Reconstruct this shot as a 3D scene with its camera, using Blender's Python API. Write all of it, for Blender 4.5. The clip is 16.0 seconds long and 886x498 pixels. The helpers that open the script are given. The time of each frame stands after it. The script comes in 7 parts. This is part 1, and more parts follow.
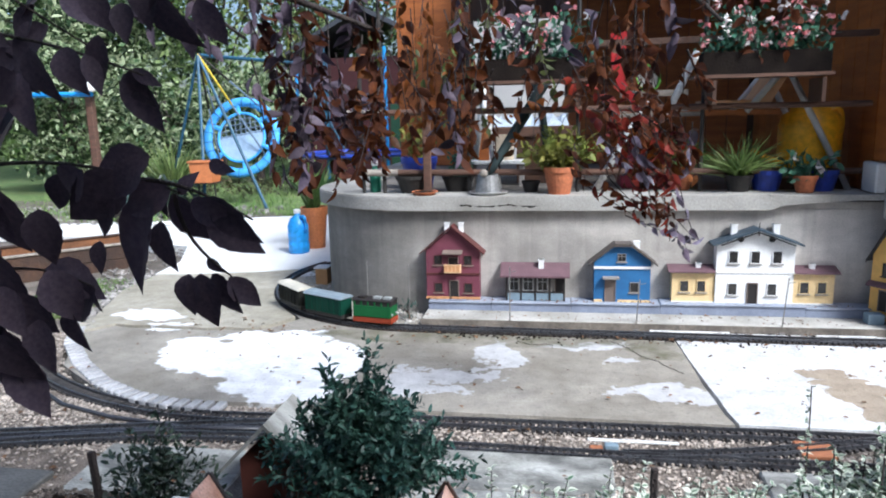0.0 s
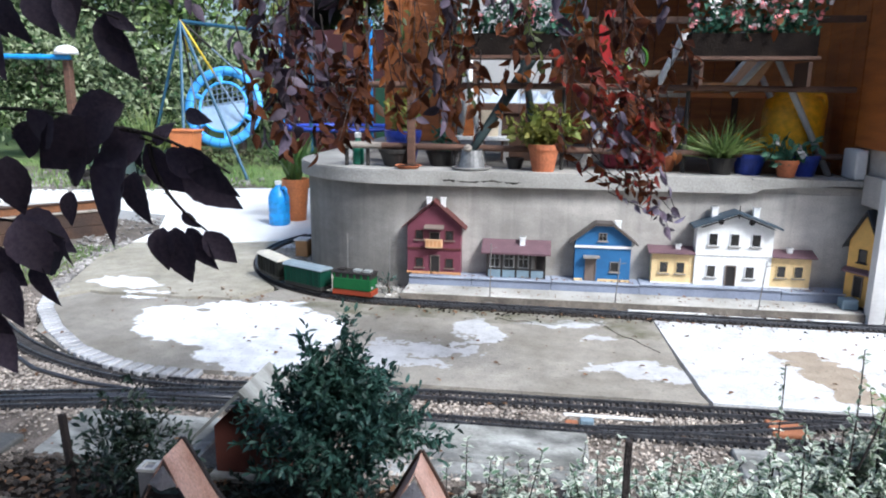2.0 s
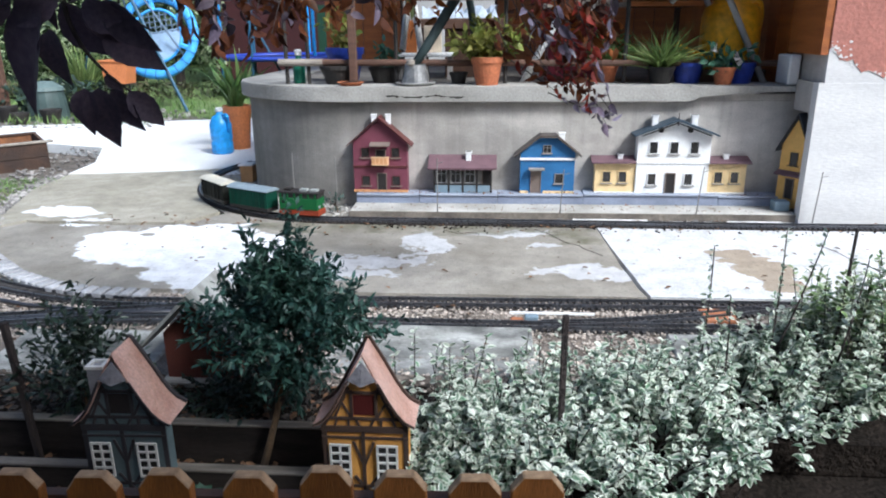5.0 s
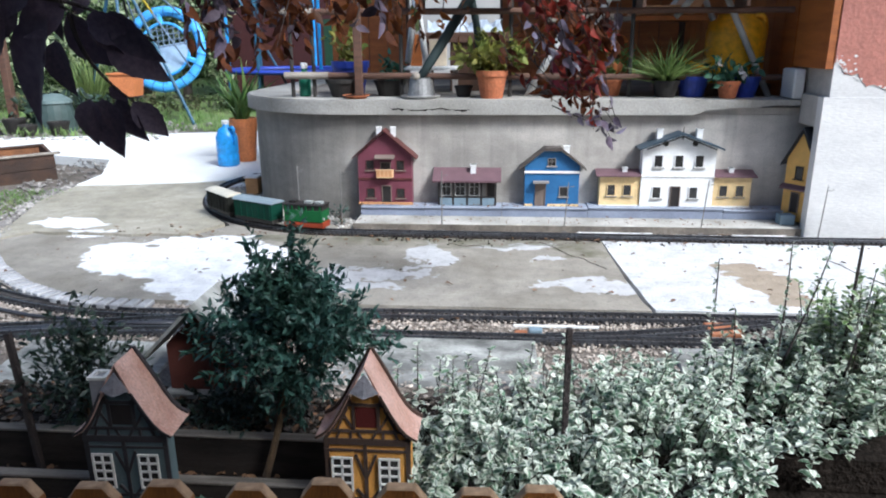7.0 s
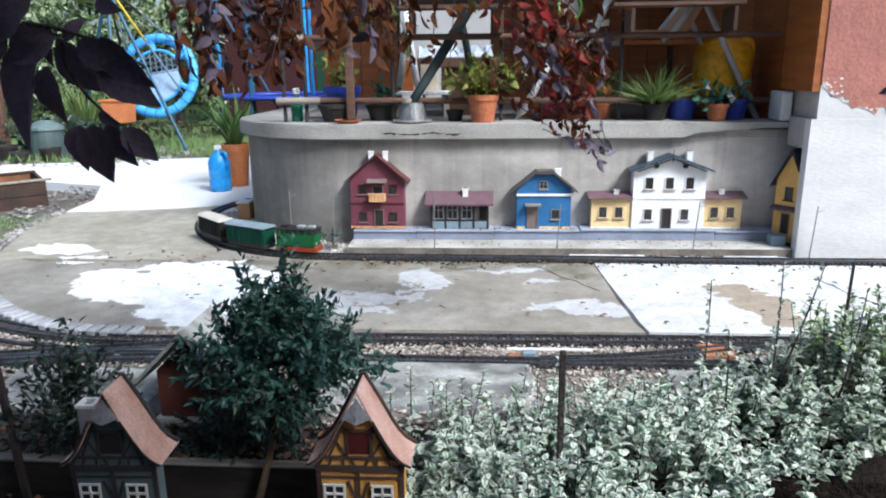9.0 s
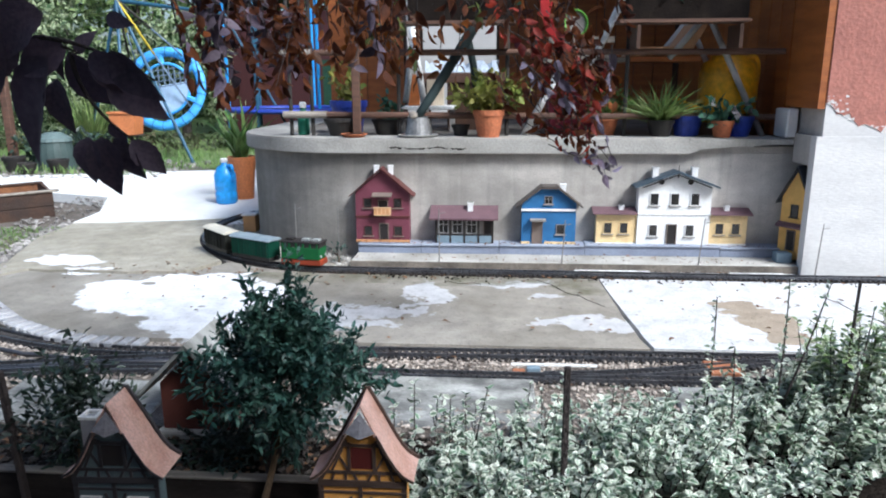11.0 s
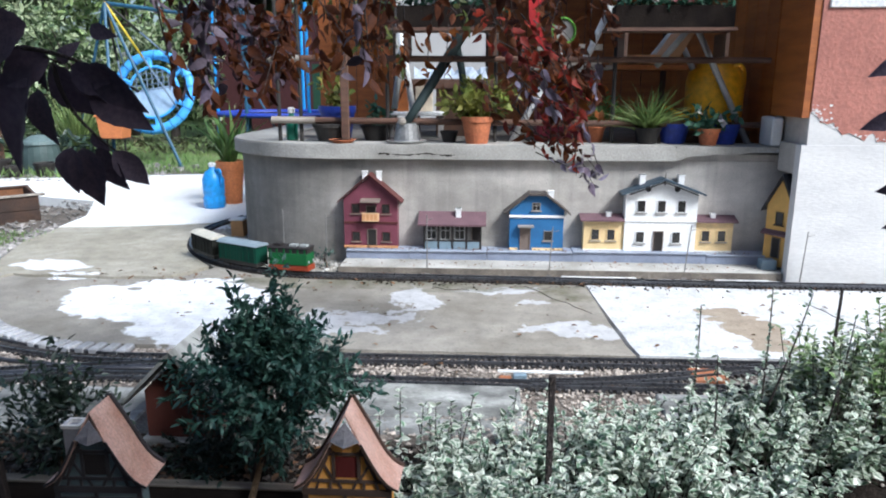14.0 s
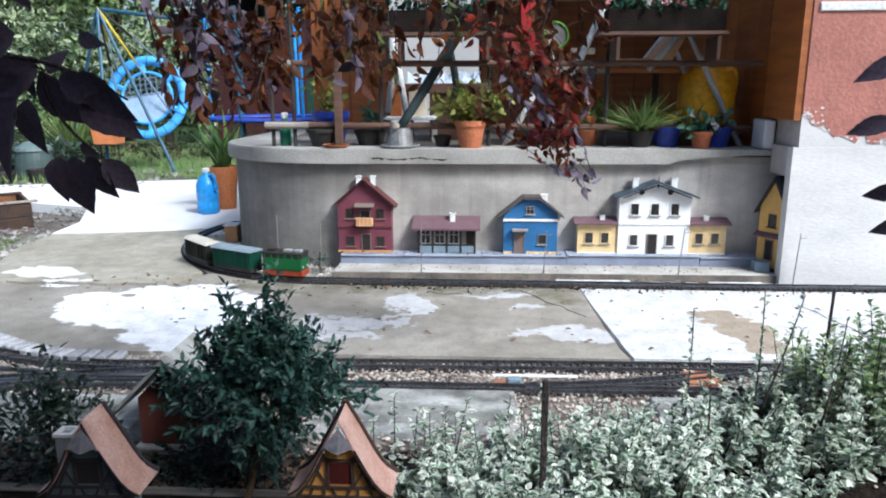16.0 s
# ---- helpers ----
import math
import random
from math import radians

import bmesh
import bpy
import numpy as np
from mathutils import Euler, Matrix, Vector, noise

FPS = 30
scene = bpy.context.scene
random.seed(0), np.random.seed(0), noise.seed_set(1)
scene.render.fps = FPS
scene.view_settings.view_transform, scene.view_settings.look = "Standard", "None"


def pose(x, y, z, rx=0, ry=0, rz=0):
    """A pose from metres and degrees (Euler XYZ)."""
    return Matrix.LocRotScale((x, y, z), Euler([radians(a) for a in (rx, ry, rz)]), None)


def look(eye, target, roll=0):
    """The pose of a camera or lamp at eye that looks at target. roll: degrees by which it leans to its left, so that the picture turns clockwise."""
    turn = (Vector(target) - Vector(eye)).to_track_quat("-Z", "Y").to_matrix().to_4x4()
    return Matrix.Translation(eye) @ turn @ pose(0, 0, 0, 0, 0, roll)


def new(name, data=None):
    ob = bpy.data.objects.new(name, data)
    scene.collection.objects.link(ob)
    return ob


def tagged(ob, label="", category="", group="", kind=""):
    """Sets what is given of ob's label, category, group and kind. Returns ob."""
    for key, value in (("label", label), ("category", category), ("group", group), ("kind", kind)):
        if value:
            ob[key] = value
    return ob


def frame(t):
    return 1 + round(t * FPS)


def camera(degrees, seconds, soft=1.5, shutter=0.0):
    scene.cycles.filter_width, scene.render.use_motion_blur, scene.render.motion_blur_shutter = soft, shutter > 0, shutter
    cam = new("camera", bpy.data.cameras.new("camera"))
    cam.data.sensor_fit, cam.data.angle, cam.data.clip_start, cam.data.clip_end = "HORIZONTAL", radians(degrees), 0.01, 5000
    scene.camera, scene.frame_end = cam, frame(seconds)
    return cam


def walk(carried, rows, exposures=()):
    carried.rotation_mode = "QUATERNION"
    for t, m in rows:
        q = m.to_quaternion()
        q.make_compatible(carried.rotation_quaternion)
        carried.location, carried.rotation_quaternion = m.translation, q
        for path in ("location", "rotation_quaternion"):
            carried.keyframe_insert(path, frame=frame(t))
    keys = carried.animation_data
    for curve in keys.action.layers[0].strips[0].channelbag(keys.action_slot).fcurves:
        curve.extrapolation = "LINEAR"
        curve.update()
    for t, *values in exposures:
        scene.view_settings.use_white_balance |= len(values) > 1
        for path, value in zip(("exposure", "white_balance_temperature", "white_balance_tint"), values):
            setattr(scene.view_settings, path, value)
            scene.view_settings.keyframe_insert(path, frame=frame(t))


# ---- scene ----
cam = camera(65.0, 16.0, soft=2.0)
PATH = [
    (0, (0.111, 0.955, 1.231), (-0.219, 2.892, 0.858), -1.4),
    (0.5, (0.108, 0.959, 1.226), (-0.223, 2.892, 0.836), -1.0),
    (1, (0.105, 0.968, 1.22), (-0.216, 2.898, 0.807), -0.8),
    (1.5, (0.104, 0.974, 1.217), (-0.209, 2.904, 0.795), -0.5),
    (2, (0.109, 0.967, 1.201), (-0.167, 2.9, 0.769), 0.5),
    (2.5, (0.12, 0.951, 1.15), (-0.11, 2.875, 0.651), 0.1),
    (3, (0.133, 0.933, 1.132), (-0.049, 2.85, 0.594), -0.6),
    (3.5, (0.139, 0.919, 1.11), (-0.011, 2.828, 0.531), -0.7),
    (4, (0.142, 0.911, 1.101), (0.011, 2.811, 0.49), -0.3),
    (6.5, (0.153, 0.918, 1.082), (0.0, 2.824, 0.493), -0.8),
    (7, (0.152, 0.915, 1.088), (-0.001, 2.825, 0.515), -0.4),
    (7.5, (0.151, 0.908, 1.089), (-0.011, 2.826, 0.545), -0.2),
    (8, (0.148, 0.912, 1.085), (-0.002, 2.839, 0.569), 0.0),
    (8.5, (0.151, 0.913, 1.088), (0.005, 2.841, 0.58), -0.1),
    (9, (0.154, 0.919, 1.086), (0.02, 2.849, 0.578), -0.7),
    (9.5, (0.151, 0.923, 1.085), (0.016, 2.856, 0.591), -0.7),
    (12, (0.154, 0.913, 1.093), (0.002, 2.852, 0.629), -0.1),
    (12.5, (0.16, 0.91, 1.098), (0.015, 2.851, 0.641), -0.1),
    (13, (0.165, 0.909, 1.102), (0.034, 2.854, 0.654), 0.3),
    (13.5, (0.167, 0.908, 1.103), (0.048, 2.853, 0.649), 0.1),
    (14, (0.162, 0.917, 1.099), (0.045, 2.86, 0.642), 0.1),
    (14.5, (0.162, 0.915, 1.1), (0.044, 2.858, 0.64), -0.1),
    (15, (0.166, 0.912, 1.105), (0.048, 2.856, 0.649), -0.0),
    (15.5, (0.167, 0.913, 1.106), (0.06, 2.86, 0.662), -0.0),
    (16, (0.169, 0.917, 1.103), (0.065, 2.864, 0.656), -0.2),
]
walk(cam, [(t, look(eye, target, roll)) for t, eye, target, roll in PATH], [(0, 0.85, 5750, 8), (3, 0.87, 5750, 8), (4, 0.80, 5750, 7), (6.5, 0.78, 5750, 7), (16, 0.78, 5750, 7)])

# ---- sky, sun ----
world = bpy.data.worlds.new("overcast_sky")
scene.world = world
world.use_nodes = True
wn = world.node_tree.nodes
sky = wn.new("ShaderNodeTexSky")
sky.sky_type, sky.sun_disc = "NISHITA", False
sky.sun_elevation, sky.sun_rotation = radians(46), radians(128.5)
sky.air_density, sky.dust_density, sky.ozone_density = 1.0, 4.0, 1.0
wn["Background"].inputs["Strength"].default_value = 0.105
world.node_tree.links.new(sky.outputs["Color"], wn["Background"].inputs["Color"])

sun_data = bpy.data.lights.new("sun", "SUN")
sun_data.energy, sun_data.angle, sun_data.color = 2.8, radians(16), (1.0, 0.98, 0.95)
sun = new("sun", sun_data)
sun.matrix_world = look((5.4, 0.7, 7.1), (0, 5.0, 0))
tagged(sun, kind="structure")


# ---- materials ----
def ramp_mix(nt, a, b, fac):
    m = nt.nodes.new("ShaderNodeMix")
    m.data_type = "RGBA"
    m.inputs[6].default_value, m.inputs[7].default_value = (*a, 1), (*b, 1)
    nt.links.new(fac, m.inputs[0])
    return m.outputs[2]


def noise_fac(nt, coord, scale, lo=0.35, hi=0.65, detail=5.0, stretch=(1, 1, 1)):
    mp = nt.nodes.new("ShaderNodeMapping")
    mp.inputs["Scale"].default_value = stretch
    nt.links.new(coord, mp.inputs["Vector"])
    n = nt.nodes.new("ShaderNodeTexNoise")
    n.inputs["Scale"].default_value, n.inputs["Detail"].default_value = scale, detail
    nt.links.new(mp.outputs[0], n.inputs["Vector"])
    r = nt.nodes.new("ShaderNodeMapRange")
    r.inputs[1].default_value, r.inputs[2].default_value = lo, hi
    nt.links.new(n.outputs[0], r.inputs[0])
    return r.outputs[0]


def mul_color(nt, col, fac, lo, hi):
    r = nt.nodes.new("ShaderNodeMapRange")
    r.inputs[3].default_value, r.inputs[4].default_value = lo, hi
    nt.links.new(fac, r.inputs[0])
    m = nt.nodes.new("ShaderNodeMix")
    m.data_type, m.blend_type = "RGBA", "MULTIPLY"
    m.inputs[0].default_value = 1.0
    nt.links.new(col, m.inputs[6])
    nt.links.new(r.outputs[0], m.inputs[7])
    return m.outputs[2]


def mat(name, a, b=None, rough=0.7, coarse=3.0, fine=60.0, bump=0.2, metal=0.0, stretch=(1, 1, 1), random_by=0.0, grain=0.25, see_through=0.0, spec=0.5, space="Object"):
    """A surface with two colours in coarse patches, a fine grain and a fine relief."""
    b = b or tuple(c * 0.7 for c in a)
    m = bpy.data.materials.new(name)
    m.use_nodes = True
    nt = m.node_tree
    p = nt.nodes["Principled BSDF"]
    if space == "Geo":
        co = nt.nodes.new("ShaderNodeNewGeometry").outputs["Position"]
    else:
        co = nt.nodes.new("ShaderNodeTexCoord").outputs[space]
    col = ramp_mix(nt, a, b, noise_fac(nt, co, coarse, stretch=stretch))
    g = noise_fac(nt, co, fine, 0.25, 0.75, 3.0, stretch)
    col = mul_color(nt, col, g, 1 - grain, 1 + grain)
    if random_by:
        info = nt.nodes.new("ShaderNodeObjectInfo")
        isl = nt.nodes.new("ShaderNodeNewGeometry")
        add = nt.nodes.new("ShaderNodeMath")
        add.operation = "ADD"
        nt.links.new(info.outputs["Random"], add.inputs[0])
        nt.links.new(isl.outputs["Random Per Island"], add.inputs[1])
        fr = nt.nodes.new("ShaderNodeMath")
        fr.operation = "FRACT"
        nt.links.new(add.outputs[0], fr.inputs[0])
        col = mul_color(nt, col, fr.outputs[0], 1 - random_by, 1 + random_by)
    nt.links.new(col, p.inputs["Base Color"])
    rr = nt.nodes.new("ShaderNodeMapRange")
    rr.inputs[3].default_value, rr.inputs[4].default_value = max(0.05, rough - 0.1), min(1, rough + 0.1)
    nt.links.new(g, rr.inputs[0])
    nt.links.new(rr.outputs[0], p.inputs["Roughness"])
    p.inputs["Metallic"].default_value = metal
    p.inputs["Specular IOR Level"].default_value = spec
    if see_through:
        p.inputs["Transmission Weight"].default_value = 0.0
        tr = nt.nodes.new("ShaderNodeBsdfTranslucent")
        nt.links.new(col, tr.inputs["Color"])
        mix = nt.nodes.new("ShaderNodeMixShader")
        mix.inputs[0].default_value = see_through
        nt.links.new(p.outputs[0], mix.inputs[1])
        nt.links.new(tr.outputs[0], mix.inputs[2])
        nt.links.new(mix.outputs[0], nt.nodes["Material Output"].inputs["Surface"])
    if bump:
        bp = nt.nodes.new("ShaderNodeBump")
        bp.inputs["Strength"].default_value, bp.inputs["Distance"].default_value = bump, 0.01
        nt.links.new(g, bp.inputs["Height"])
        nt.links.new(bp.outputs[0], p.inputs["Normal"])
    return m


def blob_mask(nt, blobs, rag=0.35):
    """1 inside any of the ragged ellipses (x, y, rx, ry), 0 outside."""
    pos = nt.nodes.new("ShaderNodeNewGeometry").outputs["Position"]
    n = nt.nodes.new("ShaderNodeTexNoise")
    n.inputs["Scale"].default_value, n.inputs["Detail"].default_value, n.inputs["Roughness"].default_value = 4.5, 10.0, 0.62
    nt.links.new(pos, n.inputs["Vector"])
    sub = nt.nodes.new("ShaderNodeVectorMath")
    sub.operation = "SUBTRACT"
    sub.inputs[1].default_value = (0.5, 0.5, 0.5)
    nt.links.new(n.outputs["Color"], sub.inputs[0])
    sc = nt.nodes.new("ShaderNodeVectorMath")
    sc.operation = "SCALE"
    sc.inputs["Scale"].default_value = rag
    nt.links.new(sub.outputs[0], sc.inputs[0])
    ad = nt.nodes.new("ShaderNodeVectorMath")
    nt.links.new(pos, ad.inputs[0])
    nt.links.new(sc.outputs[0], ad.inputs[1])
    out = None
    for x, y, rx, ry in blobs:
        mp = nt.nodes.new("ShaderNodeMapping")
        mp.inputs["Location"].default_value = (-x / rx, -y / ry, 0)
        mp.inputs["Scale"].default_value = (1 / rx, 1 / ry, 0)
        nt.links.new(ad.outputs[0], mp.inputs["Vector"])
        ln = nt.nodes.new("ShaderNodeVectorMath")
        ln.operation = "LENGTH"
        nt.links.new(mp.outputs[0], ln.inputs[0])
        if out is None:
            out = ln.outputs["Value"]
        else:
            mn = nt.nodes.new("ShaderNodeMath")
            mn.operation = "MINIMUM"
            nt.links.new(out, mn.inputs[0])
            nt.links.new(ln.outputs["Value"], mn.inputs[1])
            out = mn.outputs[0]
    r = nt.nodes.new("ShaderNodeMapRange")
    r.inputs[1].default_value, r.inputs[2].default_value, r.inputs[3].default_value, r.inputs[4].default_value = 1.04, 0.97, 0, 1
    nt.links.new(out, r.inputs[0])
    return r.outputs[0]


def slab_mat(name, base, worn, blobs, pale, more=(), moss=(), holes=(), dull=(0.54, 0.54, 0.545)):
    """Weathered concrete with washed-out pale patches."""
    m = mat(name, base, worn, 0.75, 2.2, 90.0, 0.25, space="Geo", grain=0.14)
    nt = m.node_tree
    p = nt.nodes["Principled BSDF"]
    old = p.inputs["Base Color"].links[0].from_socket
    mask = blob_mask(nt, blobs)
    mix = nt.nodes.new("ShaderNodeMix")
    mix.data_type = "RGBA"
    mix.inputs[7].default_value = (*pale, 1)
    nt.links.new(old, mix.inputs[6])
    if holes:
        inv = nt.nodes.new("ShaderNodeMath")
        inv.operation = "SUBTRACT"
        inv.use_clamp = True
        nt.links.new(mask, inv.inputs[0])
        nt.links.new(blob_mask(nt, holes, 0.12), inv.inputs[1])
        mask = inv.outputs[0]
    nt.links.new(mask, mix.inputs[0])
    if more:
        mix2 = nt.nodes.new("ShaderNodeMix")
        mix2.data_type = "RGBA"
        mix2.inputs[7].default_value = (*dull, 1)
        nt.links.new(old, mix2.inputs[6])
        nt.links.new(blob_mask(nt, more, 0.55), mix2.inputs[0])
        nt.links.new(mix2.outputs[2], mix.inputs[6])
    if moss:
        mix3 = nt.nodes.new("ShaderNodeMix")
        mix3.data_type = "RGBA"
        mix3.inputs[7].default_value = (0.13, 0.125, 0.075, 1)
        mk = nt.nodes.new("ShaderNodeMath")
        mk.operation = "MULTIPLY"
        nt.links.new(blob_mask(nt, moss, 0.30), mk.inputs[0])
        nt.links.new(noise_fac(nt, nt.nodes.new("ShaderNodeNewGeometry").outputs["Position"], 9.0, 0.3, 0.75, 9.0), mk.inputs[1])
        nt.links.new(mix.outputs[2], mix3.inputs[6])
        nt.links.new(mk.outputs[0], mix3.inputs[0])
        mix = mix3
    tint = mul_color(nt, mix.outputs[2], noise_fac(nt, nt.nodes.new("ShaderNodeNewGeometry").outputs["Position"], 11.0, 0.3, 0.7, 9.0), 0.80, 1.10)
    tint = mul_color(nt, tint, noise_fac(nt, nt.nodes.new("ShaderNodeNewGeometry").outputs["Position"], 46.0, 0.57, 0.66, 4.0), 1.0, 0.80)
    nt.links.new(tint, p.inputs["Base Color"])
    return m


SLAB_A = slab_mat("concrete_slab_worn", (0.368, 0.34, 0.293), (0.25, 0.228, 0.19),
                  [(-1.58, 4.27, 0.38, 0.24), (-1.22, 4.22, 0.36, 0.32), (-1.38, 4.58, 0.20, 0.22), (-1.16, 3.90, 0.28, 0.19), (-1.84, 4.40, 0.27, 0.19), (-1.72, 4.20, 0.28, 0.16), (-1.62, 4.58, 0.22, 0.14),
                   (-2.25, 4.72, 0.12, 0.04)], (0.86, 0.87, 0.88), [(-0.33, 4.12, 0.20, 0.09), (-0.20, 4.42, 0.09, 0.20), (-0.48, 3.93, 0.17, 0.07), (-0.60, 4.06, 0.15, 0.10), (0.64, 4.02, 0.20, 0.12),
                   (0.33, 4.62, 0.16, 0.06), (0.45, 4.42, 0.11, 0.04), (0.2, 4.60, 0.2, 0.03), (0.42, 4.05, 0.12, 0.05)],
                  [(-0.80, 4.70, 0.50, 0.10), (-0.10, 4.68, 0.45, 0.11), (0.40, 4.70, 0.35, 0.07), (0.62, 4.55, 0.14, 0.10)],
                  [(-1.767, 4.504, 0.05, 0.028), (-1.30, 4.12, 0.02, 0.012)])
SLAB_B = slab_mat("concrete_slab_pale", (0.69, 0.695, 0.70), (0.58, 0.585, 0.59), [(1.31, 4.32, 0.11, 0.055), (1.40, 4.20, 0.12, 0.09), (1.43, 4.03, 0.12, 0.13), (1.42, 3.86, 0.09, 0.08)], (0.36, 0.30, 0.23))
SLAB_C = slab_mat("concrete_slab_far", (0.42, 0.39, 0.32), (0.32, 0.295, 0.23), [(-1.72, 6.2, 0.3, 0.06), (-2.53, 4.97, 0.25, 0.115), (-2.30, 4.80, 0.16, 0.035), (-2.62, 5.04, 0.14, 0.06)], (0.8, 0.8, 0.8))
PATH_PALE = mat("pale_path_concrete", (0.86, 0.86, 0.84), (0.72, 0.71, 0.68), 0.8, 1.5, 70, 0.2, space="Geo", grain=0.1)
WALL = mat("cement_render", (0.345, 0.325, 0.30), (0.255, 0.238, 0.215), 0.85, 1.6, 110, 0.12, space="Geo", grain=0.14)
wnt = WALL.node_tree
wp = wnt.nodes["Principled BSDF"]
wpos = wnt.nodes.new("ShaderNodeNewGeometry").outputs["Position"]
wcol = mul_color(wnt, wp.inputs["Base Color"].links[0].from_socket, noise_fac(wnt, wpos, 1.0, 0.42, 0.72, 6.0, (7.0, 7.0, 0.5)), 0.97, 1.22)
wnt.links.new(mul_color(wnt, wcol, noise_fac(wnt, wpos, 1.0, 0.55, 0.72, 5.0, (16.0, 16.0, 1.1)), 1.0, 0.82), wp.inputs["Base Color"])
COPING = mat("coping_concrete", (0.39, 0.375, 0.345), (0.25, 0.24, 0.215), 0.85, 3.5, 80, 0.2, space="Geo", grain=0.18)
PLINTH = mat("white_plinth_paint", (0.70, 0.69, 0.67), (0.57, 0.565, 0.56), 0.85, 2.5, 75, 0.13, stretch=(0.5, 1, 1.6), space="Geo", grain=0.08)
# rain streaks and blotches down the rendered wall
nt = WALL.node_tree
p_ = nt.nodes["Principled BSDF"]
old_ = p_.inputs["Base Color"].links[0].from_socket
pos_ = nt.nodes.new("ShaderNodeNewGeometry").outputs["Position"]
c_ = mul_color(nt, old_, noise_fac(nt, pos_, 5.0, 0.35, 0.7, 6, (1, 1, 0.14)), 1.06, 0.80)
c_ = mul_color(nt, c_, noise_fac(nt, pos_, 2.3, 0.40, 0.62, 8, (0.7, 0.7, 2.2)), 0.88, 1.10)
# noisy darkening towards -x: shade of the rounded end, with grime, put into colour
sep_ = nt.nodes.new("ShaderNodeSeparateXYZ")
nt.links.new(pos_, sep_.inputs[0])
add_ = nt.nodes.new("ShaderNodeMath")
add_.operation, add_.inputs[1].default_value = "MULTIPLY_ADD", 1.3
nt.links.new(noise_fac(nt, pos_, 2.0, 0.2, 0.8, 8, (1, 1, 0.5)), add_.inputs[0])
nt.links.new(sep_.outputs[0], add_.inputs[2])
end_shade_ = nt.nodes.new("ShaderNodeMapRange")
end_shade_.inputs[1].default_value, end_shade_.inputs[2].default_value = -0.35, 0.85
nt.links.new(add_.outputs[0], end_shade_.inputs[0])
c_ = mul_color(nt, c_, end_shade_.outputs[0], 0.74, 1.38)
c_ = mul_color(nt, c_, noise_fac(nt, pos_, 13.0, 0.42, 0.66, 9, (1, 1, 1.6)), 0.95, 1.08)
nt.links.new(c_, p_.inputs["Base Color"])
STUCCO = mat("red_stucco", (0.42, 0.175, 0.135), (0.34, 0.14, 0.11), 0.9, 5.0, 55, 0.28, space="Geo", grain=0.2)
SOIL = mat("dark_garden_soil", (0.021, 0.016, 0.013), (0.011, 0.009, 0.007), 0.95, 5, 60, 0.8, space="Geo", grain=0.4, spec=0.08)
GRASS_BASE = mat("lawn_ground", (0.10, 0.17, 0.05), (0.15, 0.19, 0.07), 0.95, 2.0, 40, 0.6, space="Geo", grain=0.4)
GRASS = mat("grass_blades", (0.13, 0.25, 0.06), (0.22, 0.30, 0.10), 0.7, 1.0, 10, 0, random_by=0.4, space="Geo", see_through=0.25)
STONE = mat("ballast_stone", (0.50, 0.435, 0.375), (0.29, 0.25, 0.215), 0.85, 3, 60, 0.3, random_by=0.45, space="Geo")
GRAVEL_BED = mat("fine_dirty_gravel", (0.30, 0.255, 0.215), (0.12, 0.10, 0.085), 0.9, 7, 130, 0.9, space="Geo", grain=0.45, spec=0.2)
RAIL = mat("weathered_rail", (0.12, 0.125, 0.14), (0.07, 0.07, 0.078), 0.32, 10, 80, 0.1, metal=0.6)
SLEEPER = mat("dark_plastic_sleeper", (0.036, 0.035, 0.038), (0.066, 0.060, 0.058), 0.7, 8, 80, 0.3, random_by=0.3, spec=0.25)
SLEEPER_PALE = mat("bleached_sleeper", (0.50, 0.50, 0.51), (0.34, 0.34, 0.35), 0.8, 8, 80, 0.3, random_by=0.2)
CABLE = mat("black_cable", (0.03, 0.032, 0.04), (0.06, 0.06, 0.07), 0.4, 8, 80, 0.0)
WOOD = mat("orange_brown_timber", (0.40, 0.125, 0.026), (0.28, 0.082, 0.018), 0.55, 3, 40, 0.2, stretch=(1, 1, 8), space="Geo", random_by=0.15)
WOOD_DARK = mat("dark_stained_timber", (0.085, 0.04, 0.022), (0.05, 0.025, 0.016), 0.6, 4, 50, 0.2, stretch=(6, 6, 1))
WOOD_PALE = mat("weathered_board", (0.36, 0.32, 0.27), (0.22, 0.19, 0.16), 0.8, 4, 60, 0.3, stretch=(1, 8, 8), space="Geo")
# brown kept dark so that the shade on the picket fronts is in the colour
PICKET = mat("varnished_picket", (0.22, 0.088, 0.022), (0.13, 0.05, 0.015), 0.55, 5, 60, 0.2, stretch=(6, 6, 1), random_by=0.25, spec=0.2)
TERRACOTTA = mat("terracotta", (0.47, 0.155, 0.065), (0.37, 0.115, 0.05), 0.8, 8, 60, 0.2)
PLASTIC_POT = mat("orange_plastic", (0.58, 0.20, 0.07), (0.50, 0.17, 0.06), 0.5, 8, 60, 0.0)
BLUE = mat("sky_blue_plastic", (0.04, 0.33, 0.78), (0.03, 0.27, 0.68), 0.35, 4, 30, 0.0)
BLUE_DARK = mat("royal_blue_plastic", (0.03, 0.06, 0.40), (0.025, 0.05, 0.3), 0.4, 4, 30, 0.0)
YELLOW = mat("yellow_plastic", (0.86, 0.44, 0.015), (0.80, 0.39, 0.015), 0.4, 4, 30, 0.0)
WHITE = mat("white_paint", (0.80, 0.80, 0.79), (0.72, 0.72, 0.71), 0.5, 6, 60, 0.05)
ALU = mat("brushed_aluminium", (0.62, 0.62, 0.62), (0.5, 0.5, 0.5), 0.35, 6, 60, 0.05, metal=0.8)
BLACK = mat("black_metal", (0.022, 0.020, 0.020), (0.042, 0.038, 0.034), 0.55, 6, 60, 0.1, spec=0.3)
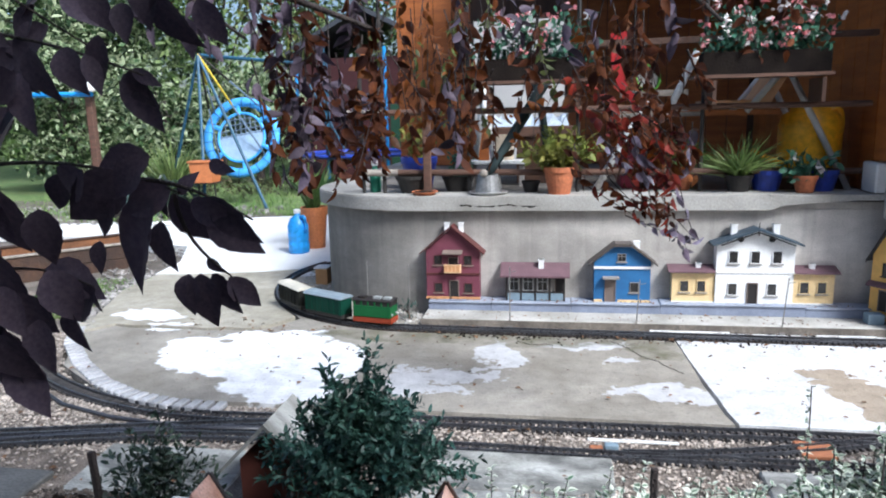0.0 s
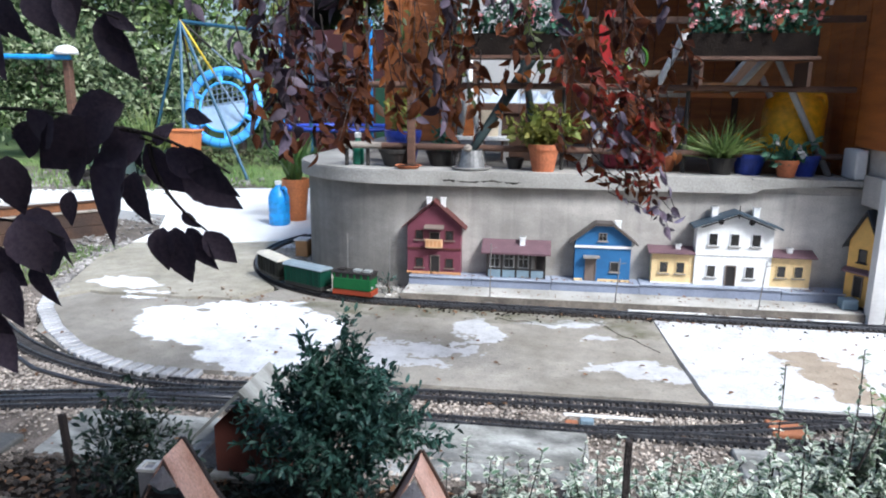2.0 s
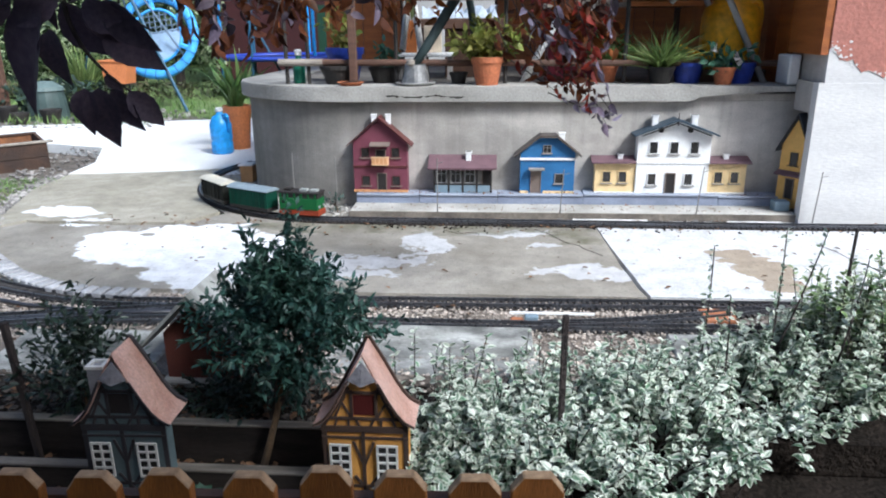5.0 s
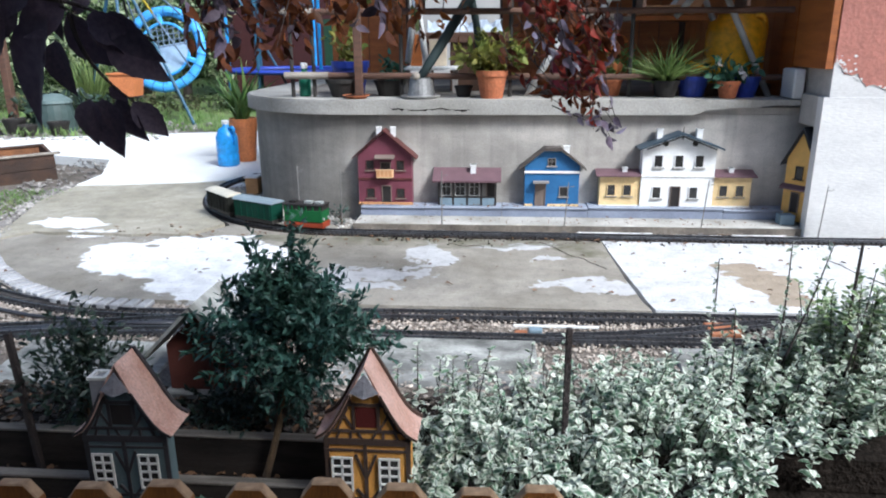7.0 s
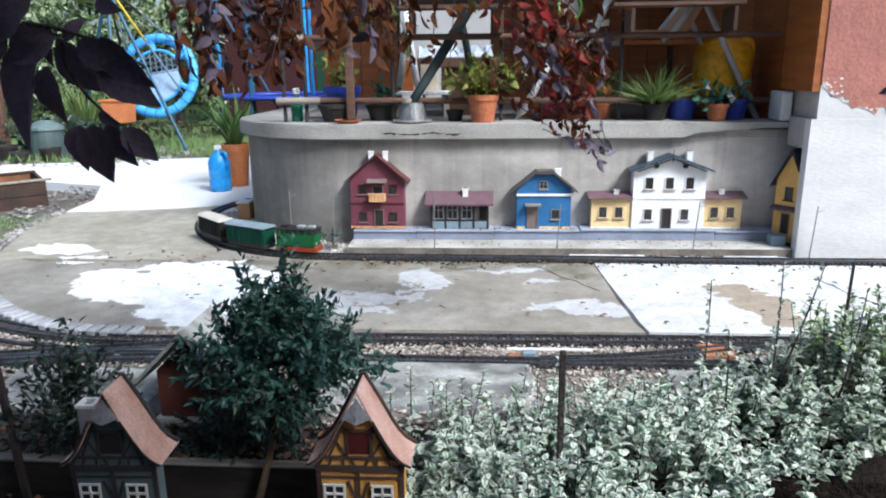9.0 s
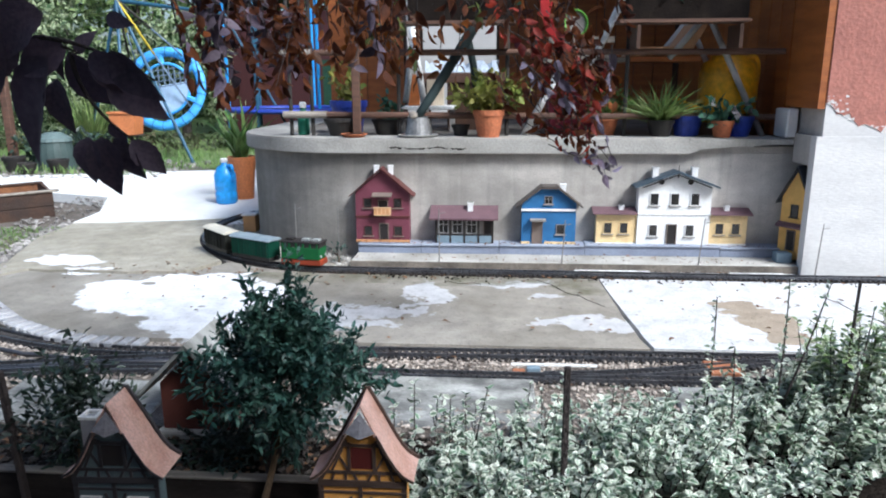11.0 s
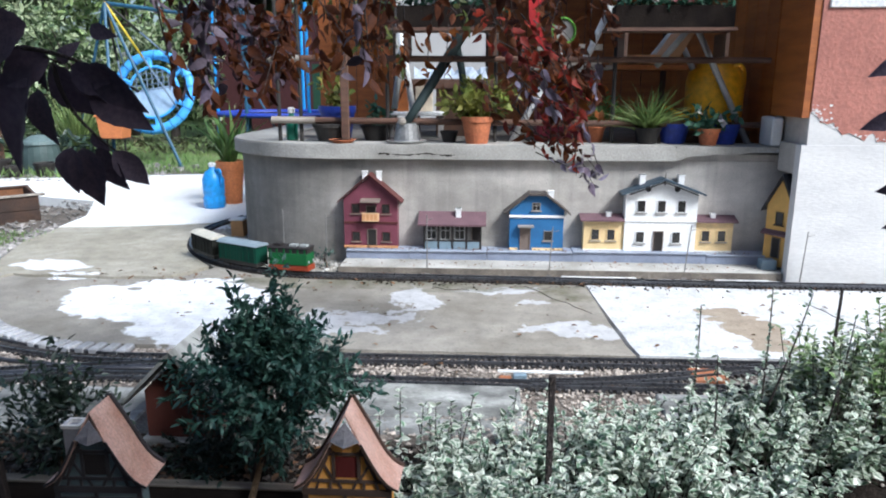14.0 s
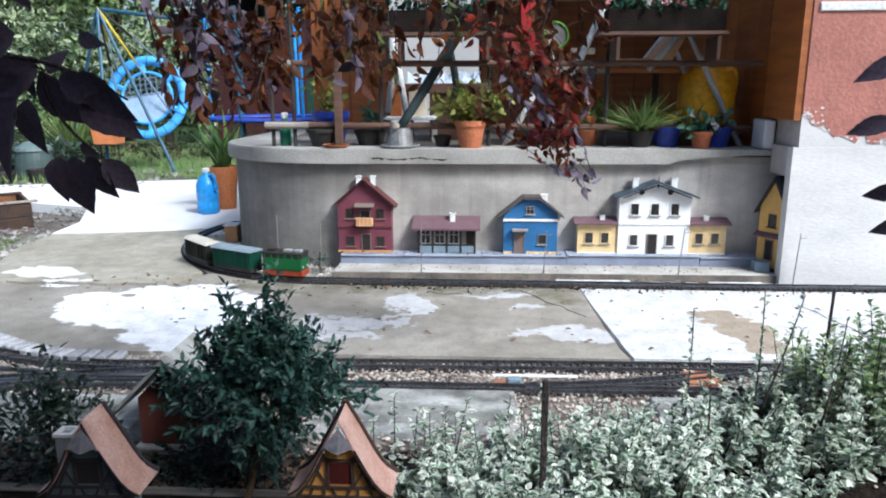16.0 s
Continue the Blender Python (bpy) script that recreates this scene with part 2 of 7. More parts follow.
GREEN_TUBE = mat("dark_green_cloth", (0.014, 0.026, 0.026), (0.022, 0.038, 0.038), 0.8, 6, 90, 0.2)
BARK = mat("dark_bark", (0.06, 0.045, 0.04), (0.032, 0.025, 0.024), 0.9, 8, 70, 0.7, stretch=(3, 3, 1))
PLUM = mat("purple_plum_leaf", (0.128, 0.099, 0.126), (0.085, 0.066, 0.092), 0.6, 12, 120, 0.1, random_by=0.35, see_through=0.12, spec=0.2)
PLUM_WARM = mat("brown_plum_leaf", (0.135, 0.042, 0.013), (0.044, 0.019, 0.016), 0.65, 9, 120, 0.1, random_by=0.5, see_through=0.42, spec=0.15)
PLUM_RED = mat("red_plum_leaf", (0.33, 0.040, 0.020), (0.10, 0.020, 0.020), 0.5, 12, 120, 0.1, random_by=0.5, see_through=0.32, spec=0.25)
BUSH_LEAF = mat("dark_green_leaf", (0.022, 0.064, 0.056), (0.042, 0.094, 0.068), 0.42, 6, 100, 0.0, random_by=0.55, see_through=0.12, spec=0.4)
SPRUCE = mat("mixed_green_leaf", (0.15, 0.25, 0.07), (0.28, 0.36, 0.15), 0.6, 1.0, 20, 0.0, random_by=0.6, see_through=0.4, space="Geo")
POT_LEAF = mat("pot_plant_leaf", (0.09, 0.20, 0.05), (0.16, 0.24, 0.07), 0.5, 5, 60, 0, random_by=0.4, see_through=0.3)
POT_LEAF_BLUE = mat("blue_green_leaf", (0.030, 0.095, 0.058), (0.06, 0.15, 0.09), 0.5, 5, 60, 0, random_by=0.4, see_through=0.2)
PETAL_PINK = mat("pink_petal", (0.75, 0.20, 0.22), (0.8, 0.4, 0.4), 0.6, 20, 60, 0, random_by=0.3, see_through=0.3)
PETAL_WHITE = mat("white_petal", (0.85, 0.82, 0.80), (0.8, 0.7, 0.7), 0.6, 20, 60, 0, random_by=0.1, see_through=0.3)
PLATFORM = mat("platform_concrete", (0.50, 0.485, 0.45), (0.30, 0.285, 0.25), 0.85, 4, 70, 0.3, space="Geo", grain=0.15)
STEP_BLUE = mat("blue_grey_kerb", (0.25, 0.285, 0.375), (0.20, 0.225, 0.30), 0.7, 5, 70, 0.2, space="Geo", grain=0.12)
KERB = mat("grey_kerb_concrete", (0.48, 0.485, 0.465), (0.26, 0.262, 0.24), 0.8, 3.2, 80, 0.3, stretch=(0.8, 2.0, 1), space="Geo", grain=0.22)
knt = KERB.node_tree
kp = knt.nodes["Principled BSDF"]
kpos = knt.nodes.new("ShaderNodeNewGeometry").outputs["Position"]
kcol = mul_color(knt, kp.inputs["Base Color"].links[0].from_socket, noise_fac(knt, kpos, 4.0, 0.40, 0.60, 8.0, (1.0, 1.8, 1.0)), 1.10, 0.36)
knt.links.new(mul_color(knt, kcol, noise_fac(knt, kpos, 30.0, 0.55, 0.7, 6.0), 1.0, 0.72), kp.inputs["Base Color"])
DARK_SLAB = mat("damp_dark_slab", (0.14, 0.14, 0.135), (0.085, 0.085, 0.08), 0.7, 4, 70, 0.3, space="Geo")
BLOCK = mat("grey_concrete_block", (0.48, 0.49, 0.47), (0.15, 0.148, 0.13), 0.85, 3.2, 60, 0.3, stretch=(0.8, 3.0, 1), space="Geo", grain=0.15)


# ---- mesh helpers ----
def part(name, bm, material, parent=None, label="", smooth=False):
    """One mesh object from a bmesh, under parent."""
    me = bpy.data.meshes.new(name)
    if smooth:
        for f in bm.faces:
            f.smooth = True
    bm.to_mesh(me)
    bm.free()
    me.materials.append(material)
    ob = new(name, me)
    if parent is not None:
        ob.parent = parent
    if label:
        ob["label"] = label
    return ob


def thing(name, label, category, group="", kind="", at=None):
    ob = new(name)
    ob.empty_display_size = 0.05
    if at is not None:
        ob.matrix_world = at
    return tagged(ob, label, category, group, kind)


def box(bm, x0, x1, y0, y1, z0, z1, bevel=0.0, m=None):
    r = bmesh.ops.create_cube(bm, size=1.0, matrix=Matrix.Translation(((x0 + x1) / 2, (y0 + y1) / 2, (z0 + z1) / 2)) @ Matrix.Diagonal((x1 - x0, y1 - y0, z1 - z0, 1)))
    vs = r["verts"]
    if bevel:
        es = list({e for v in vs for e in v.link_edges})
        vs = list({v for f in bmesh.ops.bevel(bm, geom=es, offset=bevel, segments=1, affect="EDGES")["faces"] for v in f.verts} | {v for v in vs if v.is_valid})
    if m is not None:
        bmesh.ops.transform(bm, matrix=m, verts=[v for v in vs if v.is_valid])
    return bm


def boxes(*rows, bevel=0.0):
    bm = bmesh.new()
    for r in rows:
        box(bm, *r, bevel=bevel)
    return bm


def prism(bm, pts, axis, d0, d1):
    """A polygon of (u, v) drawn out along an axis: 'y' takes (x, z), 'z' takes (x, y), 'x' takes (y, z)."""
    def at(u, v, d):
        return {"y": (u, d, v), "z": (u, v, d), "x": (d, u, v)}[axis]
    a = [bm.verts.new(at(u, v, d0)) for u, v in pts]
    b = [bm.verts.new(at(u, v, d1)) for u, v in pts]
    bm.faces.new(a)
    bm.faces.new(b[::-1])
    for i in range(len(a)):
        j = (i + 1) % len(a)
        bm.faces.new((a[j], a[i], b[i], b[j]))
    bmesh.ops.recalc_face_normals(bm, faces=bm.faces)
    return bm


def prism_of(pts, axis, d0, d1):
    return prism(bmesh.new(), pts, axis, d0, d1)


def rod(bm, p0, p1, r0, r1=None, seg=8):
    p0, p1 = Vector(p0), Vector(p1)
    r1 = r0 if r1 is None else r1
    m = Matrix.Translation((p0 + p1) / 2) @ (p1 - p0).to_track_quat("Z", "Y").to_matrix().to_4x4()
    bmesh.ops.create_cone(bm, cap_ends=True, segments=seg, radius1=r0, radius2=r1, depth=(p1 - p0).length, matrix=m)
    return bm


def rods(*rows, seg=8):
    bm = bmesh.new()
    for r in rows:
        rod(bm, *r, seg=seg)
    return bm


def lathe(profile, seg=24, at=(0, 0, 0)):
    """A turned body from (radius, height) pairs."""
    bm = bmesh.new()
    rings = []
    for r, z in profile:
        rings.append([bm.verts.new((at[0] + r * math.cos(2 * math.pi * i / seg), at[1] + r * math.sin(2 * math.pi * i / seg), at[2] + z)) for i in range(seg)])
    for a, b in zip(rings, rings[1:]):
        for i in range(seg):
            j = (i + 1) % seg
            bm.faces.new((a[i], a[j], b[j], b[i]))
    bm.faces.new(rings[0][::-1])
    bm.faces.new(rings[-1])
    return bm


def tube(name, pts, radius, material, parent=None, taper=None, smooth_path=True):
    """A round bar along points, as a mesh."""
    bm = bmesh.new()
    pts = [Vector(p) for p in pts]
    seg = 8
    rings = []
    for i, p in enumerate(pts):
        d = (pts[min(i + 1, len(pts) - 1)] - pts[max(i - 1, 0)]).normalized()
        q = d.to_track_quat("Z", "Y")
        r = radius if taper is None else radius + (taper - radius) * i / (len(pts) - 1)
        rings.append([bm.verts.new(p + q @ Vector((r * math.cos(2 * math.pi * k / seg), r * math.sin(2 * math.pi * k / seg), 0))) for k in range(seg)])
    for a, b in zip(rings, rings[1:]):
        for k in range(seg):
            j = (k + 1) % seg
            bm.faces.new((a[k], a[j], b[j], b[k]))
    bm.faces.new(rings[0][::-1])
    bm.faces.new(rings[-1])
    return part(name, bm, material, parent, smooth=True)


def bezier(p0, p1, p2, n=12):
    p0, p1, p2 = Vector(p0), Vector(p1), Vector(p2)
    return [(1 - t) ** 2 * p0 + 2 * t * (1 - t) * p1 + t * t * p2 for t in (i / (n - 1) for i in range(n))]


def leaf_shape(n=3, width=0.5, fold=0.12, droop=0.15, point=0.85, wave=0.0, sharp=0.0):
    """Vertices and faces of one leaf, 1 long along y, folded at its midrib."""
    vs, fs = [], []
    for i in range(n + 1):
        s = i / n
        w = width / 2 * math.sin(math.pi * s ** point) ** 0.85 * (1 - s) ** sharp if 0 < i < n else 0.0
        z = -droop * s * s
        k = wave * (1 if i % 2 else -1)
        vs += [(-w - k * w, s, z + fold * w * 2), (0, s, z), (w + k * w, s, z + fold * w * 2)]
    for i in range(n):
        a = 3 * i
        fs += [(a + 1, a + 4, a + 3, a), (a + 2, a + 5, a + 4, a + 1)]
    return np.array(vs), fs


def leaf_cloud(name, places, ways, sizes, material, parent=None, shape=None, up=0.5, rng=None, label=""):
    """Many leaves in one mesh: a place, a way and a size each."""
    rng = rng or np.random.default_rng(1)
    vs, fs = shape or leaf_shape()
    n = len(places)
    places, ways, sizes = np.asarray(places, float), np.asarray(ways, float), np.asarray(sizes, float)
    y = ways / np.maximum(np.linalg.norm(ways, axis=1, keepdims=True), 1e-6)
    nrm = rng.normal(size=(n, 3)) * (1 - up) + np.array([0, 0, 1.0]) * up
    x = np.cross(y, nrm)
    x /= np.maximum(np.linalg.norm(x, axis=1, keepdims=True), 1e-6)
    z = np.cross(x, y)
    v = places[:, None] + sizes[:, None, None] * (vs[None, :, 0:1] * x[:, None] + vs[None, :, 1:2] * y[:, None] + vs[None, :, 2:3] * z[:, None])
    k = len(vs)
    faces = [tuple(i * k + a for a in f) for i in range(n) for f in fs]
    me = bpy.data.meshes.new(name)
    me.from_pydata(v.reshape(-1, 3).tolist(), [], faces)
    me.materials.append(material)
    rim = me.attributes.new("rim", "FLOAT", "POINT")
    rim.data.foreach_set("value", np.tile((np.abs(vs[:, 0]) > 1e-4).astype(float) + ((vs[:, 1] < 0.02) | (vs[:, 1] > 0.98)) * 0.6, n).astype(np.float32))
    me.polygons.foreach_set("use_smooth", [True] * len(me.polygons))
    ob = new(name, me)
    if parent is not None:
        ob.parent = parent
    if label:
        ob["label"] = label
    return ob


def variegated(name, inner, outer, at=0.62, vary=0.9):
    """Leaves with a pale rim."""
    m = mat(name, inner, tuple(c * 0.7 for c in inner), 0.45, 8, 80, 0, random_by=0.35, see_through=0.2)
    nt = m.node_tree
    p = nt.nodes["Principled BSDF"]
    old = p.inputs["Base Color"].links[0].from_socket
    a = nt.nodes.new("ShaderNodeAttribute")
    a.attribute_name = "rim"
    r = nt.nodes.new("ShaderNodeMapRange")
    r.inputs[1].default_value, r.inputs[2].default_value = at - 0.3, at + 0.3
    isl = nt.nodes.new("ShaderNodeNewGeometry")
    sh = nt.nodes.new("ShaderNodeMath")
    sh.operation, sh.inputs[1].default_value = "MULTIPLY_ADD", vary
    nt.links.new(isl.outputs["Random Per Island"], sh.inputs[0])
    nt.links.new(a.outputs["Fac"], sh.inputs[2])
    nt.links.new(sh.outputs[0], r.inputs[0])
    mix = nt.nodes.new("ShaderNodeMix")
    mix.data_type = "RGBA"
    mix.inputs[7].default_value = (*outer, 1)
    nt.links.new(r.outputs[0], mix.inputs[0])
    nt.links.new(old, mix.inputs[6])
    nt.links.new(mix.outputs[2], p.inputs["Base Color"])
    return m


VARIEGATED = variegated("variegated_leaf", (0.12, 0.22, 0.13), (0.76, 0.80, 0.69), 0.82, 0.85)


def shoots(rng, starts, ends, per, size, spread=0.6, bend=0.04):
    """Places, ways and sizes of leaves along shoots that run from starts to ends."""
    P, W, S = [], [], []
    for a, b in zip(starts, ends):
        a, b = np.asarray(a, float), np.asarray(b, float)
        d = b - a
        ln = np.linalg.norm(d)
        mid = (a + b) / 2 + rng.normal(0, bend, 3)
        k = max(3, int(per * ln))
        for t in np.linspace(0.15, 1.0, k):
            p = (1 - t) ** 2 * a + 2 * t * (1 - t) * mid + t * t * b
            w = d / max(ln, 1e-6) * (1 - spread) + rng.normal(0, 1, 3) * spread
            P.append(p)
            W.append(w)
            S.append(size * rng.uniform(0.6, 1.15))
    return np.array(P), np.array(W), np.array(S)


# ---- ground and slabs ----
def sheet(name, pts, z0, z1, material, label, category="ground"):
    return tagged(part(name, prism_of(pts, "z", z0, z1), material), label, category, kind="structure")


bm = bmesh.new()
bmesh.ops.create_grid(bm, x_segments=40, y_segments=40, size=300, matrix=Matrix.Translation((0, 100, -0.13)))
tagged(part("ground", bm, SOIL), "dark garden soil spreading to the horizon", "ground", kind="structure")
sheet("lawn", [(-40, 9.3), (-2.7, 9.9), (-1.5, 9.9), (-1.5, 60), (-40, 60)], -0.13, -0.015, GRASS_BASE, "short green lawn beyond the pale path", "lawn")

NEAR = 3.69
crack = [(0.822, NEAR), (0.805, 3.80), (0.797, 3.95), (0.783, 4.09), (0.772, 4.25), (0.757, 4.45), (0.748, 4.64), (0.735, 4.9), (0.72, 5.3)]
sheet("slab_1", [(-1.38, NEAR), (0.806, NEAR)] + [(x - (0.020 if y < 4.1 else 0.012 if y < 4.3 else 0.006), y) for x, y in crack[1:]] + [(-1.75, 5.3), (-1.50, 4.985), (-1.60, 4.80), (-1.70, 4.705), (-1.86, 4.715), (-2.0, 4.69), (-2.12, 4.70), (-2.35, 4.72), (-2.5, 4.70), (-2.62, 4.735), (-2.75, 4.55), (-2.45, 4.05), (-2.1, 3.80), (-1.75, 3.66)],
      -0.12, 0.0, SLAB_A, "grey worn concrete slab with washed-out pale patches", "slab")
sheet("slab_2", crack + [(6.0, 5.3), (6.0, NEAR)], -0.12, 0.003, SLAB_B, "pale concrete slab with a brown damp stain", "slab")
sheet("slab_3", [(-2.64, 4.765), (-2.5, 4.740), (-2.42, 4.752), (-2.35, 4.746), (-2.24, 4.738), (-2.12, 4.742), (-2.0, 4.724), (-1.93, 4.748), (-1.86, 4.757), (-1.78, 4.748), (-1.715, 4.752), (-1.635, 4.835), (-1.545, 5.01), (-1.78, 5.3), (-0.5, 5.3), (-0.5, 6.4), (-1.9, 6.42), (-2.3, 6.27), (-2.9, 6.14), (-3.18, 6.12), (-3.14, 5.6), (-2.9, 4.95), (-2.86, 4.66), (-2.77, 4.585), (-2.69, 4.69)],
      -0.12, 0.005, SLAB_C, "grey concrete slab bounded by ragged cracks", "slab")
sheet("path", [(-3.2, 6.13), (-2.9, 6.155), (-2.3, 6.285), (-1.9, 6.435), (-0.5, 6.42), (-0.5, 9.8), (-2.5, 9.75), (-5.4, 8.9), (-9.5, 8.4), (-9.5, 7.7), (-5.2, 7.9), (-3.6, 7.35), (-3.25, 6.6)],
      -0.12, 0.008, PATH_PALE, "sun-bleached pale concrete garden path", "path")
sheet("bed_soil", [(-1.64, 2.66), (7, 2.66), (7, 2.925), (-1.64, 2.925)], -0.125, -0.024, SOIL, "dark damp soil of the planted bed", "soil")
sheet("track_bed", [(-7, 2.66), (-1.642, 2.66), (-1.642, 2.927), (7, 2.927), (7, NEAR - 0.01), (-1.4, NEAR - 0.01), (-1.76, 3.65), (-2.12, 3.79), (-2.47, 4.04), (-2.78, 4.5), (-2.9, 4.9), (-3.3, 5.6), (-7, 5.6)], -0.125, -0.022, GRAVEL_BED, "fine beige gravel bed of the garden railway", "track bed")

# loose stones on the track bed
rng = np.random.default_rng(5)


def stone_cloud(name, places, sizes, material, label):
    base = np.array([(1, 0, 0), (-1, 0, 0), (0, 1, 0), (0, -1, 0), (0, 0, 0.7), (0, 0, -0.7), (0.6, 0.6, 0.4), (-0.6, 0.6, 0.35), (0.6, -0.6, 0.4), (-0.6, -0.6, 0.35)], float)
    tris = [(0, 6, 4), (6, 2, 4), (2, 7, 4), (7, 1, 4), (1, 9, 4), (9, 3, 4), (3, 8, 4), (8, 0, 4), (0, 2, 6), (2, 1, 7), (1, 3, 9), (3, 0, 8), (2, 0, 5), (1, 2, 5), (3, 1, 5), (0, 3, 5)]
    n = len(places)
    a = rng.uniform(0, 6.28, n)
    c, s = np.cos(a)[:, None], np.sin(a)[:, None]
    sc = rng.uniform(0.6, 1.3, (n, 1, 3))
    b = base[None] * sc * (1 + rng.normal(0, 0.12, (n, 10, 3)))
    v = np.stack([b[..., 0] * c - b[..., 1] * s, b[..., 0] * s + b[..., 1] * c, b[..., 2]], -1) * sizes[:, None, None] + places[:, None]
    me = bpy.data.meshes.new(name)
    me.from_pydata(v.reshape(-1, 3).tolist(), [], [tuple(i * 10 + k for k in f) for i in range(n) for f in tris])
    me.materials.append(material)
    return tagged(new(name, me), label, "gravel", kind="stuff")


n = 34000
px, py = rng.uniform(-3.6, 3.2, n), 3.68 - 0.9 * rng.random(n) ** 1.5
left = rng.random(n) < 0.24
py = np.where(left, rng.uniform(3.5, 5.4, n), py)
px = np.where(left, rng.uniform(-3.6, -1.5, n), px)
ok = ((py < 3.68) | (px < -1.6 - (py - 3.6) * 1.25)) & ((py > 3.12) | (rng.random(n) < 0.45) | (px < -1.6) | ((px > 0.34) & (px < 0.8) & (py > 2.95)))
ok &= ~((px < -0.5) & (px > -1.66) & (py < 3.2)) & ~((px > -0.6) & (px < 0.36) & (py < 2.86)) & ~((px < -1.6) & (py < 3.15) & (rng.random(n) < 0.55))
px, py = px[ok], py[ok]
stone_cloud("ballast", np.stack([px, py, np.full(len(px), -0.018)], 1), rng.uniform(0.0035, 0.0095, len(px)), STONE, "loose beige and grey ballast stones on the track bed")


# ---- the rendered terrace wall with its rounded end ----
def wall_line(off, z=0.0, n=22):
    """Plan of the wall's face, moved out by off: straight, then round the end and back."""
    c, r = (-0.75, 6.05), 0.85 + off
    pts = [(2.08, 5.2 - off)] + [(c[0] + r * math.cos(a), c[1] + r * math.sin(a)) for a in (radians(-90 - 90 * i / n) for i in range(n + 1))]
    return pts + [(-1.6 - off, 9.0)]


def wall_band(name, out, back, z0, z1, material, parent=None):
    o, i = wall_line(out), wall_line(back)
    return part(name, prism_of(o + i[::-1], "z", z0, z1), material, parent)


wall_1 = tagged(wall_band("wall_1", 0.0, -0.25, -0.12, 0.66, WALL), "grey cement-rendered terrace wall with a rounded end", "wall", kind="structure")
# coping, uneven at its lower edge
o, i = wall_line(0.05), wall_line(-0.28)
bm = prism_of([(1.3, o[0][1])] + o[1:] + i[:0:-1] + [(1.3, i[0][1])], "z", 0.662, 0.75)
bmesh.ops.bevel(bm, geom=[e for e in bm.edges if abs(e.verts[0].co.z - e.verts[1].co.z) < 1e-4 and max(v.co.z for v in e.verts) > 0.7], offset=0.008, segments=2, affect="EDGES")
part("coping", bm, COPING, wall_1, "chipped grey concrete coping")
low = [(1.301, 0.664), (1.33, 0.672), (1.36, 0.690), (1.45, 0.694), (1.52, 0.703), (1.66, 0.705), (1.74, 0.715), (2.08, 0.718)]
part("coping", prism_of(low + [(2.08, 0.748), (1.301, 0.748)], "y", 5.152, 5.47), COPING, wall_1, "broken-off thin end of the coping")
part("packing", boxes((1.30, 2.08, 5.205, 5.46, 0.6605, 0.70)), WALL, wall_1)
bm = bmesh.new()
for x0, x1 in ((-0.50, -0.415), (-0.405, -0.27), (-0.262, -0.13), (-0.12, -0.02)):
    xs = [x0 + (x1 - x0) * k / 8 for k in range(9)]
    mid = [0.693 + 0.004 * math.sin(x * 23) + rng.uniform(-0.003, 0.003) for x in xs]
    thick = [0.0005] + [rng.uniform(0.0012, 0.0055) for k in range(7)] + [0.0005]
    prism(bm, [(x, z + t) for x, z, t in zip(xs, mid, thick)] + [(x, z - t * 1.3) for x, z, t in zip(xs[::-1], mid[::-1], thick[::-1])], "y", 5.1488, 5.16)
part("crumbled_edge", bm, SOIL, wall_1, "crumbled dark crack in the coping")
bm = bmesh.new()
for k in range(130):
    x, z = (rng.normal(0.34, 0.17), rng.normal(0.45, 0.075)) if k % 3 else (rng.uniform(-0.7, 1.7), rng.uniform(0.15, 0.64))
    if not 0.13 < z < 0.65:
        continue
    r = rng.uniform(0.0012, 0.0045)
    prism(bm, [(x + r * rng.uniform(0.4, 1.6) * math.cos(a_), z + r * rng.uniform(0.3, 1.0) * math.sin(a_)) for a_ in (0, 1.1, 2.2, 3.3, 4.2, 5.3)], "y", 5.1996 - 0.000006 * k, 5.205)
tagged(part("flaked_render", bm, COPING, wall_1, "paler flakes and lumps on the cement render"), kind="stuff")
TERRACE = mat("dirty_terrace_concrete", (0.20, 0.18, 0.155), (0.12, 0.105, 0.09), 0.9, 4, 60, 0.3, space="Geo")
sheet("terrace_floor", [(1.95, 5.47), (-0.75, 5.47), (-1.05, 5.55), (-1.25, 5.8), (-1.31, 6.05), (-1.31, 9.0), (1.95, 9.0)], 0.60, 0.742, TERRACE, "grey concrete terrace floor behind the coping", "floor")

# ---- the house at the right ----
RX = 1.888
plinth = tagged(part("wall_2", boxes((RX, 6.0, 4.86, 4.93, -0.12, 0.785), (RX + 0.22, 6.0, 4.931, 5.9, -0.12, 0.784)), PLINTH), "white-painted rough house plinth", "wall", kind="structure")
part("undercoat", boxes((RX + 0.03, 6.0, 4.8655, 4.88, 0.7855, 1.2)), PLINTH, plinth, "white plaster showing under the stucco")
part("corner", boxes((RX + 0.031, 6.0, 4.881, 5.33, 0.7855, 1.2), (RX + 0.003, RX + 0.2195, 4.931, 5.149, 0.62, 0.785)), WALL, plinth, "grey rendered corner of the house")
edge = []
x = RX + 0.03
while x < 6.0:
    u = x - RX - 0.03
    edge.append((x, 0.805 + 0.17 * math.exp(-u * 6) + 0.014 * math.sin(u * 61) + rng.uniform(-0.016, 0.016)))
    x += rng.uniform(0.008, 0.03) if u < 1.2 else 0.3
tagged(part("wall_3", prism_of(edge + [(6.0, 0.815), (6.0, 2.94), (RX + 0.03, 2.94)], "y", 4.8615, 5.34), STUCCO), "red stucco house wall above the white plinth", "wall", kind="structure")
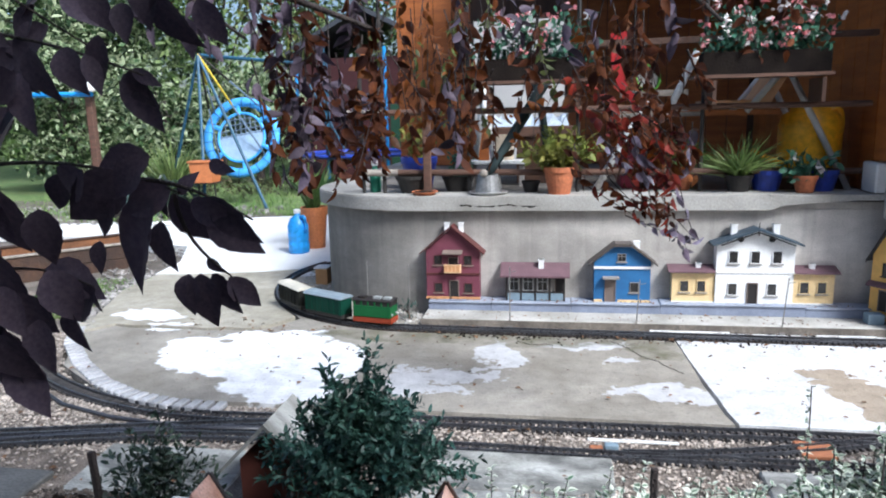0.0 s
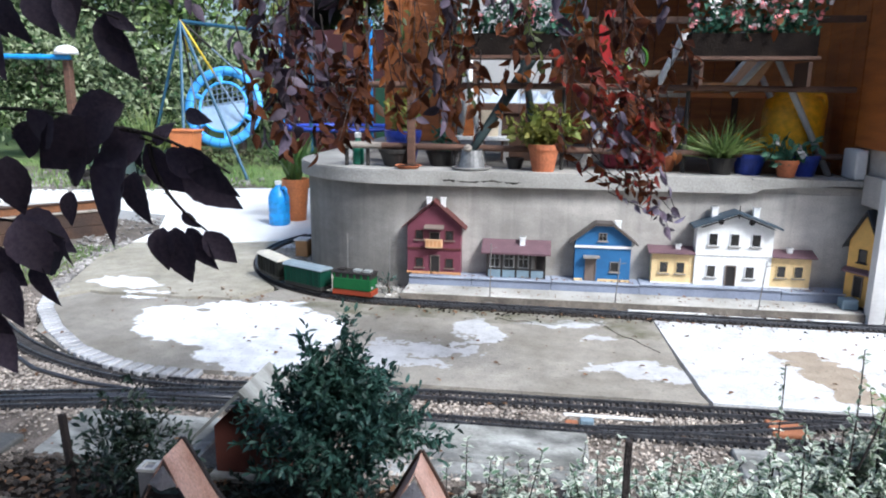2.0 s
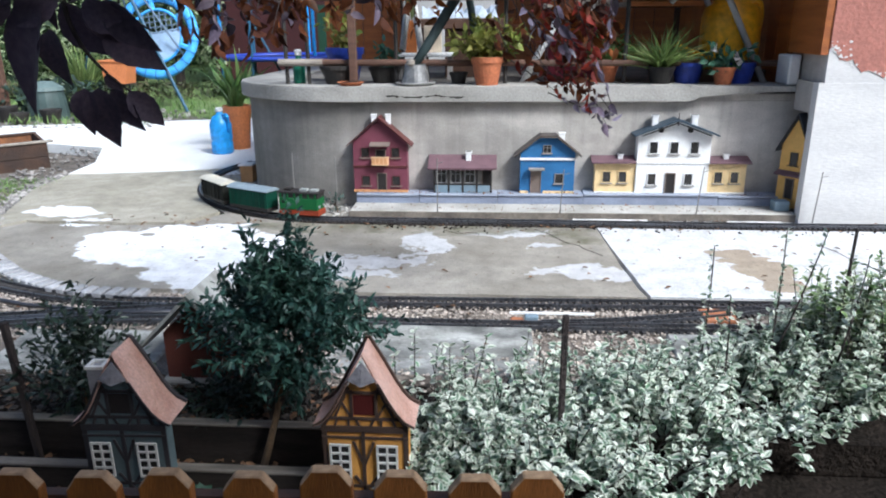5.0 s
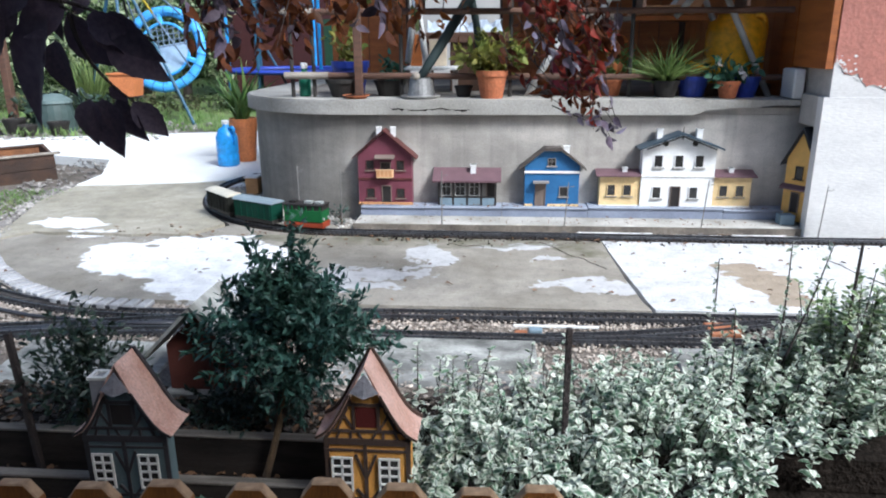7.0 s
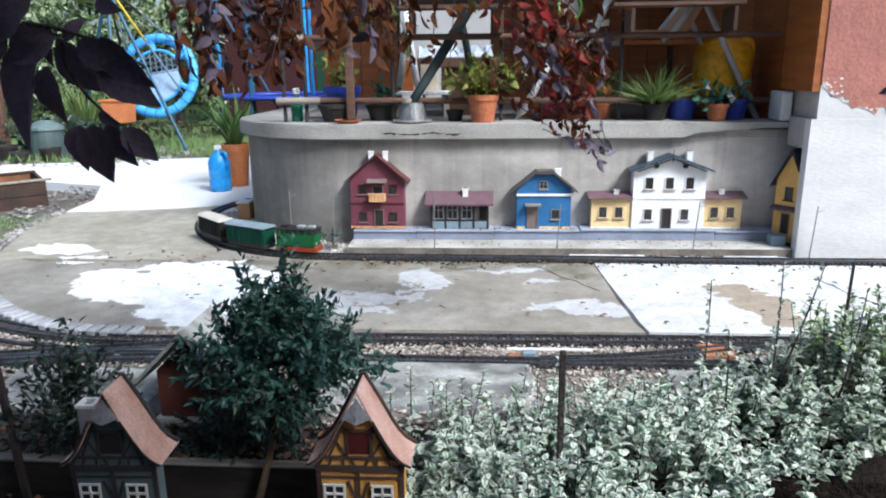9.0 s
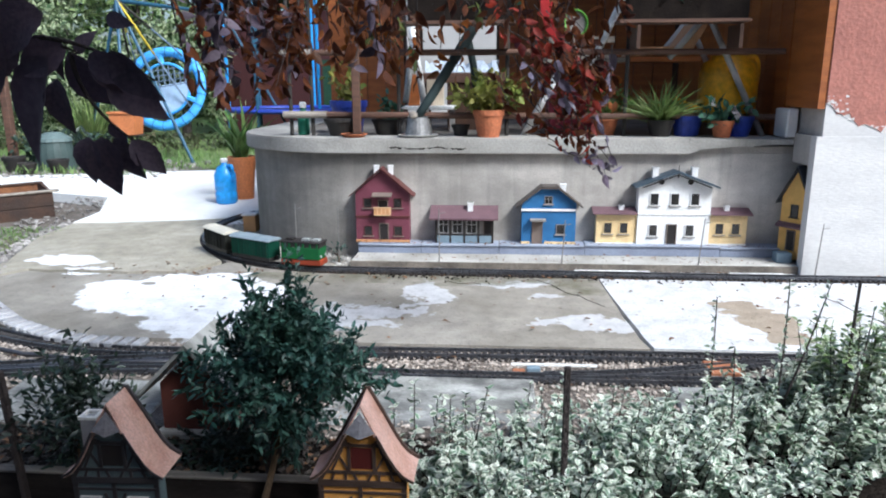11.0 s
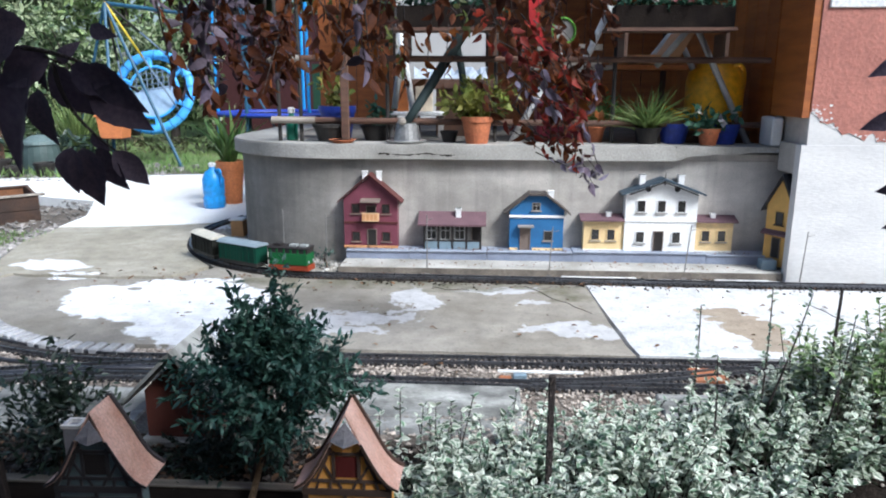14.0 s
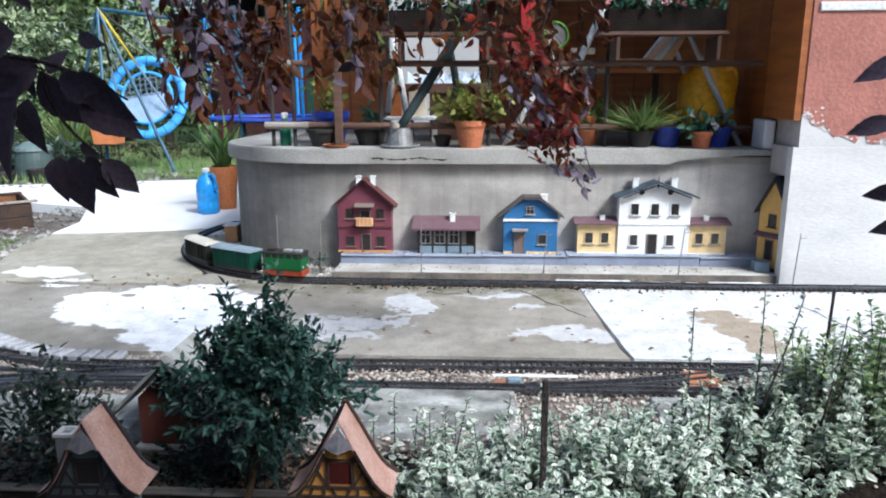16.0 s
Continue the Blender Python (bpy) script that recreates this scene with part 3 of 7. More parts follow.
# flakes of white along the broken edge of the stucco
bm = bmesh.new()
for k in range(64):
    u = rng.exponential(0.035) if k % 3 == 0 else rng.uniform(0, 1.1)
    x = RX + 0.035 + u
    z = 0.80 + 0.17 * math.exp(-u * 6) + rng.exponential(0.010 if k % 3 else 0.022)
    if z > 1.45:
        continue
    r = rng.uniform(0.002, 0.010)
    prism(bm, [(x + r * rng.uniform(0.5, 1.5) * math.cos(a_), z + r * rng.uniform(0.4, 1.0) * math.sin(a_)) for a_ in (0, 1.1, 2.2, 3.3, 4.2, 5.3)], "y", 4.8609 - 0.000012 * k, 4.864)
tagged(part("flaked_plaster", bm, PLINTH, bpy.data.objects["wall_3"], "white flakes where the stucco has broken off"), kind="stuff")
tagged(part("wall_4", boxes((1.842, 1.905, 5.16, 5.35, 0.752, 0.922), bevel=0.008), PLINTH), "pale rendered pier at the end of the terrace", "wall", kind="structure")
tagged(part("trim", boxes((RX - 0.012, RX + 0.028, 4.868, 5.3, 0.932, 2.94)), WOOD), "orange-brown corner board of the veranda", "trim", kind="structure")
tagged(part("trim", boxes((RX + 0.06, 6.0, 4.85, 4.9, 1.50, 1.545), bevel=0.004), WHITE), "white painted ledge on the stucco", "trim", kind="structure")

# veranda: boarded side and back, and an unseen roof added to shade the inside
vs = tagged(part("wall_5", boxes((RX + 0.02, RX + 0.09, 5.35, 8.0, 0.742, 2.94)), WOOD), "orange-brown boarded side wall of the veranda", "wall", kind="structure")
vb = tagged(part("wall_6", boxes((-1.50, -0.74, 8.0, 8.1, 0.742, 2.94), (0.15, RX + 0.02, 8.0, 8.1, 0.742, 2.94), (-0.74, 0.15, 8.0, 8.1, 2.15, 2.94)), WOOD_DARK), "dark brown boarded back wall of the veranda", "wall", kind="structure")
tagged(part("ceiling", boxes((-0.45, 6.2, 5.30, 8.3, 2.95, 3.05)), WOOD_DARK), "unseen dark timber ceiling added to shade the veranda", "ceiling", kind="structure")
for k in range(18):
    x0 = -1.498 + k * 0.186
    if -0.9 < x0 < 0.12:
        continue
    part("board", boxes((x0, x0 + 0.178, 7.985, 7.999, 0.75, 2.93)), WOOD, vb)
for k in range(14):
    y0 = 5.36 + k * 0.186
    part("board", boxes((RX + 0.006, RX + 0.019, y0, y0 + 0.178, 0.75, 2.93)), WOOD, vs)


# ---- railway ----
def offset_path(pts, off):
    out = []
    for i, p in enumerate(pts):
        a, b = Vector(pts[max(i - 1, 0)]), Vector(pts[min(i + 1, len(pts) - 1)])
        d = (b - a).normalized()
        out.append((p[0] - d.y * off, p[1] + d.x * off))
    return out


def resample(pts, step):
    pts = [Vector(p) for p in pts]
    out, carry = [], 0.0
    for a, b in zip(pts, pts[1:]):
        d = (b - a).length
        s = carry
        while s < d:
            out.append((a + (b - a) * (s / d), (b - a).normalized()))
            s += step
        carry = s - d
    return out


def ribbon(pts, half, z0, z1):
    l, r = offset_path(pts, half), offset_path(pts, -half)
    return prism_strip(l, r, z0, z1)


def prism_strip(l, r, z0, z1):
    bm = bmesh.new()
    rows = [[bm.verts.new((*p, z)) for p, z in ((a, z0), (b, z0), (b, z1), (a, z1))] for a, b in zip(l, r)]
    for a, b in zip(rows, rows[1:]):
        for k in range(4):
            j = (k + 1) % 4
            bm.faces.new((a[k], a[j], b[j], b[k]))
    bm.faces.new(rows[0][::-1])
    bm.faces.new(rows[-1])
    bmesh.ops.recalc_face_normals(bm, faces=bm.faces)
    return bm


GRIT = mat("dark_track_dirt", (0.075, 0.062, 0.055), (0.035, 0.03, 0.027), 0.95, 14, 120, 0.7, space="Geo", grain=0.5, spec=0.15)


def track(label, pts, z, length=0.082, sleeper_mat=None, gauge=0.045, bed=False):
    tr = thing("railway_track", label, "track", "garden railway tracks")
    for off in (gauge / 2, -gauge / 2):
        p = offset_path(pts, off)
        part("rail", ribbon(p, 0.005, z + 0.010, z + 0.023), RAIL, tr)
    if bed:
        part("bed", ribbon(pts, length * 0.52, z - 0.004, z + 0.0035), GRIT, tr, "dark dirt between the sleepers")
    me = None
    for c, d in resample(pts, 0.0275):
        m = Matrix.Translation((c.x, c.y, z + 0.006)) @ Matrix.Rotation(math.atan2(d.y, d.x), 4, "Z")
        if me is None:
            ob = part("sleeper", boxes((-0.0074, 0.0074, -length / 2, length / 2, -0.006, 0.006), bevel=0.0015), sleeper_mat or SLEEPER, tr)
            me = ob.data
        else:
            ob = new("sleeper", me)
            ob.parent = tr
        ob.matrix_basis = m
    return tr


def arc(cx, cy, r, a0, a1, n=24):
    return [(cx + r * math.cos(radians(a0 + (a1 - a0) * i / n)), cy + r * math.sin(radians(a0 + (a1 - a0) * i / n))) for i in range(n + 1)]


track("dark model railway track along the terrace wall", [(3.3, 4.76), (1.5, 4.765), (0.3, 4.79)] + arc(-0.72, 6.07, 1.26, -90, -205, 40), 0.005, bed=True)
track("dark model railway track beside the slab edge", [(2.9, 3.635), (0.9, 3.628), (-0.5, 3.605)] + [tuple(v[:2]) for v in bezier((-1.2, 3.555, 0), (-2.0, 3.52, 0), (-2.75, 4.15, 0), 14)], -0.020, 0.100, None, 0.062, True)
track("dark model railway track beside the concrete kerb", [(2.9, 3.40), (0.3, 3.395), (-0.9, 3.40), (-1.5, 3.36), (-2.1, 3.22), (-3.6, 2.95)], -0.022)
track("second leg of a model railway turnout", [tuple(v[:2]) for v in bezier((0.35, 3.40, 0), (0.75, 3.42, 0), (1.3, 3.61, 0), 14)], -0.018)
track("model railway track curving off past the sleepers", [tuple(v[:2]) for v in bezier((-0.95, 3.535, 0), (-1.5, 3.44, 0), (-3.4, 3.02, 0), 14)], -0.018)

pale = thing("sleeper_strip", "curved strip of bleached pale sleepers without rails", "track")
curve = [(-1.36, 3.625), (-1.60, 3.64), (-1.82, 3.70), (-2.08, 3.84), (-2.38, 4.09), (-2.66, 4.39), (-2.82, 4.66)]
me = None
for c, d in resample(curve, 0.062):
    m = Matrix.Translation((c.x, c.y, -0.0)) @ Matrix.Rotation(math.atan2(d.y, d.x) + random.uniform(-0.06, 0.06), 4, "Z")
    if me is None:
        ob = part("sleeper", boxes((-0.021, 0.021, -0.043, 0.043, -0.012, 0.012), bevel=0.004), SLEEPER_PALE, pale)
        me = ob.data
    else:
        ob = new("sleeper", me)
        ob.parent = pale
    ob.matrix_basis = m

# cables lying along the tracks
tube("cable", [(p[0], p[1] - 0.07, -0.004) for p in [(-1.0, 3.52), (-1.4, 3.5), (-1.8, 3.56), (-2.1, 3.66), (-2.5, 3.92), (-2.8, 4.3)]], 0.009, CABLE)
tagged(bpy.data.objects["cable"], "black cable lying beside the curved track", "cable")
tagged(tube("cable", [(-0.8, 3.47, -0.006), (-1.3, 3.45, -0.005), (-1.8, 3.33, -0.006), (-2.4, 3.16, -0.006), (-3.4, 3.03, -0.006)], 0.010, CABLE), "black cable lying among the ballast", "cable")

# kerb blocks beside the track
for x0, x1, y0, y1, tilt in ((-0.42, 0.305, 3.118, 3.36, 3), (-1.62, -1.02, 2.92, 3.26, 4), (-2.45, -1.70, 2.72, 3.03, 2), (0.80, 1.9, 3.08, 3.33, 3), (-0.45, 0.325, 2.935, 3.112, 4)):
    kb = tagged(part("kerb_block", boxes((x0, x1, y0, y1, -0.12, 0.0 if y0 > 3.0 or x0 < -1 else -0.014), bevel=0.006), DARK_SLAB if x0 < -2 else KERB), "damp dark concrete slab set in the bed" if x0 < -2 else "grey concrete kerb block set in the bed", "kerb", "kerb blocks")
    for v in kb.data.vertices:
        if v.co.z > -0.05:
            v.co.z += (v.co.y - y1) * math.tan(radians(tilt))

# ---- station platform ----
STEP_PALE = mat("pale_blue_slab", (0.34, 0.38, 0.46), (0.25, 0.275, 0.34), 0.7, 5, 70, 0.2, space="Geo", grain=0.12)
pf = tagged(part("platform", boxes((-0.70, RX - 0.003, 4.90, 5.21, -0.01, 0.052), bevel=0.006), PLATFORM), "pale concrete model station platform", "platform")
for x0, x1, z1 in ((-0.69, -0.30, 0.098), (-0.297, 0.18, 0.10), (0.183, 0.70, 0.102), (0.703, 1.50, 0.108), (1.503, 2.085, 0.100)):
    part("step", boxes((x0, x1, 5.080, 5.205, 0.053, z1 - 0.001)), STEP_BLUE, pf, "blue-grey painted upper step")
    part("cap", boxes((x0, x1, 5.070, 5.206, z1 + 0.001, z1 + 0.012), bevel=0.003), STEP_PALE, pf, "pale blue top slab")

GRIME = mat("grimy_concrete", (0.23, 0.20, 0.165), (0.11, 0.095, 0.08), 0.9, 6, 70, 0.4, space="Geo", grain=0.25)
part("face", boxes((-0.705, RX - 0.004, 4.893, 4.8995, -0.01, 0.046)), GRIME, pf, "grimy brown front face")
# thin cracks in the worn slab
crk = thing("slab_crack", "dark earth-filled crack across the slab", "crack")
for pts in ([(0.40, 4.70), (0.47, 4.60), (0.53, 4.47), (0.60, 4.40), (0.66, 4.29), (0.735, 4.20)], [(-0.12, 4.66), (-0.05, 4.61), (0.05, 4.62), (0.12, 4.585)], [(1.83, 4.48), (1.865, 4.36), (1.885, 4.25), (1.92, 4.12), (1.95, 3.98)]):
    w_ = []
    for (xa, ya), (xb, yb) in zip(pts, pts[1:]):
        for u in (0, 0.5):
            w_.append((xa + (xb - xa) * u + rng.uniform(-0.008, 0.008), ya + (yb - ya) * u + rng.uniform(-0.008, 0.008)))
    part("seam", ribbon(w_, 0.0026, -0.004, 0.0042 if pts[0][0] > 1 else 0.0012), SOIL, crk)


# ---- model houses along the wall ----
def paint(name, c, rough=0.6, dark=0.82, spec=0.4):
    return mat(name, c, tuple(v * dark for v in c), rough, 14, 160, 0.15, grain=0.12, spec=spec)


MAROON = paint("maroon_model_wall", (0.18, 0.05, 0.075))
MAROON_ROOF = paint("dark_red_model_roof", (0.10, 0.028, 0.026))
PURPLE_ROOF = paint("mauve_model_roof", (0.15, 0.085, 0.10))
STATION_ROOF = paint("blue_slate_roof", (0.05, 0.075, 0.10))
BROWN_ROOF = paint("grey_brown_roof", (0.095, 0.08, 0.072))
AWNING = paint("grey_brown_awning", (0.20, 0.155, 0.13))
BLUE_WALL = paint("blue_model_wall", (0.035, 0.155, 0.36))
SLATE = paint("slate_grey_roof", (0.06, 0.066, 0.078))
CREAM = paint("cream_yellow_model_wall", (0.84, 0.63, 0.33))
MODEL_WHITE = paint("white_model_wall", (0.84, 0.84, 0.83), dark=0.93)
OCHRE = paint("ochre_model_wall", (0.72, 0.43, 0.12))
GREY_TRIM = paint("grey_model_trim", (0.30, 0.28, 0.26))
BLUE_GREY = paint("blue_grey_model_panel", (0.22, 0.30, 0.36))
DARK_TRIM = paint("dark_model_timber", (0.03, 0.026, 0.025), spec=0.25)
PANE = mat("dark_window_pane", (0.022, 0.021, 0.022), (0.04, 0.037, 0.034), 0.2, 20, 60, 0.0)
BALCONY = paint("apricot_balcony", (0.74, 0.47, 0.26))
ORANGE = paint("orange_model_trim", (0.64, 0.33, 0.15))


def model_window(parent, x, z, w, h, y, frame_mat=None, sill=True, mullion=True, sill_mat=None):
    """A window in a front that faces -y: x, z is its middle."""
    frame_mat = frame_mat or GREY_TRIM
    win = part("window", boxes((x - w / 2, x + w / 2, y - 0.001, y + 0.004, z - h / 2, z + h / 2)), PANE, parent)
    t = 0.0035
    bm = boxes((x - w / 2 - t, x - w / 2, y - 0.005, y + 0.002, z - h / 2 - t, z + h / 2 + t), (x + w / 2, x + w / 2 + t, y - 0.005, y + 0.002, z - h / 2 - t, z + h / 2 + t),
               (x - w / 2, x + w / 2, y - 0.005, y + 0.002, z + h / 2, z + h / 2 + t), (x - w / 2, x + w / 2, y - 0.005, y + 0.002, z - h / 2 - t, z - h / 2))
    if mullion:
        box(bm, x - 0.0015, x + 0.0015, y - 0.003, y, z - h / 2, z + h / 2)
        box(bm, x - w / 2, x + w / 2, y - 0.003, y, z + h / 6 - 0.0015, z + h / 6 + 0.0015)
    part("frame", bm, frame_mat, win)
    if sill:
        part("sill", boxes((x - w / 2 - 0.012, x + w / 2 + 0.012, y - 0.010, y + 0.002, z - h / 2 - t - 0.006, z - h / 2 - t)), sill_mat or frame_mat, win)
    return win


def model_door(parent, x, z0, w, h, y, material=None):
    d = part("door", boxes((x - w / 2, x + w / 2, y - 0.003, y + 0.003, z0, z0 + h)), material or DARK_TRIM, parent)
    part("frame", boxes((x - w / 2 - 0.005, x - w / 2, y - 0.007, y + 0.003, z0, z0 + h + 0.005), (x + w / 2, x + w / 2 + 0.005, y - 0.007, y + 0.003, z0, z0 + h + 0.005),
                        (x - w / 2, x + w / 2, y - 0.007, y + 0.003, z0 + h, z0 + h + 0.005)), AWNING, d)
    return d


def gable_roof(parent, xc, half, eave, ridge, y0, y1, material, thick=0.012, over=0.03):
    """Two slabs that meet at the ridge, gable to the front."""
    k = (ridge - eave) / half
    for s in (-1, 1):
        pts = [(xc, ridge), (xc + s * (half + over), eave - k * over), (xc + s * (half + over), eave - k * over + thick), (xc, ridge + thick * 1.2)]
        part("roof", prism_of(pts, "y", y0, y1), material, parent)


def chimney(parent, x, y, z0, z1, w=0.03, material=None):
    c = part("chimney", boxes((x - w / 2, x + w / 2, y - w / 2, y + w / 2, z0, z1), (x - w / 2 - 0.003, x + w / 2 + 0.003, y - w / 2 - 0.003, y + w / 2 + 0.003, z1 - 0.008, z1)), material or MODEL_WHITE, parent)
    return c


B = 0.114
YF, YB = 5.115, 5.195


def front(parent, x0, x1, eave, ridge, material, z0=B):
    xc = (x0 + x1) / 2
    return part("wall", prism_of([(x0, z0), (x1, z0), (x1, eave), (xc, ridge), (x0, eave)], "y", YF, YB), material, parent)


# maroon house with a balcony
h = thing("model_house", "maroon model house with small orange balcony and twin white chimneys", "model house", "model houses")
x0, x1 = -0.706, -0.374
xc = (x0 + x1) / 2
front(h, x0, x1, 0.425, 0.562, MAROON)
gable_roof(h, xc, (x1 - x0) / 2, 0.43, 0.572, YF - 0.035, YB, MAROON_ROOF, thick=0.007, over=0.034)
for sx in (-0.038, 0.05):
    chimney(h, xc + sx, YB - 0.03, 0.50, 0.588, 0.028)
part("band", boxes((x0 - 0.003, x1 + 0.003, YF - 0.006, YF, 0.268, 0.280)), MAROON_ROOF, h)
part("plinth", boxes((x0 - 0.004, x1 + 0.004, YF - 0.007, YF, B, 0.128)), ORANGE, h, "orange base course")
for wx in (x0 + 0.075, x1 - 0.07):
    model_window(h, wx, 0.185, 0.045, 0.055, YF, MAROON_ROOF, mullion=False, sill_mat=AWNING)
    model_window(h, wx, 0.36, 0.045, 0.055, YF, MAROON_ROOF, mullion=False, sill_mat=AWNING)
model_door(h, xc + 0.008, B, 0.05, 0.115, YF, DARK_TRIM)
model_door(h, xc + 0.005, 0.29, 0.055, 0.085, YF, DARK_TRIM)
bal = part("balcony", boxes((xc - 0.046, xc + 0.054, YF - 0.045, YF, 0.288, 0.295), (xc - 0.046, xc + 0.054, YF - 0.045, YF - 0.04, 0.295, 0.334), (xc - 0.046, xc - 0.041, YF - 0.04, YF, 0.295, 0.334), (xc + 0.049, xc + 0.054, YF - 0.04, YF, 0.295, 0.334)), BALCONY, h, "apricot boarded balcony")
part("rail", boxes((xc - 0.05, xc + 0.058, YF - 0.048, YF - 0.037, 0.334, 0.340)), BALCONY, bal)
for k in range(4):
    part("slat", boxes((xc - 0.044 + k * 0.0245, xc - 0.026 + k * 0.0245, YF - 0.0465, YF - 0.0452, 0.297, 0.332)), ORANGE, bal)
part("awning", prism_of([(YF, 0.425), (YF - 0.04, 0.408), (YF - 0.04, 0.402), (YF, 0.417)], "x", xc - 0.058, xc + 0.064), AWNING, h, "grey-brown awning")
part("step", boxes((xc - 0.06, xc + 0.09, YF - 0.03, YF - 0.008, B, 0.112)), STEP_BLUE, h)

# open waiting shed
h = thing("model_shed", "model waiting shed with mauve roof and dark timber posts", "model house", "model houses")
x0, x1 = -0.210, 0.145
part("wall", boxes((x0, x1, YF + 0.03, YB, B, 0.262)), GREY_TRIM, h)
part("roof", prism_of([(YF - 0.03, 0.245), (YF - 0.03, 0.255), (YB, 0.312), (YB, 0.298)], "x", x0 - 0.035, x1 + 0.03), PURPLE_ROOF, h)
part("panel", boxes((x0, x1, YF - 0.006, YF + 0.008, B, 0.156)), BLUE_GREY, h, "blue-grey boarded panel")
for k in range(5):
    px_ = x0 + 0.004 + (x1 - x0 - 0.008) * k / 4
    part("post", boxes((px_ - 0.006, px_ + 0.006, YF - 0.008, YF + 0.004, B, 0.25)), DARK_TRIM, h)
for k in range(3):
    model_window(h, x0 + 0.045 + k * 0.088, 0.2, 0.055, 0.07, YF + 0.03, WHITE, sill=False)
part("beam", boxes((x0, x1, YF - 0.01, YF + 0.006, 0.238, 0.250)), DARK_TRIM, h)
part("rail", boxes((x0, x1, YF - 0.0075, YF + 0.006, 0.1565, 0.163)), DARK_TRIM, h)
chimney(h, (x0 + x1) / 2 + 0.035, YB - 0.035, 0.27, 0.335, 0.032)
model_door(h, x1 - 0.033, B, 0.045, 0.12, YF + 0.03)

h.matrix_world = Matrix.Translation((0, 0, B)) @ Matrix.Diagonal((1, 1, 1.12, 1)) @ Matrix.Translation((0, 0, -B))

# blue house
h = thing("model_house", "blue model house with white band and dark roof", "model house", "model houses")
x0, x1 = 0.318, 0.645
xc = (x0 + x1) / 2
part("wall", prism_of([(x0, B), (x1, B), (x1, 0.365), (xc + 0.05, 0.45), (xc - 0.05, 0.45), (x0, 0.365)], "y", YF, YB), BLUE_WALL, h)
for s in (-1, 1):
    part("roof", prism_of([(xc + s * 0.045, 0.462), (xc + s * 0.20, 0.338), (xc + s * 0.20, 0.350), (xc + s * 0.045, 0.476)], "y", YF - 0.03, YB), BROWN_ROOF, h)
part("roof", boxes((xc - 0.046, xc + 0.046, YF - 0.03, YB, 0.455, 0.472)), BROWN_ROOF, h)
part("band", boxes((x0 - 0.004, x1 + 0.004, YF - 0.008, YF, 0.318, 0.332)), MODEL_WHITE, h, "white painted band")
part("plinth", boxes((x0, x0 + 0.05, YF - 0.005, YF, B, 0.128), (x0 + 0.14, x1, YF - 0.005, YF, B, 0.128)), CREAM, h, "cream base course")
chimney(h, xc + 0.085, YB - 0.03, 0.39, 0.478, 0.034)
model_window(h, xc - 0.004, 0.385, 0.042, 0.042, YF, GREY_TRIM)
model_window(h, x1 - 0.092, 0.205, 0.045, 0.055, YF, GREY_TRIM, mullion=False)
model_door(h, x0 + 0.095, B, 0.055, 0.14, YF, AWNING)
part("canopy", boxes((x0 + 0.05, x0 + 0.145, YF - 0.05, YF, 0.262, 0.272)), GREY_TRIM, h)

# white station with two cream wings
h = thing("model_station", "white model station building with slate roof and cream wings", "model house", "model houses")
x0, x1 = 1.012, 1.438
xc = (x0 + x1) / 2
front(h, x0, x1, 0.475, 0.552, MODEL_WHITE)
gable_roof(h, xc, (x1 - x0) / 2, 0.477, 0.556, YF - 0.05, YB, STATION_ROOF, 0.011, 0.032)
part("trim", prism_of([(xc - 0.20, 0.475), (xc, 0.551), (xc + 0.20, 0.475), (xc + 0.20, 0.467), (xc, 0.543), (xc - 0.20, 0.467)], "y", YF - 0.044, YF - 0.038), DARK_TRIM, h)
part("finial", rods(((xc, YF - 0.045, 0.53), (xc, YF - 0.045, 0.605), 0.005, 0.002)), DARK_TRIM, h)
for sx in (-0.115, 0.115):
    chimney(h, xc + sx, YB - 0.03, 0.50, 0.582, 0.034)
part("band", boxes((x0 - 0.003, x1 + 0.003, YF - 0.005, YF, 0.30, 0.308)), WHITE, h)
for sx in (-0.085, 0.085):
    o = part("oculus", rods(((xc + sx, YF - 0.003, 0.500), (xc + sx, YF + 0.004, 0.500), 0.017), seg=14), PANE, h)
for sx in (-0.12, 0.0, 0.118):
    model_window(h, xc + sx, 0.395, 0.046, 0.068, YF, MODEL_WHITE, mullion=False, sill_mat=GREY_TRIM)
for sx in (-0.118, 0.098):
    model_window(h, xc + sx, 0.205, 0.046, 0.066, YF, MODEL_WHITE, mullion=False, sill_mat=GREY_TRIM)
model_door(h, xc - 0.008, B, 0.050, 0.125, YF, DARK_TRIM)
part("step", boxes((xc - 0.06, xc + 0.05, YF - 0.03, YF - 0.008, B, 0.118)), STEP_BLUE, h)
for a, b_, ch in ((0.770, 1.010, 0.92), (1.440, 1.662, 1.545)):
    wng = part("wing", boxes((a, b_, YF + 0.012, YB, B, 0.305)), CREAM, h, "cream yellow wing")
    part("roof", prism_of([(YF - 0.02, 0.301), (YF - 0.02, 0.308), (YB, 0.335), (YB, 0.325)], "x", a - (0.025 if a < 1 else 0), b_ + (0.02 if a > 1 else 0)), PURPLE_ROOF, wng)
    part("plinth", boxes((a, b_, YF + 0.006, YF + 0.012, B, 0.124)), MODEL_WHITE, wng)
    c = (a + b_) / 2
    for sx in (-0.045, 0.05):
        model_window(h, c + sx - 0.005, 0.215, 0.045, 0.064, YF + 0.012, CREAM, mullion=False, sill_mat=GREY_TRIM)
    chimney(h, ch, YB - 0.035, 0.31, 0.352, 0.028)

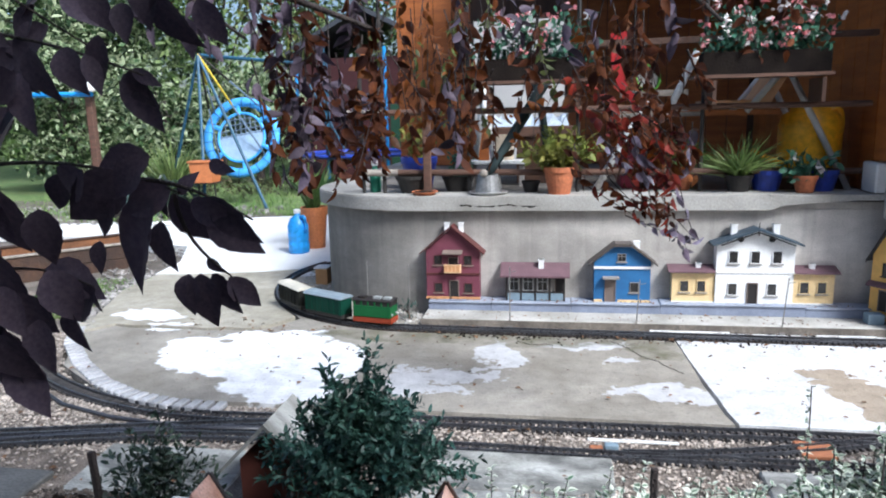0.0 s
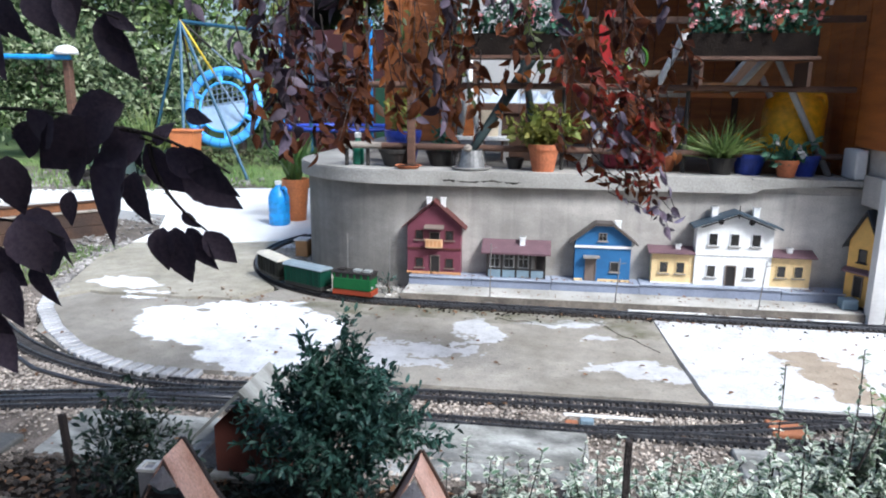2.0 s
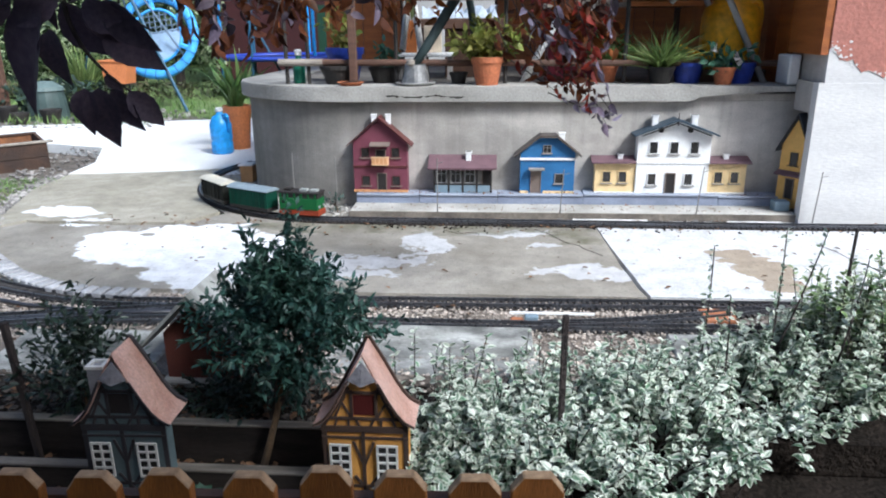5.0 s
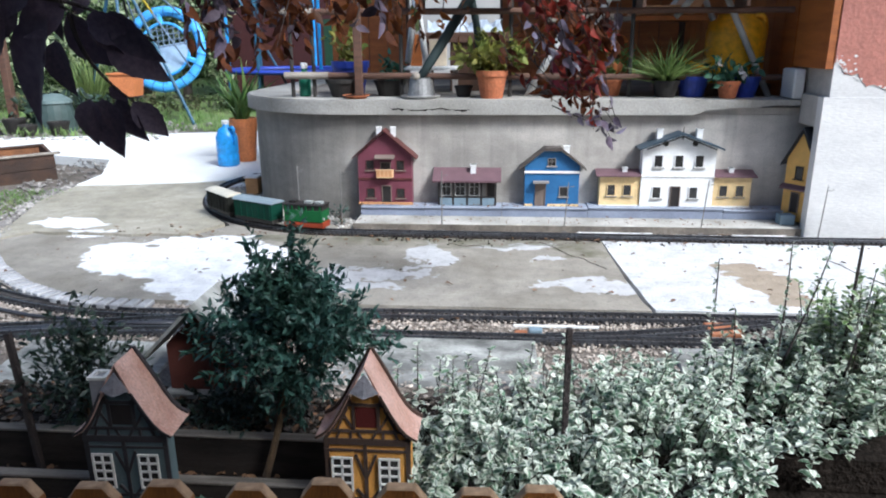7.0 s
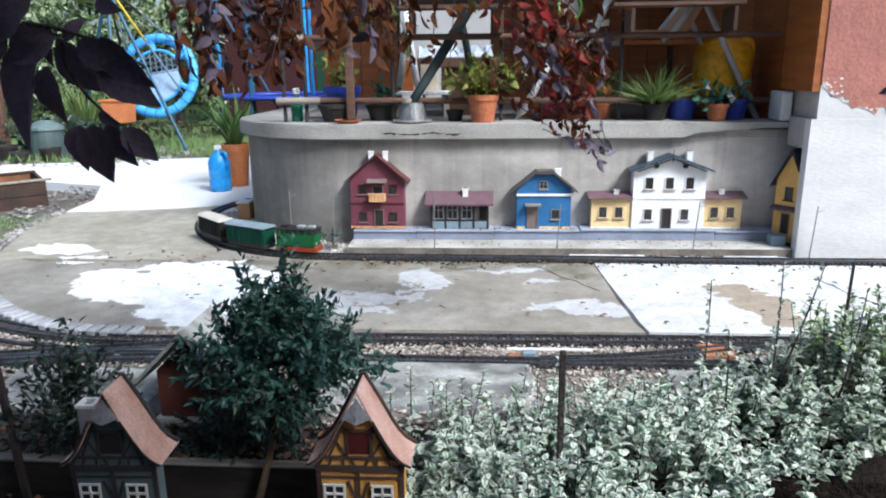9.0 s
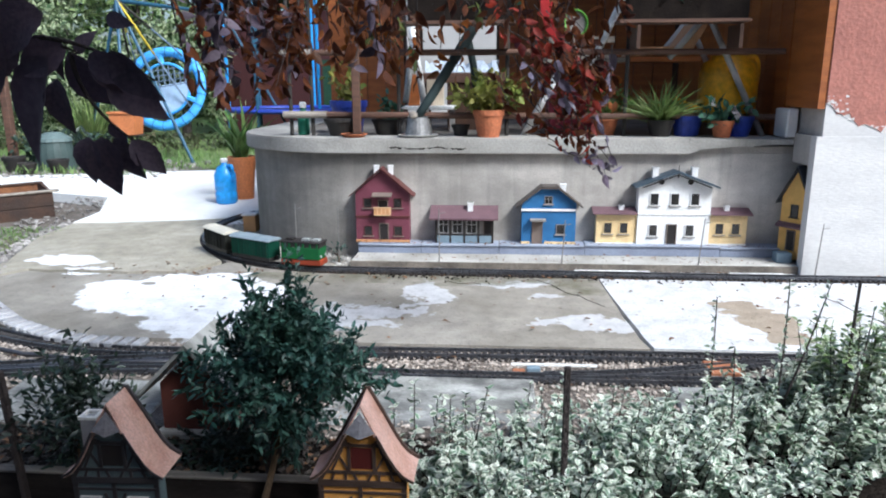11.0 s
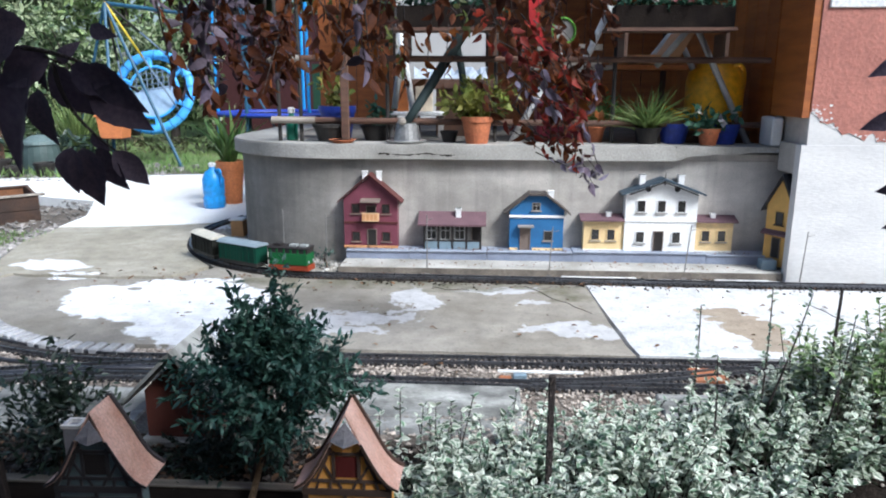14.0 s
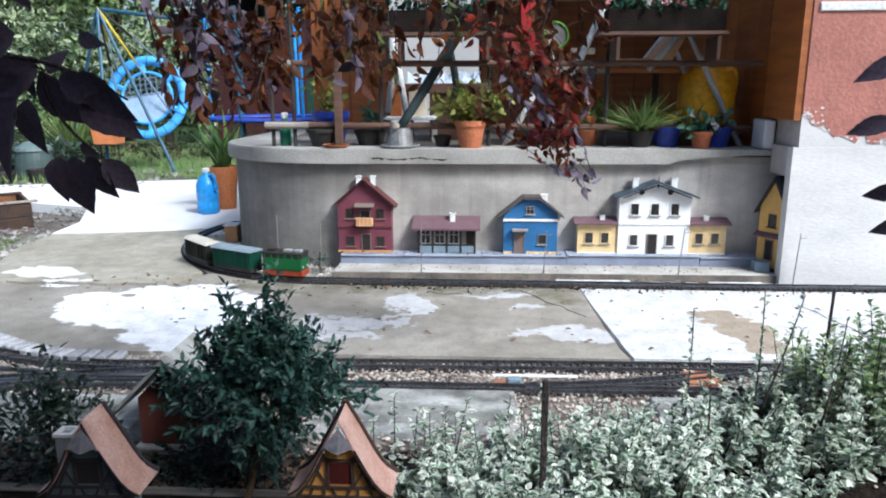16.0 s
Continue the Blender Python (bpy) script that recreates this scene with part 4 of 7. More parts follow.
# ochre house set sideways in the corner
h = thing("model_house", "ochre model house standing sideways in the wall corner", "model house", "model houses")
w = 0.18
part("wall", prism_of([(-w / 2, -0.05), (w / 2, -0.05), (w / 2, 0.31), (0, 0.478), (-w / 2, 0.31)], "y", 0, 0.045), OCHRE, h)
for s in (-1, 1):
    part("roof", prism_of([(0, 0.484), (s * 0.112, 0.270), (s * 0.112, 0.282), (0, 0.498)], "y", -0.025, 0.055), SLATE, h)
    part("verge", prism_of([(0, 0.478), (s * 0.112, 0.264), (s * 0.112, 0.272), (0, 0.488)], "y", -0.028, -0.0255), DARK_TRIM, h)
model_window(h, -0.005, 0.235, 0.04, 0.068, 0.0, DARK_TRIM, mullion=False)
part("band", prism_of([(-0.03, 0.135), (0.001, 0.155), (0.001, 0.165), (-0.03, 0.145)], "x", -w / 2 - 0.01, w / 2 + 0.01), PURPLE_ROOF, h, "mauve pent roof above the door")
model_door(h, -0.01, 0.0, 0.045, 0.115, 0.0, DARK_TRIM)
h.matrix_world = pose(1.884, 5.012, 0.113, 0, 0, -56)
tagged(part("utility_box", boxes((1.785, 1.87, 4.955, 5.03, 0.052, 0.11), bevel=0.004), BLUE_GREY), "small blue-grey box on the platform end", "box")

# masts
def mast(x, y, z, height, lean=0.0):
    m_ = thing("telegraph_mast", "thin grey model line mast", "mast", "model masts", at=pose(x, y, z, 0, lean, 0))
    part("pole", rods(((0, 0, -0.01), (0, 0, height), 0.004, 0.0028)), GREY_MAST, m_)
    part("arm", rods(((0, 0, height - 0.03), (0.035, -0.004, height - 0.02), 0.002)), GREY_MAST, m_)
    part("foot", boxes((-0.014, 0.014, -0.014, 0.014, -0.005, 0.01)), GREY_MAST, m_)
    return m_


GREY_MAST = paint("grey_mast", (0.21, 0.20, 0.19))
for x, y, hgt, lean in ((-1.06, 5.01, 0.36, 0), (-0.172, 4.90, 0.36, 0), (0.545, 4.90, 0.30, 3), (1.325, 4.90, 0.32, 4), (1.945, 4.815, 0.31, 3)):
    mast(x, y, 0.005, hgt, lean)
mast(-0.80, 5.02, 0.005, 0.34, 0)


# ---- train ----
LOCO_GREEN = paint("loco_green", (0.014, 0.105, 0.032), 0.55, spec=0.15)
LOCO_DARK = paint("dark_wagon_green", (0.006, 0.048, 0.030), 0.6, spec=0.15)
LOCO_ORANGE = paint("orange_red_frame", (0.30, 0.045, 0.014), 0.5)
ROOF_GREY = paint("pale_grey_roof", (0.36, 0.38, 0.37), 0.5)
WAGON_DARK = paint("dark_olive_wagon", (0.017, 0.018, 0.015), 0.65, spec=0.15)
ROOF_CREAM = paint("cream_wagon_roof", (0.66, 0.62, 0.52), 0.5)
ROOF_BLUE = paint("blue_grey_wagon_roof", (0.26, 0.32, 0.36), 0.5)


def wheel_set(parent, xs, z=0.024, half=0.024):
    for x in xs:
        for s in (-1, 1):
            w_ = part("wheel", rods(((x, s * half - 0.003, z), (x, s * half + 0.003, z), 0.017), seg=14), BLACK, parent)
            part("hub", rods(((x, s * (half + 0.0031) - 0.002, z), (x, s * (half + 0.0031) + 0.002, z), 0.006), seg=8), LOCO_ORANGE, w_)


def wagon(label, body_mat, roof_mat, length, at):
    w_ = thing("railway_wagon", label, "wagon", "model train", at=at)
    l, hw = length / 2, 0.050
    part("body", boxes((-l, l, -hw, hw, 0.045, 0.145), bevel=0.003), body_mat, w_)
    part("frame", boxes((-l, l, -0.046, 0.046, 0.022, 0.045)), BLACK, w_)
    pts = [(-hw - 0.006, 0.145), (-hw - 0.006, 0.149), (-0.035, 0.161), (0, 0.165), (0.035, 0.161), (hw + 0.006, 0.149), (hw + 0.006, 0.145)]
    part("roof", prism_of(pts, "x", -l - 0.008, l + 0.008), roof_mat, w_, "arched roof")
    for s in (-1, 1):
        part("door", boxes((-0.045, 0.045, s * (hw + 0.0015) - 0.0015, s * (hw + 0.0015) + 0.0015, 0.05, 0.135)), body_mat, w_)
        for k in range(7):
            x = -l + 0.012 + k * (2 * l - 0.024) / 6
            part("rib", boxes((x - 0.003, x + 0.003, s * (hw + 0.003) - 0.002, s * (hw + 0.003) + 0.002, 0.046, 0.142)), body_mat, w_)
    wheel_set(w_, (-l * 0.6, l * 0.6))
    part("coupling", rods(((l, 0, 0.036), (l + 0.028, 0, 0.036), 0.004)), BLACK, w_)
    return w_


def loco(at):
    w_ = thing("locomotive", "small green model locomotive with orange-red frame", "locomotive", "model train", at=at)
    l, hw = 0.122, 0.052
    part("body", boxes((-l, l, -hw, hw, 0.055, 0.125), bevel=0.004), LOCO_GREEN, w_)
    part("frame", boxes((-l - 0.006, l + 0.006, -hw + 0.004, hw - 0.004, 0.022, 0.055), bevel=0.003), LOCO_ORANGE, w_)
    cab = part("cab", boxes((-l, l, -hw + 0.004, hw - 0.004, 0.1252, 0.152)), DARK_TRIM, w_)
    for s in (-1, 1):
        for k in range(6):
            x = -l + 0.012 + k * (2 * l - 0.024) / 5
            part("pillar", boxes((x - 0.005, x + 0.005, s * (hw - 0.002) - 0.003, s * (hw - 0.002) + 0.003, 0.1255, 0.152)), LOCO_GREEN, cab)
    part("roof", boxes((-l - 0.008, l + 0.008, -hw - 0.004, hw + 0.004, 0.1525, 0.160), bevel=0.003), DARK_TRIM, w_, "black roof")
    for x in (-0.08, 0.02, 0.085):
        part("roof_box", boxes((x - 0.022, x + 0.022, -0.02, 0.02, 0.1602, 0.172)), ROOF_GREY if x > 0.0 else DARK_TRIM, w_)
    for s in (-0.03, 0.03):
        part("headlight", rods(((l + 0.0, s, 0.075), (l + 0.006, s, 0.075), 0.008), seg=10), ROOF_GREY, w_)
    wheel_set(w_, (-0.08, 0.0, 0.08), half=0.026)
    part("coupling", rods(((-l - 0.03, 0, 0.036), (-l, 0, 0.036), 0.004)), BLACK, w_)
    return w_


CX, CY, R = -0.72, 6.07, 1.26


def on_curve(s):
    """Pose on the track s metres before the end of the curve."""
    if s < 0:
        return pose(CX - s, CY - R, 0.023, 0, 0, 0)
    a = -90 - math.degrees(s / R)
    return pose(CX + R * math.cos(radians(a)), CY + R * math.sin(radians(a)), 0.023, 0, 0, a + 90)


S0 = 0.25
loco(on_curve(S0))
wagon("dark green model box wagon with blue-grey roof", LOCO_DARK, ROOF_BLUE, 0.315, on_curve(S0 + 0.352))
wagon("dark olive model wagon with cream roof", WAGON_DARK, ROOF_CREAM, 0.30, on_curve(S0 + 0.715))


# edging board faces: wet wood, darkened further for the shadow on them
DARK_BOARD = mat("shaded_wet_board", (0.045, 0.037, 0.032), (0.025, 0.021, 0.019), 0.85, 4, 60, 0.25, stretch=(1, 6, 6), space="Geo", spec=0.1)
SHRUB_DARK = mat("dull_shrub_leaf", (0.022, 0.042, 0.032), (0.03, 0.05, 0.03), 0.45, 6, 100, 0.0, random_by=0.45, see_through=0.12)

CAP_GREY = mat("damp_grey_board", (0.24, 0.215, 0.18), (0.13, 0.115, 0.095), 0.85, 4, 60, 0.3, stretch=(1, 8, 8), space="Geo", spec=0.2)

# ---- the near garden bed: boards, fence, half-timbered houses, shrubs ----
for y, z0, z1, x0, x1 in ((2.625, -0.13, 0.0, -1.75, 0.75), (2.47, -0.13, -0.045, -1.6, 0.1)):
    eb = tagged(part("edging_board", boxes((x0, x1, y + 0.004, y + 0.03, z0, z1 - 0.008)), DARK_BOARD), "dark edging board with a pale weathered top", "edging", "edging boards")
    part("cap", boxes((x0, x1, y, y + 0.034, z1 - 0.008, z1), bevel=0.002), CAP_GREY, eb, "weathered grey cap")

fence = thing("picket_fence", "low orange-brown picket fence with clipped tops", "fence", at=pose(-0.142, 1.92, 0, 0, 0, 2.5))
w = 0.046
bm = prism_of([(-w, 0), (w, 0), (w, 0.455), (w - 0.022, 0.485), (-w + 0.022, 0.485), (-w, 0.455)], "y", -0.011, 0.011)
bmesh.ops.bevel(bm, geom=bm.edges[:], offset=0.0025, segments=1, affect="EDGES")
ob = part("picket", bm, PICKET, fence)
pk = ob.data
# upward faces painted paler: weathered end grain plus the skylight on it
pk.materials.append(mat("skylit_sawn_picket_top", (0.38, 0.26, 0.16), (0.27, 0.18, 0.11), 0.8, 9, 60, 0.2, spec=0.2))
for f in pk.polygons:
    f.material_index = 1 if f.normal.z > 0.4 else 0
for k, px_ in enumerate((-1.07, -0.94, -0.81, -0.68, -0.543, -0.396, -0.268, -0.125, 0.009, 0.136, 0.266, 0.374)):
    if k:
        ob = new("picket", pk)
        ob.parent = fence
    ob.matrix_basis = pose(px_, 0, -0.124 + random.uniform(-0.006, 0.006), random.uniform(-1, 1), random.uniform(-0.6, 0.6), 0)
for z in (0.0, 0.25):
    part("rail", boxes((-1.1, 0.42, 0.013, 0.035, z, z + 0.05)), WOOD_DARK, fence)

TILE = mat("pinkish_clay_roof", (0.66, 0.44, 0.37), (0.46, 0.25, 0.18), 0.42, 12, 140, 0.35, grain=0.22)
ZINC = mat("grey_hip_roof", (0.24, 0.23, 0.25), (0.17, 0.165, 0.18), 0.6, 12, 100, 0.2)
YELLOW_PANEL = paint("ochre_plaster_panel", (0.74, 0.37, 0.085))
GREEN_PANEL = paint("blue_green_plaster_panel", (0.13, 0.185, 0.20))
BEAM = paint("dark_beam", (0.07, 0.045, 0.035))
BEAM_GREY = paint("grey_beam", (0.045, 0.042, 0.046))
WIN_WHITE = paint("white_window_frame", (0.75, 0.74, 0.70), dark=0.9)
RED_DARK = paint("dark_red_hatch", (0.085, 0.012, 0.010))


def bar(bm, a, b, w, y0, y1):
    """A flat timber from a to b, both (x, z)."""
    a, b = Vector(a), Vector(b)
    n = (b - a).normalized()
    n = Vector((-n.y, n.x)) * w / 2
    prism(bm, [tuple(a + n), tuple(b + n), tuple(b - n), tuple(a - n)], "y", y0, y1)


def timber_house(label, panel, beam, hatch, chim, at):
    h = thing("half_timbered_house", label, "model house", "half-timbered model houses", at=at)
    w, dep = 0.109, 0.034
    part("wall", prism_of([(-w, 0), (w, 0), (w, 0.240), (0.082, 0.268), (0.030, 0.366), (-0.030, 0.366), (-0.082, 0.268), (-w, 0.240)], "y", 0.0, dep), panel, h)
    beams = [((-w, 0.236), (w, 0.236), 0.017), ((-w, 0.212), (w, 0.212), 0.006), ((-0.086, 0.266), (0.086, 0.266), 0.008), ((-0.05, 0.338), (0.05, 0.338), 0.008),
             ((-0.031, 0.27), (-0.031, 0.345), 0.008), ((0.031, 0.27), (0.031, 0.345), 0.008), ((-0.106, 0.24), (-0.036, 0.352), 0.009), ((0.106, 0.24), (0.036, 0.352), 0.009)]
    beams += [((-0.073, 0.27), (-0.046, 0.328), 0.006), ((-0.033, 0.27), (-0.056, 0.312), 0.006), ((0.073, 0.27), (0.046, 0.328), 0.006), ((0.033, 0.27), (0.056, 0.312), 0.006),
             ((-0.075, 0.243), (-0.068, 0.264), 0.006), ((-0.04, 0.243), (-0.04, 0.264), 0.006), ((-0.012, 0.243), (-0.022, 0.264), 0.006), ((0.014, 0.243), (0.024, 0.264), 0.006), ((0.042, 0.243), (0.042, 0.264), 0.006), ((0.078, 0.243), (0.07, 0.264), 0.006)]
    beams += [((-0.102, 0.0), (-0.102, 0.23), 0.012), ((0.102, 0.0), (0.102, 0.23), 0.012), ((-0.005, 0.0), (-0.005, 0.23), 0.009), ((-0.005, 0.13), (0.022, 0.2), 0.007),
             ((-0.005, 0.13), (-0.03, 0.2), 0.007), ((-0.1, 0.07), (0.1, 0.07), 0.008), ((0.03, 0.10), (-0.03, 0.02), 0.007), ((-0.03, 0.10), (0.03, 0.02), 0.007)]
    for k, (a, b, t) in enumerate(beams):
        bm = bmesh.new()
        bar(bm, a, b, t, -0.005 + 0.0004 * (k % 5), 0.003)
        part("beam", bm, beam, h)
    line = [(0.0, 0.442), (0.038, 0.373), (0.066, 0.318), (0.084, 0.288), (0.100, 0.269), (0.114, 0.259), (0.127, 0.252)]
    fr = [-0.002] + [-0.014] * 6
    for s in (-1, 1):
        up = [(s * x, z) for x, z in line]
        low = [(s * max(x - 0.003, 0), z - 0.006) for x, z in line]
        bm = bmesh.new()
        rows = [[bm.verts.new(p) for p in ((u[0], f, u[1]), (u[0], 0.102, u[1]), (l[0], 0.102, l[1]), (l[0], f, l[1]))] for u, l, f in zip(up, low, fr)]
        for a, b in zip(rows, rows[1:]):
            for k in range(4):
                bm.faces.new((a[k], a[(k + 1) % 4], b[(k + 1) % 4], b[k]))
        bm.faces.new(rows[0])
        bm.faces.new(rows[-1])
        bmesh.ops.recalc_face_normals(bm, faces=bm.faces)
        rf = part("roof", bm, TILE, h, "pinkish clay-coloured swept roof")
        for y0, y1, t, first in ((0.094, 0.1025, 0.012, 0), (-0.0165, -0.0142, 0.006, 1)):
            bm = bmesh.new()
            for (xa, za), (xb, zb) in list(zip(line, line[1:]))[first:]:
                bar(bm, (s * xa, za + (0.002 if first == 0 else -0.002)), (s * xb, zb + (0.002 if first == 0 else -0.002)), t, y0, y1)
            part("verge", bm, beam, rf, "dark verge board")
    bm = bmesh.new()
    vs = [bm.verts.new(p) for p in ((0, -0.006, 0.424), (-0.036, -0.017, 0.378), (0, -0.027, 0.366), (0.036, -0.017, 0.378), (0, 0.01, 0.372))]
    for f in ((0, 1, 2), (0, 2, 3), (0, 3, 4), (0, 4, 1), (1, 4, 3, 2)):
        bm.faces.new([vs[i] for i in f])
    bmesh.ops.recalc_face_normals(bm, faces=bm.faces)
    part("hip", bm, ZINC, h, "grey hipped front of the roof")
    part("hatch", boxes((-0.026, 0.026, -0.002, 0.006, 0.276, 0.331)), hatch, h)
    for x in (-0.064, 0.055):
        win = part("window", boxes((x - 0.0245, x + 0.0245, -0.006, 0.004, 0.096, 0.192)), PANE, h)
        bm = bmesh.new()
        for a, b in (((x - 0.0245, 0.094), (x - 0.0245, 0.194)), ((x + 0.0245, 0.094), (x + 0.0245, 0.194)), ((x, 0.096), (x, 0.192)), ((x - 0.026, 0.096), (x + 0.026, 0.096)), ((x - 0.026, 0.192), (x + 0.026, 0.192)), ((x - 0.024, 0.120), (x + 0.024, 0.120)), ((x - 0.024, 0.144), (x + 0.024, 0.144)), ((x - 0.024, 0.168), (x + 0.024, 0.168))):
            bar(bm, a, b, 0.0052, -0.010, -0.0055)
        part("frame", bm, WIN_WHITE, win, "white glazing bars")
    if chim:
        c = part("chimney", boxes((-0.074, -0.034, 0.006, 0.046, 0.25, 0.395)), paint("pale_grey_chimney", (0.33, 0.33, 0.345)), h, "pale grey square chimney")
        bm = bmesh.new()
        for r in ((-0.077, -0.031, 0.003, 0.012, 0.395, 0.403), (-0.077, -0.031, 0.040, 0.049, 0.395, 0.403), (-0.077, -0.068, 0.012, 0.040, 0.395, 0.403), (-0.040, -0.031, 0.012, 0.040, 0.395, 0.403)):
            box(bm, *r)
        part("rim", bm, WIN_WHITE, c, "white chimney rim")
    part("base", boxes((-w - 0.004, w + 0.004, -0.008, dep, -0.03, 0.012)), GREY_TRIM, h)
    return h


timber_house("ochre half-timbered model house with a swept clay roof", YELLOW_PANEL, BEAM, RED_DARK, False, pose(-0.160, 2.41, -0.098, 0, 0, 0))
timber_house("blue-green half-timbered model house with a swept clay roof", GREEN_PANEL, BEAM_GREY, DARK_TRIM, True, pose(-0.779, 2.40, -0.108, 0, 0, 2))

# little red shed with a grey pent roof
h = thing("model_shed", "small dark red model shed with grey sloping roof", "model house")
part("wall", prism_of([(-0.905, 0.0), (-0.66, 0.0), (-0.66, 0.16), (-0.783, 0.275), (-0.905, 0.158)], "y", 2.90, 3.02), paint("red_brown_shed_wall", (0.17, 0.055, 0.042)), h)
part("roof", prism_of([(-0.985, 0.096), (-0.783, 0.300), (-0.60, 0.115), (-0.60, 0.129), (-0.783, 0.316), (-0.985, 0.110)], "y", 2.83, 3.08), BLOCK, h, "grey board roof")
part("base", boxes((-0.925, -0.70, 2.875, 3.03, -0.12, -0.002), bevel=0.006), KERB, h, "pale stone footing")


def stake(x, y, z0, z1, lean, label="thin dark wooden stake in the bed", r=0.009):
    s = thing("stake", label, "stake", "bed stakes", at=pose(x, y, z0, 0, lean, 0))
    part("pole", boxes((-r, r, -r, r, -0.03, z1 - z0), bevel=0.002), BARK, s)
    return s


stake(0.335, 2.52, -0.1, 0.408, 0, r=0.008)
stake(-1.178, 2.6, -0.10, 0.32, -3)
stake(1.235, 3.0, 0.0, 0.505, 1, r=0.004)

# twig stakes with a few leaves on the right
sprig_rng = np.random.default_rng(8)


def sprig(x, y, z0, x1, z1):
    s = thing("shrub_sprig", "bare upright shrub sprig with small pale leaves", "shrub", "shrub sprigs")
    tube("stem", bezier((x, y, z0), ((x + x1) / 2 + 0.01, y, (z0 + z1) / 2), (x1, y, z1), 7), 0.004, BARK, s, 0.0015)
    P, W, S = shoots(sprig_rng, [(x, y, z0 + 0.05)] * 2, [(x1, y, z1)] * 2, 60, 0.022, 0.9, 0.004)
    leaf_cloud("leaves", P, W, S, VARIEGATED, s, rng=sprig_rng)["kind"] = "stuff"


sprig(0.81, 2.95, 0.05, 0.815, 0.46)
sprig(1.04, 3.0, 0.05, 1.04, 0.50)
sprig(1.06, 3.0, 0.1, 1.16, 0.49)
sprig(0.80, 2.7, 0.05, 0.79, 0.40)
sprig(1.20, 2.9, 0.1, 1.24, 0.44)


TRUNK_PALE = mat("pale_brown_stem_bark", (0.15, 0.095, 0.05), (0.08, 0.055, 0.035), 0.9, 9, 80, 0.6, stretch=(3, 3, 1))


def shrub(name, label, seed, base, centre, radii, count, per, size, material, inner=0.25, stem=0.012, low=-1.0, cone=0.28):
    """A shrub of leafy shoots that fan from its middle, with an uneven outline."""
    g = np.random.default_rng(seed)
    sh = thing(name, label, "shrub")
    base, centre, radii = np.array(base), np.array(centre), np.array(radii)
    tube("trunk", bezier(base, (base + centre) / 2 + np.array([0.02, 0, 0]), centre, 8), stem, TRUNK_PALE, sh, stem * 0.5)
    d = g.normal(size=(count, 3))
    d[:, 2] = d[:, 2] * 0.9 + 0.25
    d /= np.linalg.norm(d, axis=1, keepdims=True)
    d[:, 2] = np.maximum(d[:, 2], low)
    reach = g.uniform(0.45, 1.25, (count, 1)) * (1 - cone * np.clip(d[:, 2:3], 0, 1) * np.clip(4 * np.hypot(d[:, :1], d[:, 1:2]) - 1, 0, 1))
    taper = np.where(d[:, 2:3] < 0, 1 + 0.85 * d[:, 2:3], 1.0)
    ends = centre + d * radii * reach * np.concatenate([taper, taper, np.where(d[:, 2:3] < 0, 0.8, 1.0)], 1)
    starts = centre + d * radii * inner * g.uniform(0.3, 1.6, (count, 1))
    ends[:, 2] += 0.06 * radii[2]
    P, W, S = shoots(g, starts, ends, per, size, 0.55, 0.02)
    tagged(leaf_cloud("leaves", P, W, S, material, sh, rng=g, shape=leaf_shape(3, 0.36, 0.15, 0.1)), kind="stuff")
    for k in range(9):
        tube("limb", bezier(base + (centre - base) * g.uniform(0.4, 0.95), centre + d[k] * radii * 0.3, ends[k], 6), stem * 0.4, BARK, sh, 0.001)
    return sh


shrub("boxwood_shrub", "dense dark green shrub on a thin bare trunk", 3, (-0.497, 2.56, -0.125), (-0.412, 2.65, 0.275), (0.268, 0.21, 0.30), 560, 130, 0.029, BUSH_LEAF, stem=0.012, low=-0.8, cone=0.42)
g4 = np.random.default_rng(33)
ex = thing("shrub_top", "upright leading shoots of the dark green shrub", "shrub")
P, W, S = shoots(g4, [(-0.43, 2.66, 0.4), (-0.40, 2.66, 0.42), (-0.42, 2.68, 0.4), (-0.35, 2.66, 0.2), (-0.30, 2.66, 0.2), (-0.45, 2.66, 0.4), (-0.52, 2.66, 0.3), (-0.6, 2.66, 0.15), (-0.38, 2.66, 0.4), (-0.40, 2.66, 0.3), (-0.5, 2.66, 0.35), (-0.36, 2.7, 0.35)],
                 [(-0.385, 2.68, 0.62), (-0.36, 2.68, 0.57), (-0.43, 2.68, 0.56), (-0.22, 2.68, 0.42), (-0.19, 2.68, 0.36), (-0.47, 2.68, 0.55), (-0.60, 2.68, 0.46), (-0.72, 2.68, 0.32), (-0.33, 2.66, 0.52), (-0.40, 2.66, 0.64), (-0.52, 2.68, 0.53), (-0.29, 2.7, 0.5)], 170, 0.027, 0.6, 0.01)
tagged(leaf_cloud("leaves", P, W, S, BUSH_LEAF, ex, rng=g4), kind="stuff")
dd = g4.normal(size=(90, 3))
dd /= np.linalg.norm(dd, axis=1, keepdims=True)
dd[:, 2] = np.abs(dd[:, 2])
cc = np.array([-0.41, 2.67, 0.36])
P, W, S = shoots(g4, cc + dd * 0.03, cc + dd * np.array([0.13, 0.10, 0.20]) * g4.uniform(0.5, 1.1, (90, 1)), 110, 0.026, 0.6, 0.015)
tagged(leaf_cloud("leaves", P, W, S, BUSH_LEAF, ex, rng=g4), kind="stuff")
for o in list(ex.children):
    o.parent = bpy.data.objects["boxwood_shrub"]
bpy.data.objects.remove(ex)
shrub("small_shrub", "loose dark green shrub beside the kerb", 4, (-1.06, 2.66, -0.1), (-1.06, 2.68, 0.13), (0.19, 0.14, 0.25), 200, 90, 0.031, SHRUB_DARK, stem=0.006)
